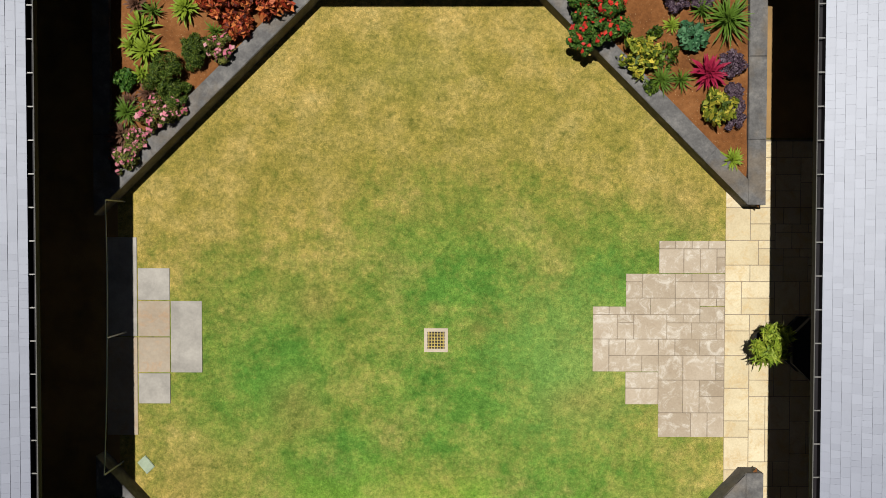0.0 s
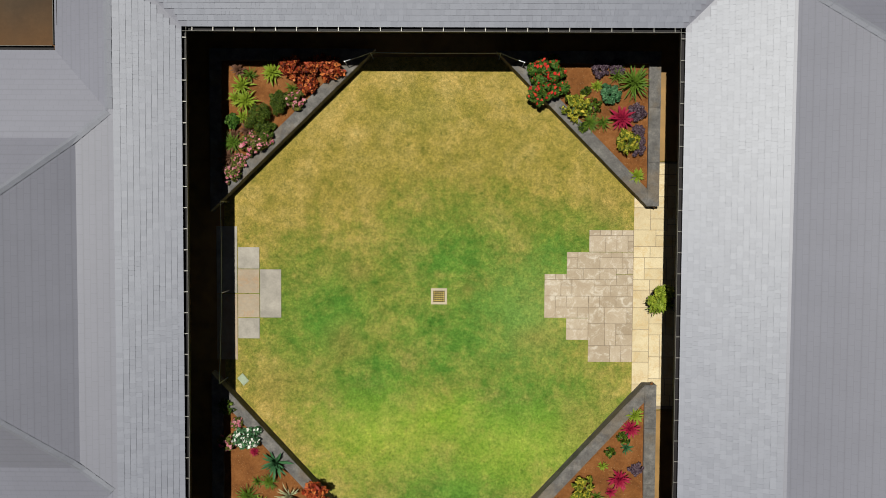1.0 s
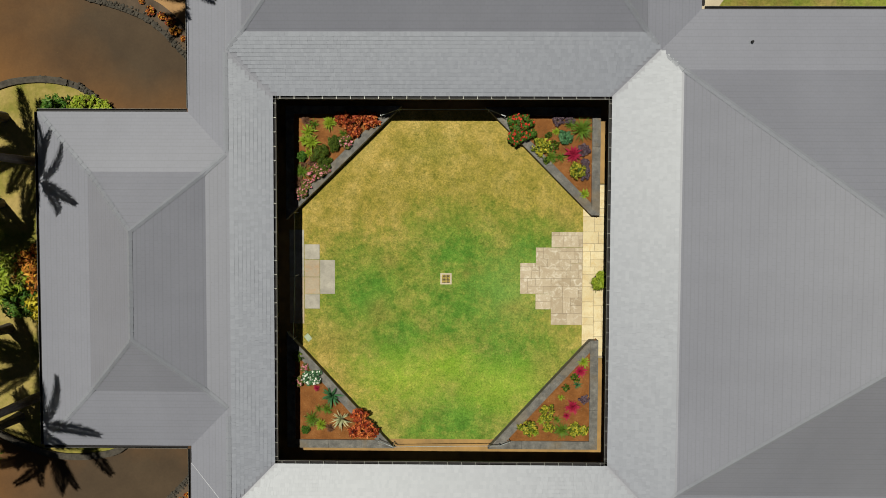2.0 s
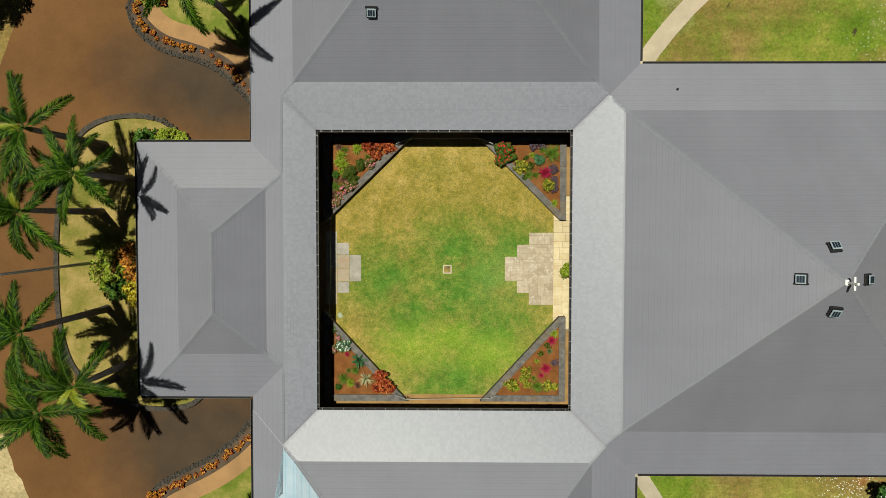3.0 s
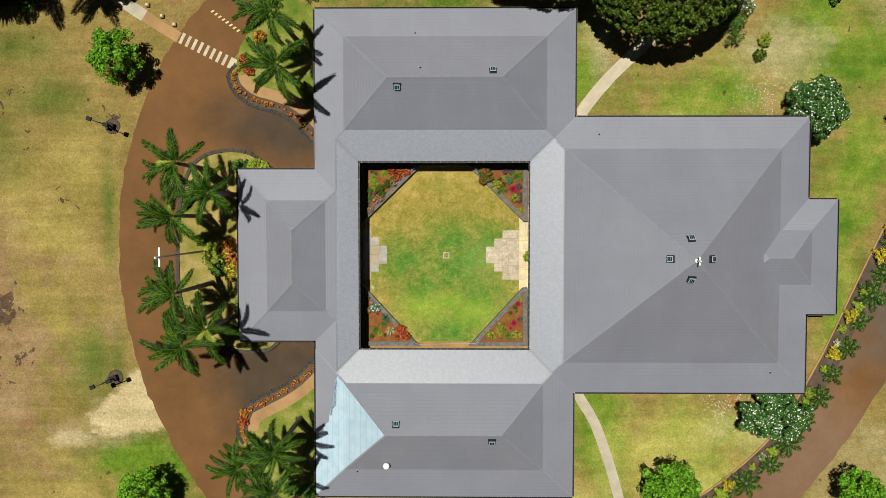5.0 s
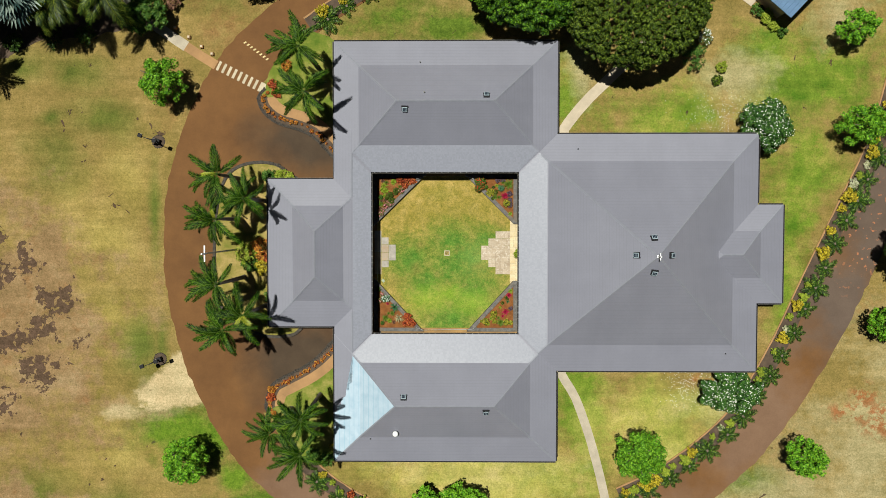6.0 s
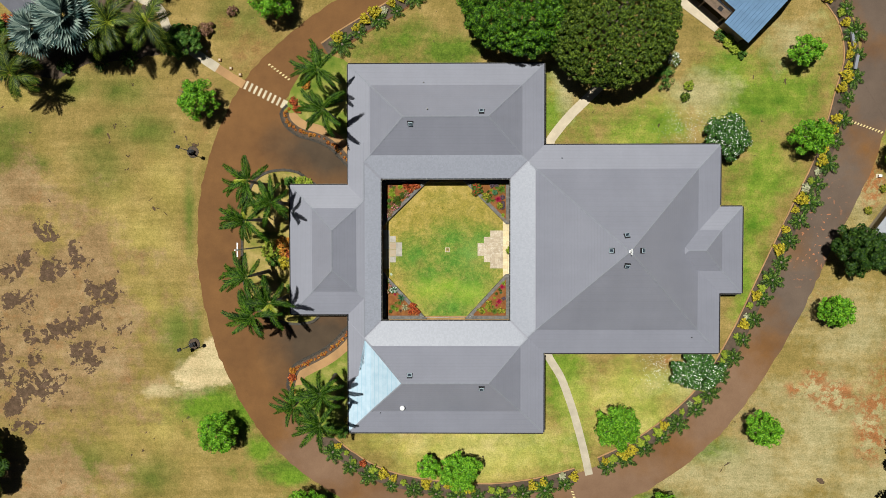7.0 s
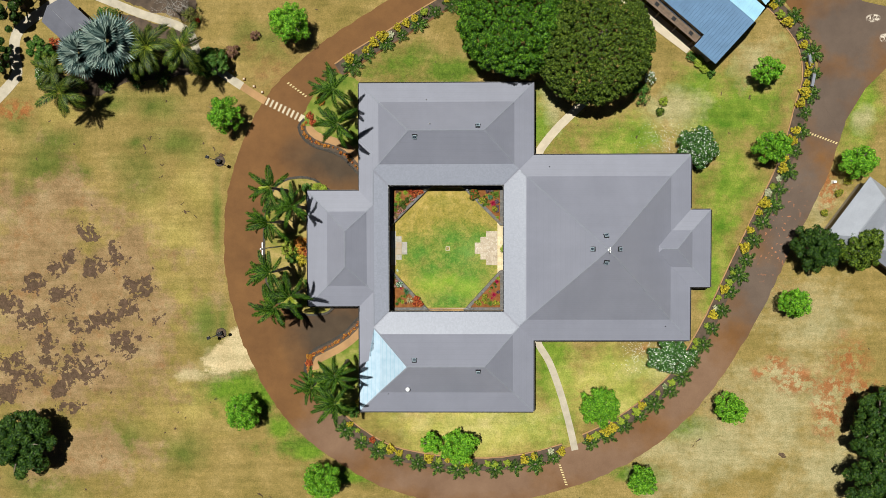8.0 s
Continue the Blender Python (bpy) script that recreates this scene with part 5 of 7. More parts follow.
NE_BED = [("redflower", 3.25, 6.6, 0.88), ("croton", 4.08, 5.81, 0.5), ("grey", 4.67, 5.81, 0.33), ("spiky", 4.55, 5.35, 0.42), ("magenta", 5.5, 5.48, 0.52),
          ("croton", 5.66, 4.75, 0.48), ("purple", 6.0, 4.65, 0.36), ("purple", 5.96, 5.67, 0.38), ("bluegreen", 5.16, 6.18, 0.42), ("spiky", 5.85, 6.55, 0.7),
          ("purple", 4.84, 6.94, 0.38), ("lime", 6.0, 3.75, 0.33), ("grey", 4.43, 6.3, 0.19), ("purple", 5.35, 7.0, 0.3)]
SW_BED = [("grey", -6.5, -3.4, 0.33), ("whitebush", -5.88, -4.3, 0.52), ("pinkbush", -6.5, -4.51, 0.38), ("magenta", -5.69, -4.83, 0.2), ("agave", -5.03, -5.15, 0.59),
          ("spiky", -5.89, -6.2, 0.5), ("cream", -4.6, -6.2, 0.6), ("redcroton", -3.75, -6.1, 0.5), ("redcroton", -3.55, -6.6, 0.48), ("spiky", -5.22, -5.75, 0.38),
          ("lime", -5.5, -6.45, 0.37), ("redcroton", -4.0, -6.75, 0.36), ("green", -6.2, -6.7, 0.24)]
SE_BED = [("lime", 6.05, -3.6, 0.38), ("magenta", 5.92, -4.02, 0.4), ("grey", 5.7, -4.28, 0.26), ("agave", 5.8, -4.61, 0.26), ("lime", 5.09, -5.18, 0.22),
          ("magenta", 5.6, -5.59, 0.46), ("croton", 4.45, -5.85, 0.46), ("croton", 3.65, -6.5, 0.5), ("spiky", 5.12, -6.62, 0.54), ("croton", 5.7, -6.58, 0.4),
          ("purple", 6.12, -5.25, 0.28), ("croton", 6.1, -6.6, 0.28), ("lime", 4.2, -6.25, 0.24), ("croton", 4.56, -6.5, 0.28)]
NW_BED += [("fine", -5.25, 5.02, 0.4), ("pinkbush", -5.3, 4.75, 0.34), ("lime", -6.2, 6.05, 0.34), ("lily", -4.5, 6.35, 0.3), ("pinkbush", -6.05, 4.15, 0.3), ("burg", -6.25, 4.95, 0.26), ("redcroton", -3.75, 7.0, 0.4), ("lily", -5.75, 6.75, 0.36)]
NE_BED += [("lily", 4.95, 5.35, 0.36), ("lime", 4.75, 6.45, 0.26), ("redflower", 3.0, 6.2, 0.5), ("lily", 5.35, 6.75, 0.4), ("purple", 6.02, 5.1, 0.26), ("grey", 4.35, 5.2, 0.24)]
SW_BED += [("lily", -5.6, -5.75, 0.28), ("pinkbush", -6.2, -3.9, 0.24), ("burg", -5.1, -6.6, 0.28), ("redcroton", -3.2, -6.75, 0.3)]
SE_BED += [("lily", 4.9, -6.15, 0.3), ("magenta", 5.35, -6.0, 0.24), ("lime", 3.95, -6.75, 0.26), ("grey", 5.3, -4.75, 0.22)]
for bed in (NW_BED, NE_BED, SW_BED, SE_BED):
    for row in bed:
        plant(*row)
pot = thing("pot_plant", "bushy yellow-green plant in a dark pot", "plant", at=(6.72, 0.05, 0.03))
part("pot", lathe([(0.16, 0), (0.22, 0.34), (0.24, 0.36), (0.2, 0.34)], 14), M_BLACK, pot)
cs, rs = crown_clumps(0.42, 0.42, 0.5, 0.55, 9, 77)
new("foliage", leaves("foliage", cs, rs, 700, 0.12, 78, L_LIME, 0.9, 0.17, 0.7, 0.1, True)).parent = pot


# ---------------------------------------------------------------- palms
def frond(length, leaflet, droop, plume, seed, n=34, lift=0.0, wide=0.028):
    """One feather frond from its base along +x: a tapering rib with leaflets."""
    rg = random.Random(seed)
    bm = bmesh.new()
    pts = []
    sweep = rg.uniform(-0.5, 0.5)
    for i in range(9):
        u = i / 8
        pts.append(Vector((length * (u - 0.18 * droop * u * u), length * sweep * u * u, length * (0.45 * u - droop * u * u) + lift)))
    add_tube(bm, pts, [0.035 * (1 - 0.85 * i / 8) for i in range(9)], 4)
    for i in range(n):
        u = 0.14 + 0.86 * i / n
        k = min(7, int(u * 8))
        p = pts[k].lerp(pts[k + 1], u * 8 - k)
        d = (pts[k + 1] - pts[k]).normalized()
        s = leaflet * (0.55 + 0.9 * math.sin(math.pi * min(1, u * 0.9 + 0.1))) * 0.75
        for sgn in (-1, 1):
            for q in range(plume):
                a = sgn * radians(rg.uniform(40, 70))
                el = radians(rg.uniform(-60, 65) if plume > 1 else rg.uniform(-28, -8))
                lat = Vector((math.cos(a) * 0.9, math.sin(a), 0)).normalized()
                out = (d * lat.x + Vector((0, 1, 0)) * lat.y) * math.cos(el) + Vector((0, 0, 1)) * math.sin(el)
                tip = p + out * s * rg.uniform(0.8, 1.1) + Vector((0, 0, -0.12 * s))
                w = d * wide
                m = p.lerp(tip, 0.5) + Vector((0, 0, 0.03))
                v = [bm.verts.new(c) for c in (p, m - w, tip, m + w)]
                bm.faces.new(v)
    return bm


def plume(length, leaflet, droop, sweep, seed, leaf_mat, rib_mat, n=70, planes=(26, -8, -42), wide=0.016):
    """One arching frond from its base along +x: a pale rib, and leaflets in several planes that hang at their tips."""
    rg = random.Random(seed)
    bm = bmesh.new()
    pts = []
    for i in range(13):
        u = i / 12
        pts.append(Vector((length * (u - 0.16 * droop * u ** 3), length * sweep * u * u, length * (0.42 * u - droop * u * u))))
    add_tube(bm, pts, [0.034 * (1 - 0.85 * i / 12) for i in range(13)], 4)
    for f in bm.faces:
        f.material_index = 1
    for i in range(n):
        u = 0.1 + 0.9 * (i + rg.random()) / n
        k = min(11, int(u * 12))
        p = pts[k].lerp(pts[k + 1], u * 12 - k)
        d = (pts[k + 1] - pts[k]).normalized()
        s = d.cross(Vector((0, 0, 1))).normalized()
        up = s.cross(d)
        size = leaflet * (0.35 + 0.75 * math.sin(math.pi * min(1, 0.1 + 0.86 * u)) ** 0.7)
        for sgn in (-1, 1):
            for pl in planes:
                fwd, el = radians(rg.uniform(34, 62) - 14 * u), radians(pl + rg.uniform(-14, 14))
                out = d * math.cos(fwd) + (s * sgn * math.cos(el) + up * math.sin(el)) * math.sin(fwd)
                L = size * rg.uniform(0.75, 1.12)
                mid = p + out * L * 0.5
                tip = p + out * L + Vector((0, 0, -0.32 * L))
                w = out.cross(up).normalized() * wide if abs(out.dot(up)) < 0.95 else d * wide
                bm.faces.new([bm.verts.new(c) for c in (p, mid - w, tip, mid + w)])
    me = mesh_of("frond", bm, leaf_mat)
    me.materials.append(rib_mat)
    return me


FEATHER = [plume(2.75, 0.46, d, sw, 10 + i, L_PALM, L_RIB, 84, wide=0.0145) for i, (d, sw) in enumerate(((0.55, 0.28), (0.72, -0.2), (0.9, 0.35), (0.62, -0.34), (0.8, 0.1), (1.0, -0.12)))]
FEATHER_Y = plume(1.25, 0.34, 0.6, 0.15, 19, L_PALMY, L_PALMY, 50, (18, -20))
COCO = [plume(3.2, 0.8, d, sw, 30 + i, L_COCO, L_PALMY, 84, (-6, -46), 0.02) for i, (d, sw) in enumerate(((0.6, 0.2), (0.8, -0.25), (1.0, 0.1), (0.7, -0.1)))]


def trunk_mesh(h, r, lean, seed):
    rg = random.Random(seed)
    bm = bmesh.new()
    pts, rad = [], []
    for i in range(13):
        u = i / 12
        pts.append((lean[0] * u * u, lean[1] * u * u, h * u - 0.1))
        rad.append(r * (1.25 - 0.55 * u + (0.25 if i == 0 else 0)) + (0.012 if i % 2 else 0))
    return add_tube(bm, pts, rad, 9)


def palm(x, y, h, seed, kind="feather", n=11, scale=1.0, yellow=0, lean=(0, 0), z=0.08):
    rg = random.Random(seed)
    words = {"feather": "tall palm with a slim grey trunk and plumed green fronds", "coco": "palm with broad arching yellow-green fronds"}[kind]
    t = thing("palm_tree", words, "palm tree", "palms", at=(x, y, z))
    part("trunk", trunk_mesh(h, 0.17, lean, seed), M_PALMBARK, t)
    set_ = FEATHER if kind == "feather" else COCO
    if kind == "feather":
        part("crownshaft", add_tube(bmesh.new(), [(lean[0], lean[1], h - 0.15), (lean[0], lean[1], h + 0.75)], [0.13, 0.012], 8), L_PALM, t)
    for i in range(n):
        u = i / n
        s = scale * rg.uniform(0.78, 1.12)
        turn = seed + i * 2.39996 + rg.uniform(-0.25, 0.25)
        if kind == "feather":  # the trade wind sweeps most of the fronds to the west
            off = math.remainder(turn - math.pi, 2 * math.pi)
            turn = math.pi + off * (0.4 + 0.55 * (off / math.pi) ** 2)
        m = Matrix.Translation((lean[0], lean[1], h + 0.45)) @ Matrix.Rotation(turn, 4, 'Z') @ Matrix.Rotation(radians(22 - 72 * u + rg.uniform(-10, 10)), 4, 'Y') @ Matrix.Rotation(rg.uniform(-0.3, 0.3), 4, 'X') @ Matrix.Diagonal((s, s, s, 1))
        shared("frond", FEATHER_Y if i in (n - 2, n - 5)[:yellow] else set_[i % len(set_)], t, m)
    return t


for i, (x, y, h, yl, sc) in enumerate([(-19.5, 7.05, 7.7, 1, 0.98), (-19.75, 3.25, 7.7, 1, 1.0), (-17.3, 5.0, 7.5, 0, 0.92), (-19.5, -2.3, 8.2, 0, 1.0), (-17.5, -5.05, 7.6, 2, 0.98), (-19.1, -6.3, 7.6, 0, 1.0),
                                       (-12.3, 17.7, 8.4, 0, 1.0), (-11.85, 13.9, 8.4, 0, 0.95), (-12.25, -13.7, 8.9, 0, 1.0), (-12.3, -16.65, 8.9, 0, 1.0), (-15.0, -15.05, 8.2, 0, 0.8)]):
    palm(x, y, h, i * 1.7 + 3, "feather", 15 + i % 3, sc, yl)
for i, (x, y, h, sc) in enumerate([(-33.8, 23.0, 6.0, 0.98), (-29.9, 23.0, 6.0, 0.95), (-44.2, 18.2, 5.0, 0.92), (-45.6, 20.6, 4.2, 0.75), (-35.4, 22.0, 4.6, 0.75)]):
    palm(x, y, h, i * 2.3 + 1, "coco", 17, sc, 1 if i < 2 else 0)


def fan(r, seed):
    """A stiff fan frond: pleated segments round the tip of a stalk along +x."""
    rg = random.Random(seed)
    bm = bmesh.new()
    add_tube(bm, [(0, 0, 0), (r * 0.45, 0, r * 0.2)], [0.035, 0.02], 5)
    c = Vector((r * 0.45, 0, r * 0.2))
    for i in range(30):
        a = radians(-150 + 300 * i / 29)
        L = r * (0.68 - 0.16 * abs(a) / 2.6) * rg.uniform(0.9, 1.05)
        d = Vector((math.cos(a), math.sin(a), 0.16 - 0.12 * abs(a)))
        s = Vector((-math.sin(a), math.cos(a), 0)) * 0.13
        v = [bm.verts.new(p) for p in (c, c + d * L * 0.55 - s + Vector((0, 0, 0.05)), c + d * L + Vector((0, 0, -0.12)), c + d * L * 0.55 + s)]
        bm.faces.new(v)
    return bm


def fan_palm(x, y, h, r):
    t = thing("fan_palm", "silvery blue fan palm with stiff round fronds", "palm tree", at=(x, y, 0))
    part("trunk", trunk_mesh(h, 0.26, (0, 0), 5), M_PALMBARK, t)
    ms = [mesh_of("frond", fan(r, 60 + i), L_SILVER) for i in range(3)]
    rg = random.Random(8)
    for i in range(22):
        u = i / 22
        m = Matrix.Translation((0, 0, h)) @ Matrix.Rotation(i * 2.39996, 4, 'Z') @ Matrix.Rotation(radians(22 - 85 * u), 4, 'Y') @ Matrix.Rotation(rg.uniform(-0.3, 0.3), 4, 'X')
        shared("frond", ms[i % 3], t, m)


fan_palm(-38.0, 23.55, 6.2, 3.3)
fan_palm(-42.2, 22.7, 4.4, 2.6)


# ---------------------------------------------------------------- broadleaf trees
def tree(label, x, y, rx, ry, h, material, seed, size=0.24, n=None, clumps=26, flower=None, name="tree", low=-0.05, group="trees", base=0.42, lump=(0.13, 0.25), reach=(0.5, 0.88), up=0.12, uneven=(0.8, 1.1)):
    t = thing(name, label, "tree", group, at=(x, y, -0.03))
    rg = random.Random(seed)
    r = min(rx, ry)
    z0 = h * base
    bm = bmesh.new()
    tr = 0.07 * r + 0.06
    add_tube(bm, [(0, 0, -0.05), (0.03 * r, 0.02 * r, z0 * 0.5), (0, 0, z0)], [tr * 1.5, tr, tr * 0.85], 8)
    for i in range(7):
        a = i * 2.4 + rg.uniform(-0.3, 0.3)
        L = rg.uniform(0.45, 0.75)
        add_tube(bm, [(0, 0, z0 * 0.9), (rx * L * 0.5 * math.cos(a), ry * L * 0.5 * math.sin(a), z0 + (h - z0) * 0.35), (rx * L * math.cos(a), ry * L * math.sin(a), z0 + (h - z0) * 0.55)], [tr * 0.6, tr * 0.35, tr * 0.12], 6)
    part("trunk", bm, M_BARK, t)
    cs, rs = crown_clumps(rx, ry, h - z0, z0, clumps, seed, low, reach, lump, uneven)
    num = n or int(95 * rx * ry / (size * size * 4) * 0.62)
    new("crown", leaves("crown", cs, rs, num, size, seed, material, 0.85, 0.55, 0.42, up)).parent = t
    if flower:
        new("blossom", leaves("blossom", [(c[0], c[1], c[2] + q * 0.25) for c, q in zip(cs, rs)], rs, int(num * 0.12), size * 0.5, seed + 3, flower, 0.8, 0.9)).parent = t
        tagged(t.children[-1], kind="stuff")
    return t


for i, (x, y, r, h) in enumerate([(-18.4, 26.7, 2.55, 5.0), (-26.4, 16.1, 2.25, 4.6), (-24.6, -19.5, 2.3, 4.8), (-15.1, -27.7, 2.6, 4.8), (37.7, 20.9, 1.85, 4.0), (38.3, 11.9, 2.25, 4.6),
                                  (48.4, 10.2, 2.2, 4.2), (41.1, -6.4, 2.0, 4.0), (33.7, -19.1, 2.1, 4.2), (23.4, -27.8, 1.95, 4.0), (17.9, -18.9, 2.7, 4.6)]):
    tree("round bright green young tree on the lawn", x * 0.99, y * 0.99, r, r * 0.96, h * 1.28, L_TREE, 100 + i, 0.105, int(1250 * r * r), 74)
tree("bright green tree with a few pink flowers over the hedge", 1.3, -23.6, 2.5, 2.4, 4.6, L_TREE, 131, 0.105, 7600, 70)
tree("bright green leafy young tree beside the hedge", -2.0, -23.3, 1.4, 1.5, 3.6, L_TREE, 132, 0.105, 2900, 40)
tree("huge spreading tree with a deep green canopy", 7.9, 26.6, 6.7, 6.9, 9.5, L_POD, 140, 0.12, 95000, 1300, base=0.5, lump=(0.035, 0.07), reach=(0.88, 1.0), up=0.12, uneven=(0.88, 1.04))
tree("huge spreading tree with an olive green canopy", 16.6, 23.5, 6.9, 6.9, 9.8, L_OLIVE, 141, 0.105, 120000, 3200, base=0.5, lump=(0.022, 0.042), reach=(0.9, 1.0), up=0.12, uneven=(0.94, 1.02))
tree("large dense dark green tree in the field", -51.0, -22.9, 4.4, 4.5, 6.5, L_DARK, 142, 0.15, 22000, 110, lump=(0.10, 0.19))
tree("large dense dark green tree beside the drive", 50.3, -20.6, 4.4, 4.8, 7.5, L_DARK, 143, 0.15, 22000, 110, lump=(0.10, 0.19))
tree("large dense dark green tree beside the drive", 51.2, -27.0, 5.2, 5.0, 8.0, L_DARK, 144, 0.15, 22000, 110, lump=(0.10, 0.19))
tree("dark olive tree beside the house", 42.6, 0.1, 3.0, 2.9, 7.0, L_DARK, 145, 0.14, 10000, 70)
tree("dark olive tree beside the house", 47.7, 0.1, 3.5, 2.6, 6.4, L_OLIVE, 146, 0.14, 11000, 74)
tree("plumeria tree covered with white blossom", 29.6, 12.0, 2.5, 2.7, 3.9, L_PLUM, 147, 0.12, 11500, 90, L_FLOWER)
tree("plumeria tree covered with white blossom", 26.6, -12.9, 3.3, 2.3, 3.9, L_PLUM, 148, 0.12, 11500, 90, L_FLOWER)
tree("dark green leafy tree by the path", -27.9, 22.2, 2.2, 2.0, 4.0, L_GREEN, 149, 0.12, 8000, 60)
tree("dark leafy tree at the field's edge", -51.5, 29.5, 2.6, 4.2, 5.5, L_DARK, 150, 0.17, 8000, 24)
tree("dark leafy tree at the field's edge", -53.5, 23.0, 2.0, 2.6, 4.5, L_DARK, 151, 0.17, 5000, 20)
tree("green shrubby tree with pale blossom by the palms", -48.0, 20.8, 1.3, 1.9, 3.4, L_GREEN, 152, 0.13, 3200, 40, L_FLOWER)
tree("mid-green leafy tree by the small pavilion", -48.5, 23.9, 1.8, 2.0, 3.4, L_GREEN, 153, 0.18, 2400, 18)


# ---------------------------------------------------------------- hedges, flower rows, shrubs
def proto_fern(seed, r):
    t = thing("cycad", "low green fern-like plant in the roadside bed", "plant", "roadside plants", at=(0, 0, -50))
    me = mesh_of("leaf", frond(1.0, 0.26, 0.65, 1, seed, 18, 0.0, 0.028), L_FERN)
    rg = random.Random(seed)
    for i in range(11):
        s = r * rg.uniform(0.8, 1.2)
        shared("leaf", me, t, Matrix.Translation((0, 0, 0.15)) @ Matrix.Rotation(i * 2.39996, 4, 'Z') @ Matrix.Rotation(radians(10 - 55 * i / 13), 4, 'Y') @ Matrix.Diagonal((s, s, s, 1)))
    part("stem", add_tube(bmesh.new(), [(0, 0, -0.1), (0, 0, 0.25)], [0.14, 0.1], 7), M_BARK, t)
    return t


def at(x, y, z=0.0, turn=0.0, s=1.0):
    return Matrix.Translation((x, y, z)) @ Matrix.Rotation(turn, 4, 'Z') @ Matrix.Diagonal((s, s, s, 1))


ROADSIDE = [
    lambda x, y: shrub("croton", "bright yellow croton shrub in the roadside bed", x, y, 0.02, 0.74, L_YELLOW, None, 800, 0.09, 0.9, 0.42, "shrub", "roadside plants"),
    lambda x, y: shrub("croton", "mottled yellow and green croton in the roadside bed", x, y, 0.02, 0.6, L_LIME, None, 560, 0.1, 0.9, 0.42, "shrub", "roadside plants"),
    lambda x, y: shrub("croton", "pale cream-green shrub in the roadside bed", x, y, 0.02, 0.52, L_CREAM, None, 420, 0.09, 0.8, 0.42, "shrub", "roadside plants"),
]


def hedge(line, seed, first):
    """Ferns on the road's side and crotons on the lawn's side of a bed, turn about."""
    rg = random.Random(seed)
    tagged(part("flower_bed", ribbon(line, -0.8, 0.75, 0.02, 0.1, 0.06), M_DARKSOIL), "dark mulch bed along the drive", "bed", kind="structure")
    tagged(part("bed_edging", ribbon(line, 0.72, 0.86, 0.05, 0.05, 0.09), M_OCHRE), "thin red-brown edging of the bed", "edging", kind="structure")
    dist, nxt, k = 0.0, 0.7, first
    for i in range(len(line) - 1):
        dist += (line[i + 1] - line[i]).length
        if dist < nxt:
            continue
        nxt += rg.uniform(1.05, 1.3)
        s = side(line, i)
        if k % 2:
            p = line[i] - s * rg.uniform(0.45, 0.7)
            FERNS.append(copy_thing(FERN[k // 2 % 2], at(p.x, p.y, 0.03, rg.random() * 6, rg.uniform(1.05, 1.45))))
        if rg.random() < 0.72:
            p = line[i] + s * rg.uniform(0.0, 0.45)
            c = rg.choice((0, 0, 0, 1, 1, 2))
            if SHRUBS[c] is None:
                SHRUBS[c] = ROADSIDE[c](p.x, p.y)
            else:
                copy_thing(SHRUBS[c], at(p.x, p.y, 0.02, rg.random() * 6, rg.uniform(0.6, 1.1)))
        k += 1


FERN = [proto_fern(41, 1.05), proto_fern(42, 0.9)]
FERNS, SHRUBS = [], [None, None, None]
hedge(spline([(-13.2, 21.7), (-10.5, 23.5), (-6.5, 25.8), (-2.9, 28.1), (2.5, 31.2)], 0.3), 5, 0)
hedge(spline([(-13.6, -20.6), (-10.8, -22.9), (-7.2, -24.9), (-3, -25.9), (1.5, -26.4), (6, -26.4), (10.5, -25.7), (14.1, -24.7)], 0.3), 6, 0)
hedge(spline([(16.7, -23.5), (20.4, -21.7), (24.7, -18.6), (28.2, -15.0), (31.6, -9.2), (34.6, -2.7), (37.9, 4.4), (40.7, 10.6), (42.4, 16.8), (43.3, 20.5), (42.7, 24.3), (40.6, 27.4), (37.5, 30.5)], 0.3), 7, 1)
FERN[0].matrix_basis = at(-14.2, 21.0, 0.03)
FERN[1].matrix_basis = at(-14.6, -19.6, 0.03)


def flower_row(line, off, step, seed):
    rg = random.Random(seed)
    protos, dist, nxt = [None, None], 0.0, 0.2
    for i in range(len(line) - 1):
        dist += (line[i + 1] - line[i]).length
        if dist < nxt:
            continue
        nxt += step * rg.uniform(0.8, 1.3)
        p = line[i] + side(line, i) * (off + rg.uniform(-0.1, 0.1))
        c = rg.choice((0, 0, 1))
        if protos[c] is None:
            protos[c] = shrub("flower_clump", ("orange-red flowering clump behind the stone kerb", "yellow-orange flowering clump behind the stone kerb")[c], p.x, p.y, 0.11, 0.21, (L_RED, L_ORANGE)[c], L_ORANGE, 130, 0.045, 0.7, 0.5, "blossom", "kerb flowers")
        else:
            copy_thing(protos[c], at(p.x, p.y, 0.11, rg.random() * 6, rg.uniform(0.7, 1.3)))


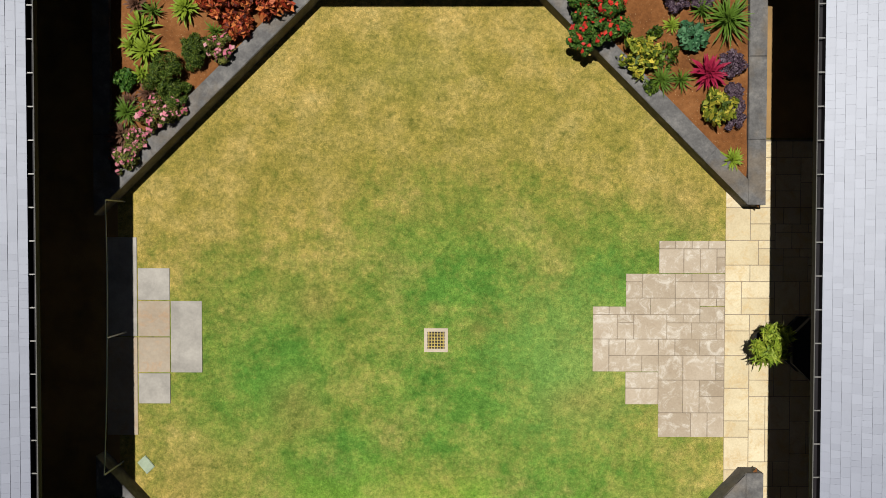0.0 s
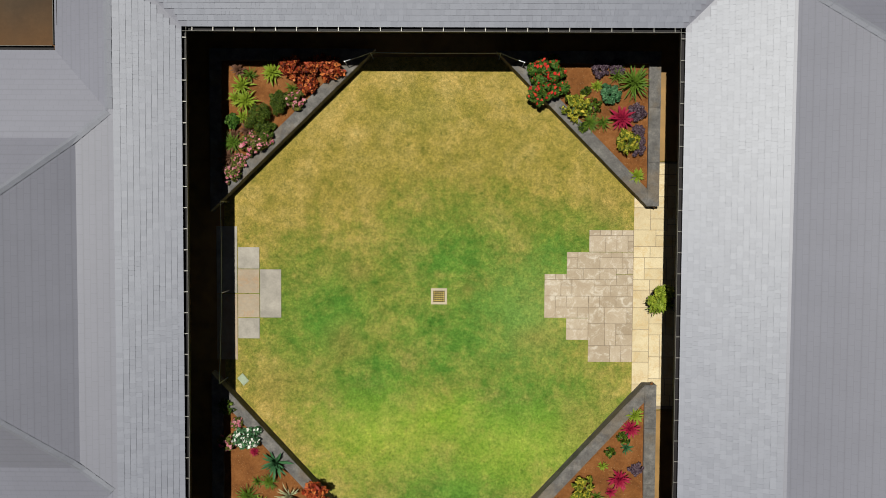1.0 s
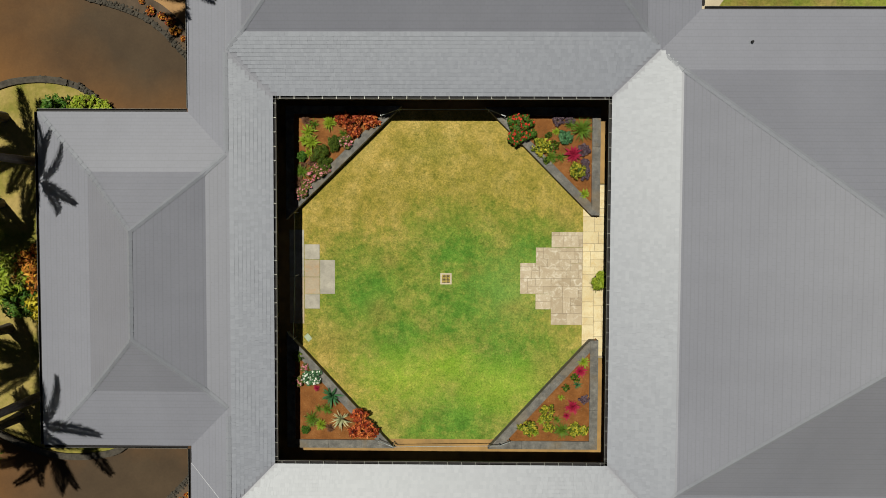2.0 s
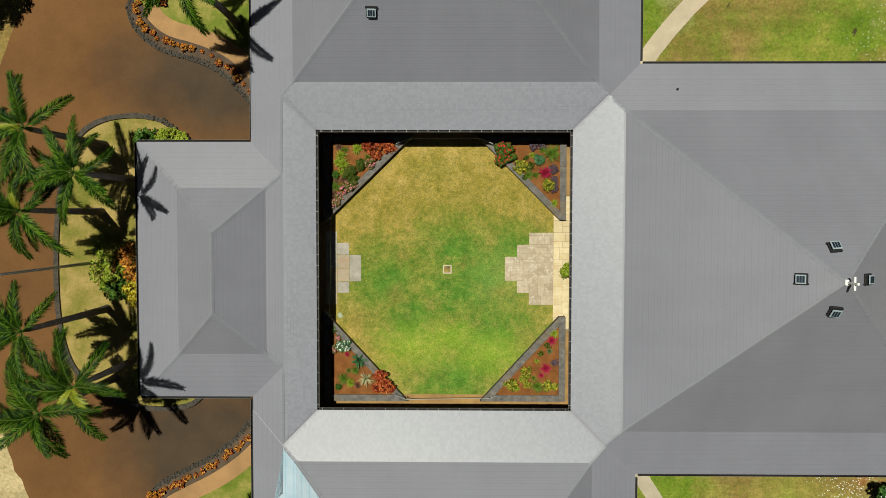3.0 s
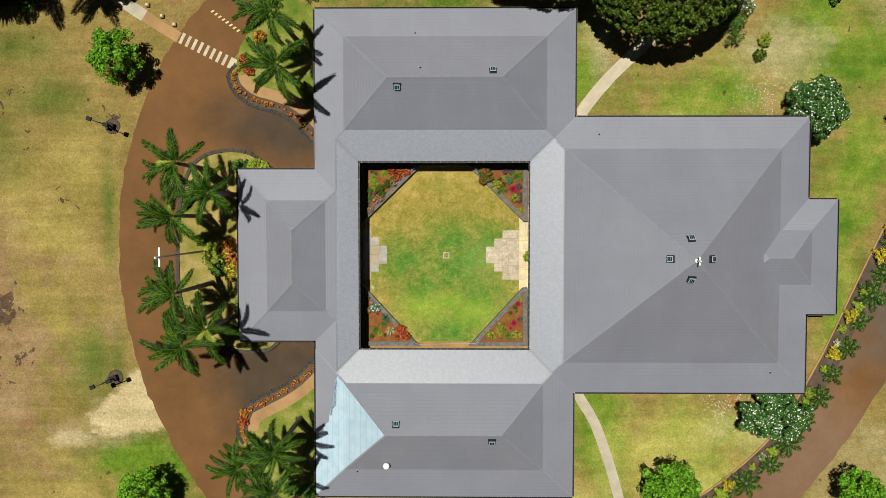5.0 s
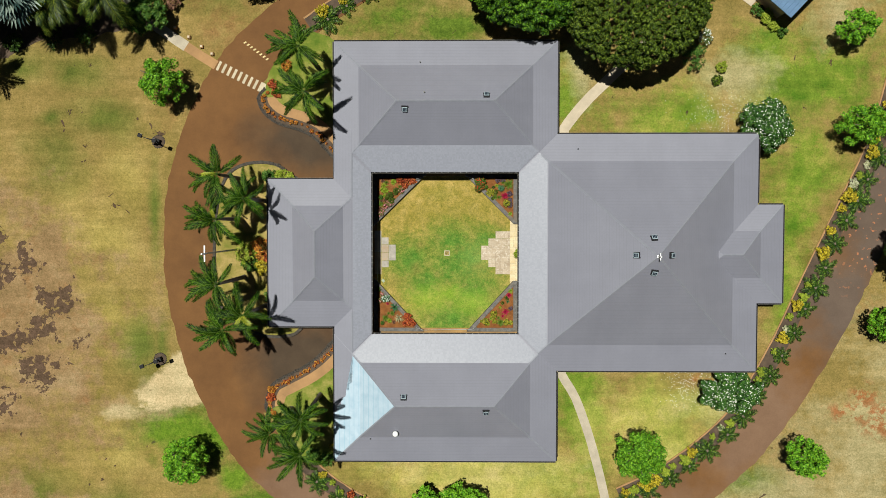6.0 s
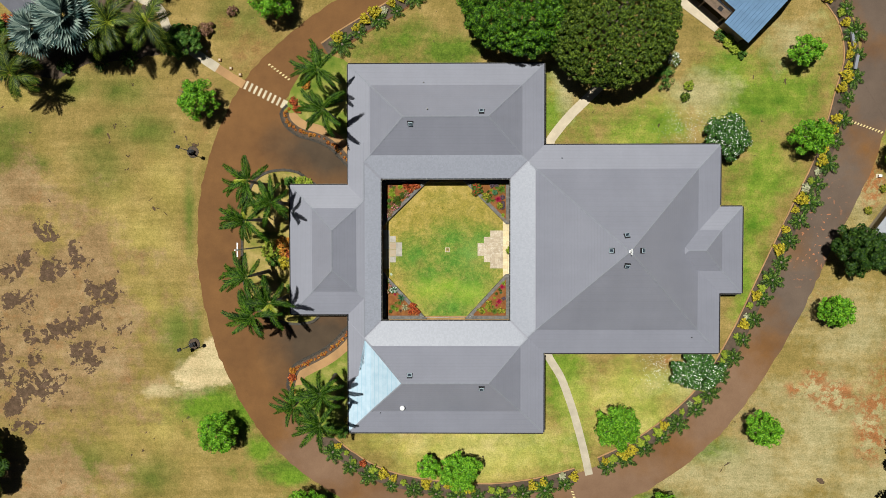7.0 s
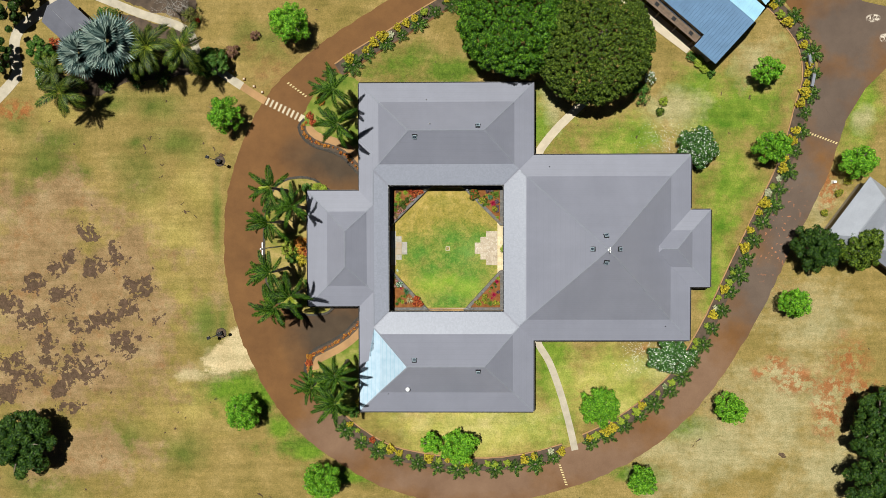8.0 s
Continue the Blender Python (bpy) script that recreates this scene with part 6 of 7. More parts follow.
flower_row(dense(N_KERB, 0.1), 0.45, 0.42, 3)
flower_row(dense(S_KERB, 0.1), 0.45, 0.36, 4)
PORCH_BUSHES = (
    (-19.1, 0.0, 1.25, L_LIME, "large yellow-green croton bush before the porch"), (-17.8, 0.35, 1.2, L_ORANGE, "large orange and red croton bush before the porch"),
    (-17.7, -1.2, 0.9, L_YELLOW, "yellow croton bush before the porch"), (-18.7, -1.0, 0.9, L_GREEN, "green bush before the porch"), (-17.0, -0.2, 0.8, L_RED, "red croton bush against the porch"),
    (-15.9, 7.5, 0.65, L_LIME, "low yellow-green bush beside the porch"), (-15.0, 7.3, 0.55, L_LIME, "low yellow-green bush beside the porch"), (-17.0, 7.4, 0.75, L_GREEN, "dark green bush in the island"),
    (-17.2, -6.2, 0.8, L_LIME, "yellow-green bush beside the porch corner"), (-16.9, -4.2, 0.7, L_GREEN, "green bush beside the porch"),
    (-16.6, 16.0, 0.55, L_RED, "red-leaved bush at the crossing"), (-16.2, 15.2, 0.5, L_RED, "red-leaved bush at the crossing"), (-15.3, 17.9, 0.6, L_ORANGE, "orange croton bush on the island"),
    (-17.0, -13.9, 0.5, L_RED, "red-leaved bush at the island's tip"), (-16.9, -13.2, 0.42, L_ORANGE, "orange-leaved bush at the island's tip"),
    (-11.6, -19.9, 0.9, L_GREEN, "green bush under the palms"), (-10.8, -18.6, 0.6, L_YELLOW, "yellow croton bush under the palms"), (-13.0, -19.5, 0.8, L_GREEN, "green bush under the palms"),
)
GARDEN_BUSHES = (
    (24.1, 20.4, 1.0, L_GREEN, "green bush with white blossom under the big tree"), (23.1, 18.5, 1.3, L_GREEN, "round green bush beside the big tree"), (25.9, 17.6, 0.6, L_LIME, "small yellow-green bush on the lawn"), (25.5, 16.4, 0.6, L_OLIVE, "small olive bush on the lawn"),
    (29.2, 22.9, 0.7, L_GREEN, "green bush at the blue-roofed house"), (30.0, 22.3, 0.75, L_LIME, "yellow-green bush at the blue-roofed house"), (30.8, 21.5, 0.6, L_LIME, "yellow-green bush at the blue-roofed house"), (31.5, 20.9, 0.55, L_GREEN, "green bush at the blue-roofed house"),
    (-47.4, 25.0, 0.8, L_RED, "rust-red bush beside the pavilion"), (-46.4, 23.9, 0.7, L_RED, "rust-red bush beside the pavilion"), (-37.2, 25.6, 0.6, L_YELLOW, "yellow flowering bush by the path"), (-35.9, 25.5, 0.65, L_YELLOW, "yellow flowering bush by the path"),
    (-40.6, 28.0, 1.5, L_GREEN, "green bush behind the fan palm"), (-41.0, 20.0, 1.1, L_DARK, "green bush among the palms"), (-37.4, 20.6, 1.2, L_DARK, "dark green bush among the palms"), (-34.2, 20.6, 1.1, L_DARK, "dark green bush among the palms"),
    (47.9, 8.0, 0.6, L_CROTON, "small croton beside the grey-roofed house"), (46.9, 6.6, 0.55, L_CROTON, "small croton beside the grey-roofed house"), (45.2, 4.2, 0.5, L_CROTON, "small croton beside the grey-roofed house"),
    (-30.6, 28.0, 1.3, L_HEATH, "twiggy olive-brown bush beside the leafless tree"), (-30.2, 27.6, 0.45, L_REDFL, "small red-flowering bush beside the leafless tree"), (-25.8, 23.8, 0.9, L_BURG, "dull reddish bush in a round soil bed"), (-23.2, 25.8, 0.65, L_BURG, "dull reddish bush in a round soil bed"),
    (0.2, -24.6, 0.5, L_RED, "dark red croton bush in the roadside bed"), (-9.3, -23.4, 0.45, L_RED, "dark red croton bush in the roadside bed"),
)
for x, y, r, mat_, lab in PORCH_BUSHES + GARDEN_BUSHES:
    white = "white blossom" in lab
    shrub("shrub", lab, x, y, 0.05, r, mat_, L_FLOWER if white else None, 1500 if white else int(430 * r + 260), 0.05 if white else 0.11 if r > 0.7 else 0.09, 0.9, 0.45, "shrub", "garden bushes")


def bare_tree(x, y, r, h):
    """A leafless tree: forking grey twigs."""
    t = thing("bare_tree", "leafless grey branching tree", "tree", at=(x, y, -0.03))
    rg = random.Random(9)
    bm = bmesh.new()

    def grow(p, d, L, rad, depth):
        q = p + d * L
        add_tube(bm, [p, q], [rad, rad * 0.65], 5, False)
        if depth == 0:
            return
        for _ in range(3):
            e = (d + Vector((rg.uniform(-0.9, 0.9), rg.uniform(-0.9, 0.9), rg.uniform(-0.15, 0.35)))).normalized()
            grow(q, e, L * 0.74, rad * 0.62, depth - 1)
    grow(Vector((0, 0, 0)), Vector((0, 0, 1)), h * 0.3, 0.12, 6)
    part("branchwork", bm, M_PALETWIG, t)


bare_tree(-32.6, 28.6, 2.4, 6.5)


def fallen_petals():
    """White blossom scattered on the grass under the plumeria trees."""
    rg = np.random.default_rng(4)
    for cx, cy, sx, sy, num in ((26.4, 13.1, 1.9, 1.0, 380), (23.0, -12.8, 1.1, 1.2, 280)):
        p = np.column_stack([rg.normal(cx, sx, num), rg.normal(cy, sy, num), np.full(num, -0.02)])
        a = rg.random(num) * 6.28
        u = np.column_stack([np.cos(a), np.sin(a), np.zeros(num)]) * 0.04
        v = np.column_stack([-np.sin(a), np.cos(a), np.full(num, 0.35)]) * 0.036
        verts = np.stack([p - u, p - v * 0.4, p + u, p + v], 1).reshape(-1, 3)
        me = bpy.data.meshes.new("fallen_petals")
        me.from_pydata(verts.tolist(), [], np.arange(num * 4).reshape(-1, 4).tolist())
        me.materials.append(L_FLOWER)
        tagged(new("fallen_petals", me), "white fallen blossom scattered on the grass", "petals", kind="stuff")


fallen_petals()


# ---------------------------------------------------------------- on the roofs
def solar_vent(x, y, turn, label="square dark roof vent with a small solar panel"):
    t = thing("roof_vent", label, "roof vent", "roof vents", at=(x, y, height(x, y) - 0.03))
    slope = Vector((height(x - 0.2, y) - height(x + 0.2, y), height(x, y - 0.2) - height(x, y + 0.2), 0.4)).normalized()
    t.scale = (0.72, 0.72, 0.72)
    t.rotation_euler = (slope.to_track_quat('Z', 'Y').to_matrix() @ Matrix.Rotation(turn, 3, 'Z')).to_euler()
    part("base", box(-0.38, 0.38, -0.37, 0.37, -0.02, 0.16, 0.02), M_BLACK, t)
    part("throat", lathe([(0.2, 0.1), (0.2, 0.34)], 14), M_BLACK, t)
    h = part("hood", box(-0.31, 0.31, -0.29, 0.29, 0.3, 0.37, 0.02), M_VENT, t)
    for i in range(3):
        part("solar_cell", box(-0.235 + i * 0.165, -0.095 + i * 0.165, -0.21, 0.21, 0.372, 0.382), M_PANEL, h)
    for sx in (-0.4, 0.4):
        part("bracket", box(sx - 0.03, sx + 0.03, -0.35, -0.25, 0.02, 0.2, 0.008), M_BLACK, t)


for x, y, a in ((16.05, 0.2, 1.57), (17.45, 1.6, 0.1), (18.85, 0.2, -1.57), (17.45, -1.2, 3.0), (-3.65, 12.95, 3.1), (3.5, 14.0, 0.0), (-3.8, -12.65, 0.0), (3.5, -13.8, 3.14)):
    solar_vent(x, y, a)


def pipe_vent(x, y, r, h, material, label):
    t = thing("vent_pipe", label, "vent pipe", at=(x, y, height(x, y) - 0.05))
    part("pipe", lathe([(r, 0), (r, h), (r * 0.8, h)], 12), material, t)
    part("flashing", lathe([(r * 2.2, 0.05), (r * 1.1, 0.1)], 12), M_CAP, t)


pipe_vent(-1.95, 14.35, 0.07, 0.35, M_PIPE, "thin pale plumbing vent pipe")
pipe_vent(-2.4, 17.4, 0.05, 0.3, M_PIPE, "thin pale plumbing vent pipe")
pipe_vent(11.9, 9.6, 0.05, 0.25, M_BLACK, "small dark plumbing vent pipe")
pipe_vent(25.4, -9.0, 0.05, 0.25, M_BLACK, "small dark plumbing vent pipe")
pipe_vent(-7.0, -16.9, 0.05, 0.25, M_BLACK, "small dark plumbing vent pipe")
turb = thing("turbine_vent", "round white turbine vent on the roof", "roof vent", at=(-4.65, -16.25, height(-4.65, -16.25) - 0.1))
part("collar", lathe([(0.2, 0), (0.2, 0.3)], 16), M_WHITE, turb)
part("dome", lathe([(0.16, 0.3), (0.24, 0.38), (0.26, 0.46), (0.22, 0.56), (0.12, 0.62), (0.04, 0.63)], 20), M_WHITE, turb)
fin = thing("finial_cross", "small white cross finial on the church's peak", "cross", at=(17.54, 0.13, 10.0))
part("shaft", box(-0.05, 0.05, -0.05, 0.05, -0.25, 0.85, 0.01), M_WHITE, fin)
part("crossbar", box(-0.045, 0.045, -0.3, 0.3, 0.48, 0.58, 0.01), M_WHITE, fin)
part("base", box(-0.13, 0.13, -0.13, 0.13, -0.4, 0.02, 0.02), M_WHITE, fin)

# the tall cross before the porch
crs = thing("tall_cross", "tall white cross on a grey steel mast", "cross", at=(-20.0, 0.36, 0.08))
part("mast", add_tube(bmesh.new(), [(0, 0, -0.1), (0, 0, 10.9)], [0.1, 0.055], 10), M_POLE, crs)
part("crossbar", box(-0.055, 0.055, -0.68, 0.68, 10.07, 10.19, 0.01), M_WHITE, crs)
part("head", box(-0.055, 0.055, -0.06, 0.06, 9.4, 10.95, 0.01), M_WHITE, crs)


# floodlights on the field
def floodlight(x, y, turn):
    t = thing("floodlight", "black garden floodlight post with two heads in a stone ring", "lamp", "floodlights", at=(x, y, 0))
    t.rotation_euler = (0, 0, turn)
    part("post", add_tube(bmesh.new(), [(0, 0, -0.05), (0, 0, 2.7)], [0.07, 0.05], 8), M_BLACK, t)
    part("crossbar", box(-0.75, 0.75, -0.03, 0.03, 2.6, 2.67), M_BLACK, t)
    for s in (-0.7, 0.7):
        hd = part("head", box(s - 0.2, s + 0.2, -0.14, 0.2, 2.66, 2.86, 0.03), M_BLACK, t)
        part("glass", box(s - 0.16, s + 0.16, 0.205, 0.215, 2.69, 2.83), M_STRAP, hd)
    part("box", box(-0.24, 0.24, -0.2, 0.22, -0.02, 0.5, 0.03), M_BLACK, t)
    rg = random.Random(3)
    bm = bmesh.new()
    for i in range(22):
        a = i * 2 * math.pi / 22
        r = rg.uniform(0.05, 0.09)
        bmesh.ops.create_icosphere(bm, subdivisions=1, radius=r, matrix=Matrix.Translation((0.6 * math.cos(a), 0.6 * math.sin(a), 0.0)))
    tagged(part("stones", bm, M_ROCK, t), kind="stuff")
    part("mulch", lathe([(0.62, -0.03), (0.58, 0.0), (0.3, 0.03)], 18), M_DARKSOIL, t)


floodlight(-27.7, 10.7, -0.35)
floodlight(-27.8, -10.3, 0.35)


# small grey things along the eastern bed, the white lid on the court lawn
def bench(x, y, turn):
    t = thing("bench", "grey metal bench beside the roadside bed", "bench", "benches", at=(x, y, 0.02))
    t.rotation_euler = (0, 0, turn)
    part("seat", box(-0.75, 0.75, -0.22, 0.22, 0.4, 0.45, 0.01), M_FARROOF, t)
    part("backrest", box(-0.75, 0.75, 0.24, 0.29, 0.5, 0.85, 0.01), M_FARROOF, t)
    for sx in (-0.65, 0.65):
        for sy in (-0.18, 0.24):
            part("leg", box(sx - 0.03, sx + 0.03, sy - 0.03, sy + 0.03, -0.03, 0.5 if sy > 0 else 0.4), M_BLACK, t)


bench(43.2, 22.4, 1.75)
bench(43.6, 20.0, 1.4)
lid = tagged(part("valve_cover", prism([(-6.32, -2.62), (-6.12, -2.86), (-5.95, -2.7), (-6.15, -2.46)], -0.02, 0.03, 0.01), plain("pale_green_plastic", (0.27, 0.32, 0.21), 0.6, 5, 0.15)), "pale green square valve cover set in the lawn", "cover")
mk = None
for i, (x, y) in enumerate(((-25.9, 21.5), (-24.6, 20.6), (-23.4, 19.7), (-22.4, 19.0))):
    mk = thing("path_light", "small pale block light beside the path", "lamp", "path lights", at=(x, y, -0.03))
    part("block", box(-0.16, 0.16, -0.16, 0.16, 0, 0.28, 0.02), M_OCHRE, mk)
    part("cap", box(-0.1, 0.1, -0.1, 0.1, 0.28, 0.34, 0.01), M_CONC, mk)


ubox = thing("utility_box", "small white utility box on bare soil", "box", at=(46.4, 7.9, -0.03))
part("cabinet", box(-0.15, 0.15, -0.1, 0.1, 0.0, 0.4, 0.02), M_WHITE, ubox)
part("lid", box(-0.18, 0.18, -0.13, 0.13, 0.4, 0.44, 0.015), M_WHITE, ubox)
part("plinth", box(-0.26, 0.26, -0.2, 0.2, -0.05, 0.04, 0.01), M_CONC, ubox)


# ---------------------------------------------------------------- neighbouring buildings
def house(label, ox, oy, turn, length, width, z0, z1, roofmat, hip=0.0, seam=0.0):
    """A gabled or hipped house: its long side along its own x, from the corner (ox, oy)."""
    t = thing("house", label, "house", "neighbouring houses", at=(ox, oy, 0))
    t.rotation_euler = (0, 0, turn)
    h = width / 2
    bm = bmesh.new()
    th = 0.12
    c = [(-0.0, 0, z0), (length, 0, z0), (length, width, z0), (0, width, z0), (hip, h, z1), (length - hip, h, z1)]
    for k, m in (((0, 1, 5, 4), 1), ((2, 3, 4, 5), 1)):
        a = [bm.verts.new(c[i]) for i in k]
        b = [bm.verts.new((c[i][0], c[i][1], c[i][2] - th)) for i in k]
        bm.faces.new(a)
        bm.faces.new(b[::-1])
        for i in range(4):
            bm.faces.new((a[i], b[i], b[(i + 1) % 4], a[(i + 1) % 4]))
    if hip:
        for k in ((1, 2, 5), (3, 0, 4)):
            bm.faces.new([bm.verts.new(c[i]) for i in k])
    bmesh.ops.recalc_face_normals(bm, faces=bm.faces)
    rf = part("roof", bm, roofmat, t)
    part("ridge_cap", add_tube(bmesh.new(), [(hip, h, z1 + 0.01), (length - hip, h, z1 + 0.01)], 0.06, 6), roofmat, rf)
    if seam:
        n = int(length / seam)
        me_a = mesh_of("seam", add_tube(bmesh.new(), [(0, 0, z0 + 0.015), (0, h, z1 + 0.015)], 0.02, 4), roofmat)
        me_b = mesh_of("seam", add_tube(bmesh.new(), [(0, width, z0 + 0.015), (0, h, z1 + 0.015)], 0.02, 4), roofmat)
        for i in range(1, n):
            shared("seam", me_a, rf, Matrix.Translation((length * i / n, 0, 0)))
            shared("seam", me_b, rf, Matrix.Translation((length * i / n, 0, 0)))
    i0 = 0.5
    for x0, x1, y0, y1 in ((i0, length - i0, i0, i0 + 0.2), (i0, length - i0, width - i0 - 0.2, width - i0), (i0, i0 + 0.2, i0 + 0.2, width - i0 - 0.2), (length - i0 - 0.2, length - i0, i0 + 0.2, width - i0 - 0.2)):
        part("wall", box(x0, x1, y0, y1, -0.05, z0 - 0.05), M_WALL, t)
    return t


def saltbox():
    """The blue-roofed house: its x runs along the ridge from the gable end, y from the short slope's eave to the long slope's."""
    t = thing("house", "long house with a ribbed blue metal roof", "house", "neighbouring houses", at=(36.4, 27.6, 0))
    t.rotation_euler = (0, 0, radians(139.5))
    ry, rz, fall, L = 2.3, 4.8, 0.2985, 15.0

    def slab(pts, mat):
        bm = bmesh.new()
        hi = [bm.verts.new(p) for p in pts]
        lo = [bm.verts.new((p[0], p[1], p[2] - 0.12)) for p in pts]
        bm.faces.new(hi)
        bm.faces.new(lo[::-1])
        for i in range(len(pts)):
            j = (i + 1) % len(pts)
            bm.faces.new((hi[i], lo[i], lo[j], hi[j]))
        bmesh.ops.recalc_face_normals(bm, faces=bm.faces)
        return part("roof_slope", bm, mat, t)

    z = lambda y: rz - fall * (y - ry)
    long_ = slab([(0, ry, rz), (L, ry, rz), (L, 6.6, z(6.6)), (3.25, 6.6, z(6.6)), (3.25, 8.1, z(8.1)), (0, 8.1, z(8.1))], M_BLUE)
    short = slab([(0, 0, 4.0), (L, 0, 4.0), (L, ry - 0.01, rz), (0, ry - 0.01, rz)], M_SKYBLUE)
    part("ridge_cap", add_tube(bmesh.new(), [(0, ry, rz + 0.01), (L, ry, rz + 0.01)], 0.07, 6), M_SKYBLUE, long_)
    wide = mesh_of("seam", add_tube(bmesh.new(), [(0, ry, rz + 0.015), (0, 8.1, z(8.1) + 0.015)], 0.022, 4), M_BLUE)
    near = mesh_of("seam", add_tube(bmesh.new(), [(0, ry, rz + 0.015), (0, 6.6, z(6.6) + 0.015)], 0.022, 4), M_BLUE)
    back = mesh_of("seam", add_tube(bmesh.new(), [(0, ry, rz + 0.015), (0, 0, 4.015)], 0.022, 4), M_SKYBLUE)
    for i in range(1, 38):
        x = i * 0.4
        shared("seam", wide if x < 3.2 else near, long_, Matrix.Translation((x, 0, 0)))
        shared("seam", back, short, Matrix.Translation((x, 0, 0)))
    for i in range(1, 9):
        y = ry + i * 0.58
        part("lap_joint", add_tube(bmesh.new(), [(0.05, y, z(y) + 0.004), (L, y, z(y) + 0.004)], 0.012, 4), M_BLUE, long_)
    for x0, x1, y0, y1, h in ((0.5, 0.7, 0.7, 7.5, 3.0), (0.7, 3.1, 7.3, 7.5, 3.0), (3.1, L, 5.8, 6.0, 3.3), (0.7, L, 0.5, 0.7, 3.9), (2.9, 3.1, 6.0, 7.3, 3.0)):
        part("wall", box(x0, x1, y0, y1, -0.05, h), M_WALL, t)


saltbox()
house("small outbuilding with a light blue ribbed roof", 36.9, 28.2, radians(49), 3.2, 4.0, 2.9, 3.6, M_SKYBLUE, 0.0, 0.6)
ver = thing("veranda", "shaded brown timber veranda with a pale concrete deck", "veranda", kind="structure")
part("deck", prism([(25.1, 26.05), (28.7, 23.34), (29.6, 24.3), (21.2, 31.4), (20.2, 30.2)], -0.05, 0.03), M_CONC, ver)

def beside_house(x, y):
    """A place of the plan from the blue-roofed house's own lengths."""
    a = radians(139.5)
    return 36.4 + x * math.cos(a) - y * math.sin(a), 27.6 + x * math.sin(a) + y * math.cos(a)


def house_block(x0, x1, y0, y1, z0, z1):
    return prism([beside_house(x, y) for x, y in ((x0, y0), (x1, y0), (x1, y1), (x0, y1))], z0, z1)


part("lower_roof", house_block(3.3, 15.0, 6.45, 7.5, 2.35, 2.45), M_TIMBER, ver)
for i in range(4):
    part("roof_light", house_block(4.2 + i * 2.6, 4.7 + i * 2.6, 6.85, 7.25, 2.44, 2.55), M_BLACK, ver)
    part("post", house_block(3.5 + i * 2.6, 3.62 + i * 2.6, 7.3, 7.42, 0, 2.34), M_TIMBER, ver)
EAST = pose(44.2, 1.6, 0, 0, 0, 53.5)
house("house with a pale slate-grey hipped roof", 0, 0, 0, 8.4, 4.6, 2.9, 4.4, M_EASTROOF, 1.5).matrix_basis = EAST @ pose(0, -4.6, 0)
house("lower wing with a slate-grey hipped roof beside the pale roof", 0, 0, 0, 8.0, 7.0, 2.6, 4.3, M_FARROOF, 2.6).matrix_basis = EAST @ pose(1.2, -11.7, 0)
house("small open pavilion with a slate-grey gable roof", -41.8, 26.9, radians(137), 4.4, 4.0, 2.8, 4.0, M_PAVILION, 0.0)

# ---------------------------------------------------------------- pavers of the court
def pavers(owner, region, module, material, seed, z=0.022, sizes=((4, 3), (3, 4), (4, 2), (2, 4), (3, 3), (3, 2), (2, 3), (2, 2), (2, 1), (1, 2), (1, 1))):
    """Fills the cells of a plan grid with stones of several sizes."""
    rg = random.Random(seed)
    free = dict.fromkeys(region)
    meshes = {}
    g = 0.006
    for cell in sorted(region):
        if cell not in free:
            continue
        x, y = cell
        opts = [s for s in sizes if all((x + i, y + j) in free for i in range(s[0]) for j in range(s[1]))]
        w, h = rg.choice(opts[:6] if len(opts) > 6 else opts[:max(1, len(opts) - 3)])
        for i in range(w):
            for j in range(h):
                del free[(x + i, y + j)]
        if (w, h) not in meshes:
            meshes[(w, h)] = mesh_of("paving_stone", box(g, w * module - g, g, h * module - g, -0.05, z, 0.006), material)
        shared("paving_stone", meshes[(w, h)], owner, Matrix.Translation((x * module + owner["ox"], y * module + owner["oy"], rg.uniform(-0.003, 0.003))))


def patio(label, ox, oy, cells, module, material, seed):
    t = thing("patio", label, "paving", kind="structure")
    t["ox"], t["oy"] = ox, oy
    pavers(t, cells, module, material, seed)
    del t["ox"], t["oy"]


Q = 0.344
grey = []
for row in range(12):
    step = {0: 4, 1: 4, 2: 2, 3: 2}.get(min(row, 11 - row), 0)
    grey += [(c, row) for c in range(step, 8)]
halves = [(2 * c + i, 2 * w + j) for c, w in grey for i in (0, 1) for j in (0, 1)]
patio("stepped patio of beige stone pavers in the lawn", 3.28, -2.03, halves, Q / 2, M_PAVER, 12)
walk_cells = [(c, r) for c in range(18) for r in range(44)]
patio("cream stone paving of the sunny walkway", 3.28 + 8 * Q, -3.4, walk_cells, Q / 2, M_TILE, 13)
for x0, r0, r1 in ((3.3, 4, 8), (3.3 + 2 * Q, 2, 4), (3.3 + 2 * Q, 8, 10), (3.3 + 4 * Q, 0, 2), (3.3 + 4 * Q, 10, 12)):
    part("bedding", box(x0, 6.06, -2.03 + r0 * Q + 0.01, -2.03 + r1 * Q - 0.01, -0.06, 0.014), M_GROUT, wk)
part("bedding", box(6.06, 9.18, -3.5, 4.2, -0.07, 0.014), M_GROUT, wk)
slabs = thing("paving_slabs", "large grey and rust-stained slabs at the lawn's edge", "paving", kind="structure")
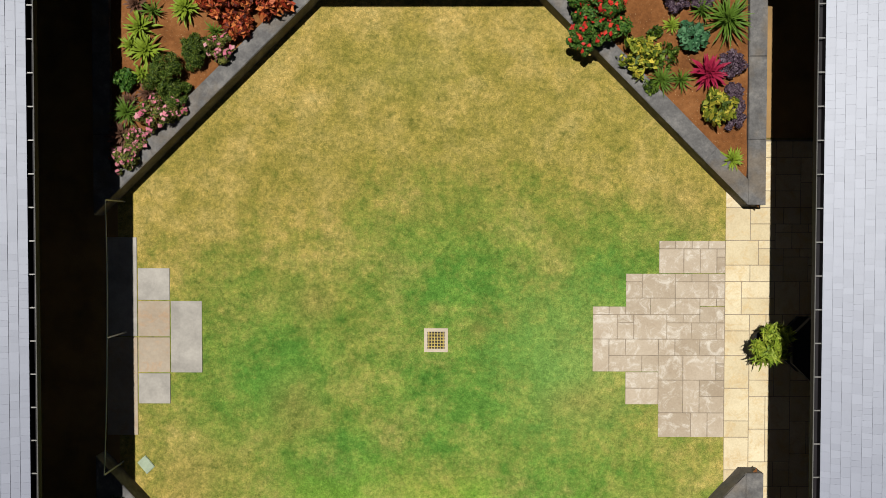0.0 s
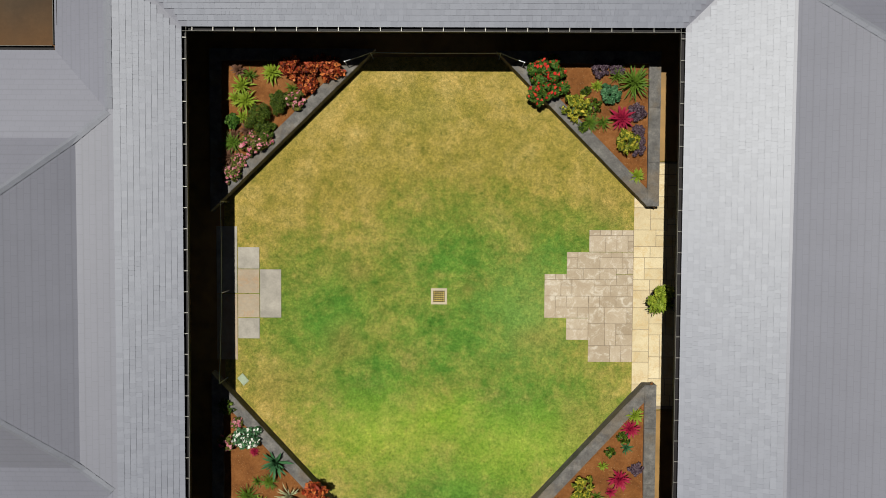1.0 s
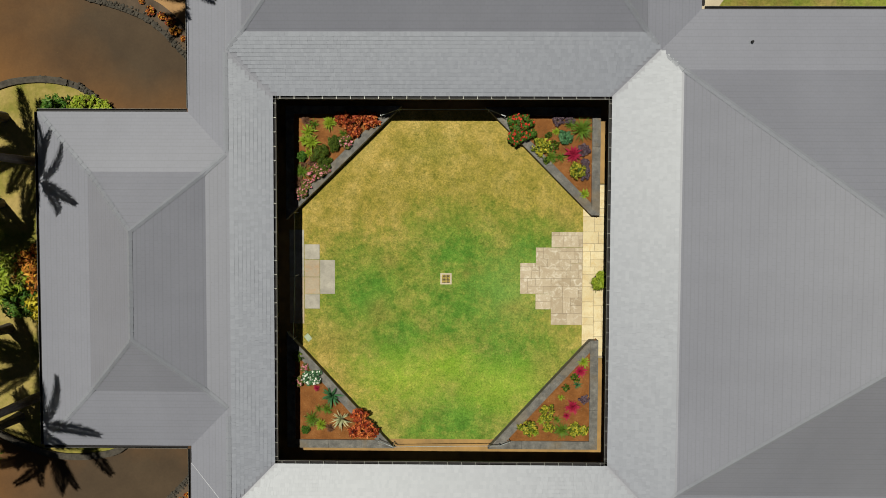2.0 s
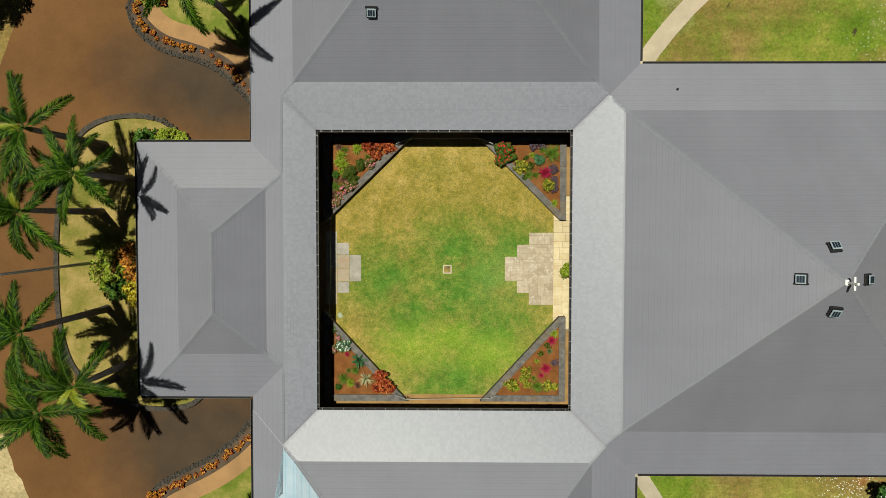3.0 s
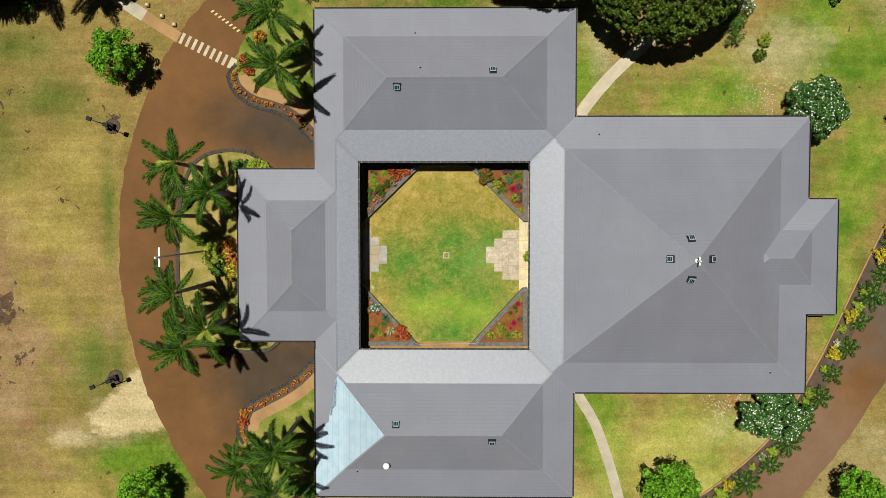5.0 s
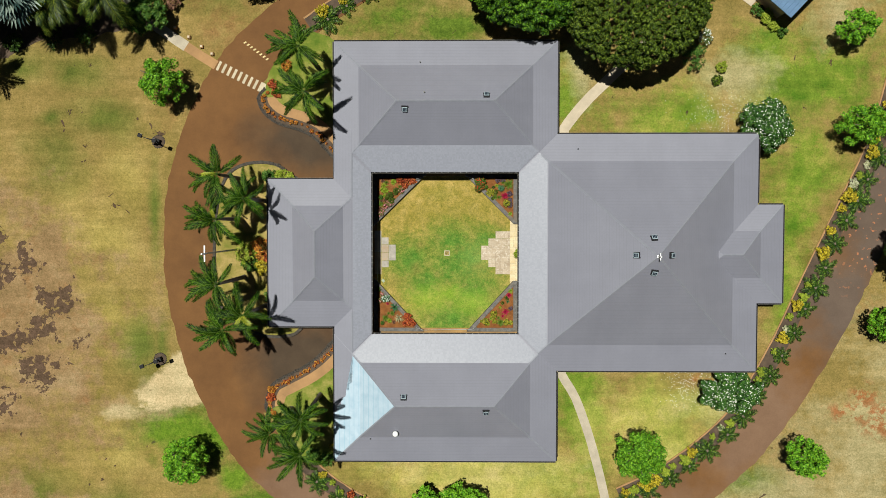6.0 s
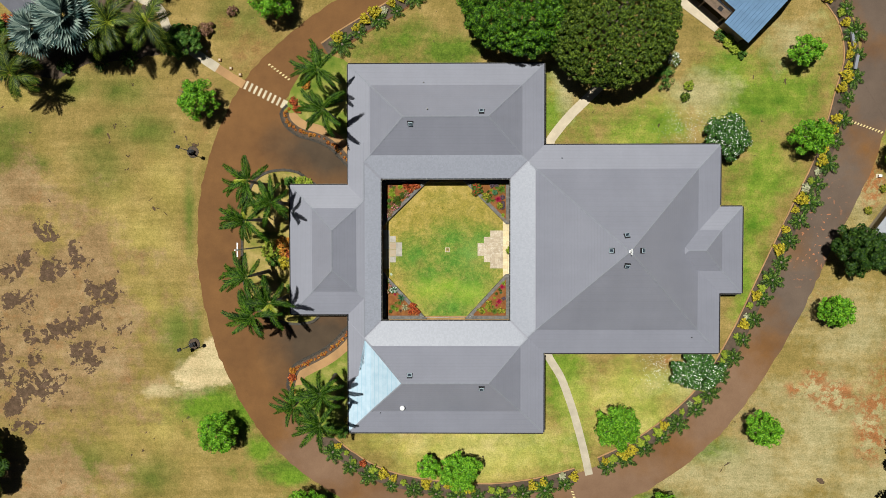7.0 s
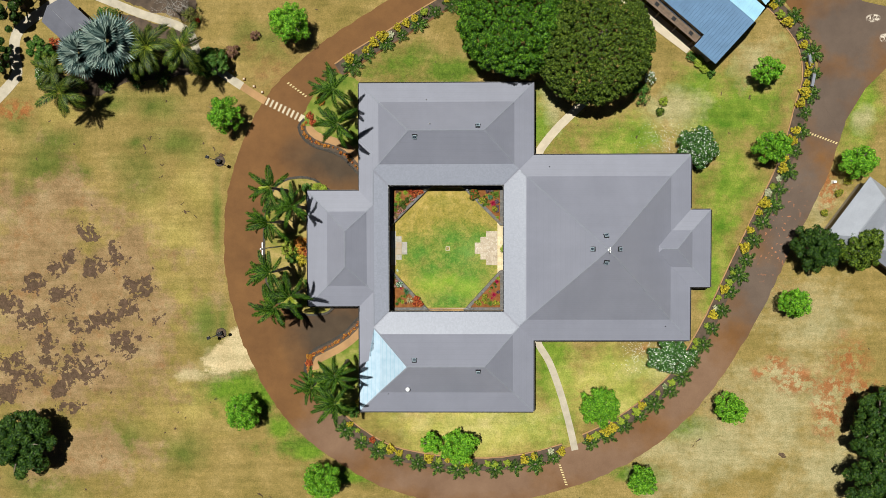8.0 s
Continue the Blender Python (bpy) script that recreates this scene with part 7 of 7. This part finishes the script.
for x0, x1, y0, y1, m_ in ((-6.28, -5.61, 0.83, 1.5, M_FLAG), (-6.28, -5.61, 0.06, 0.81, M_SLAB), (-6.28, -5.61, -0.70, 0.04, M_SLAB), (-5.59, -4.93, -0.70, 0.81, M_FLAG),
                           (-6.28, -5.61, -1.36, -0.72, M_FLAG), (-6.95, -6.3, 0.06, 2.15, M_FLAG), (-6.95, -6.3, -2.03, 0.04, M_SLAB)):
    part("paving_stone", box(x0, x1, y0, y1, -0.05, 0.02, 0.006), m_, slabs)


# ---------------------------------------------------------------- shingles round the court
def shingle_mesh(w):
    """One shingle lying on a slope: x along the eave, y up the slope, its butt raised."""
    bm = bmesh.new()
    L, g = 0.172, 0.0006
    lo = [(g, 0, 0.002), (w - g, 0, 0.002), (w - g, L, -0.004), (g, L, -0.004)]
    hi = [(g, 0, 0.0145), (w - g, 0, 0.0145), (w - g, L, 0.004), (g, L, 0.004)]
    a, b = [bm.verts.new(p) for p in lo], [bm.verts.new(p) for p in hi]
    bm.faces.new(b)
    for i in range(4):
        bm.faces.new((a[i], a[(i + 1) % 4], b[(i + 1) % 4], b[i]))
    return bm


SH = [0.105, 0.135, 0.17]
SH_ME = [mesh_of("shingle", shingle_mesh(w), M_SHINGLE) for w in SH]


def shingle_slope(owner, origin, along, up, start, end, rows, single, seed):
    """Courses of shingles up a slope; start, end: where a course begins and stops, by its run from the eave. single: how many courses are objects of their own."""
    rg = random.Random(seed)
    k = math.sqrt(1 + LOW * LOW)
    ax = Vector((*along, 0))
    ay = Vector((*up, LOW)) / k
    az = ax.cross(ay)
    base = Matrix((ax, ay, az)).transposed()
    verts, faces = [], []
    tmpl = [[Vector(v.co) for v in me.vertices] for me in SH_ME]
    tf = [[tuple(p.vertices) for p in me.polygons] for me in SH_ME]
    for r in range(rows):
        d = r * 0.155
        run = d / k
        s, e = start(run), end(run)
        p = s - rg.random() * 0.2
        while p < e:
            c = rg.randrange(3)
            if p >= s - 0.02 and p + SH[c] <= e + 0.02:
                o = Vector((*origin, EAVE)) + ax * p + ay * d + az * (0.006 + rg.uniform(0, 0.0012))
                tip = base @ Matrix.Rotation(rg.uniform(-0.007, 0.007), 3, 'X') @ Matrix.Rotation(rg.uniform(-0.009, 0.009), 3, 'Y')
                if r < single and -1.9 < (o.y if abs(along[1]) > 0.5 else o.x) < 4.4:
                    m = tip.to_4x4()
                    m.translation = o
                    shared("shingle", SH_ME[c], owner, m)
                else:
                    n0 = len(verts)
                    verts += [o + tip @ v for v in tmpl[c]]
                    faces += [tuple(n0 + i for i in f) for f in tf[c]]
            p += SH[c]
    me = bpy.data.meshes.new("shingles")
    me.from_pydata([tuple(v) for v in verts], [], faces)
    me.materials.append(M_SHINGLE)
    ob = new("shingles", me)
    ob.parent = owner
    tagged(ob, kind="stuff")


COURT_Y, COURT_X = R1 - R0, C1 - C0
# church side (slope rises to the east), porch side (to the west), north and south sides; each course stops at a valley or hip
CH, NO, SO = ROOFS["church"], ROOFS["north"], ROOFS["south"]
shingle_slope(ROOF_OB[("church", 1, 0, True)], (C1, R1), (0, -1), (1, 0), lambda d: max(-d, R1 - CH[3] + d) + 0.05, lambda d: min(COURT_Y + d, R1 - CH[2] - d) - 0.05, 17, 6, 1)
shingle_slope(ROOF_OB[("porch", -1, 0, True)], (C0, R0), (0, 1), (-1, 0), lambda d: -d + 0.05, lambda d: COURT_Y + d - 0.05, 11, 0, 2)
shingle_slope(ROOF_OB[("north", 0, 1, True)], (C0, R1), (1, 0), (0, 1), lambda d: max(-d, NO[0] - C0 + d) + 0.05, lambda d: min(COURT_X + d, NO[1] - C0 - d) - 0.05, 16, 0, 3)
shingle_slope(ROOF_OB[("south", 0, -1, True)], (C1, R0), (-1, 0), (0, -1), lambda d: max(-d, C1 - SO[1] + d) + 0.05, lambda d: min(COURT_X + d, C1 - SO[0] - d) - 0.05, 17, 0, 4)
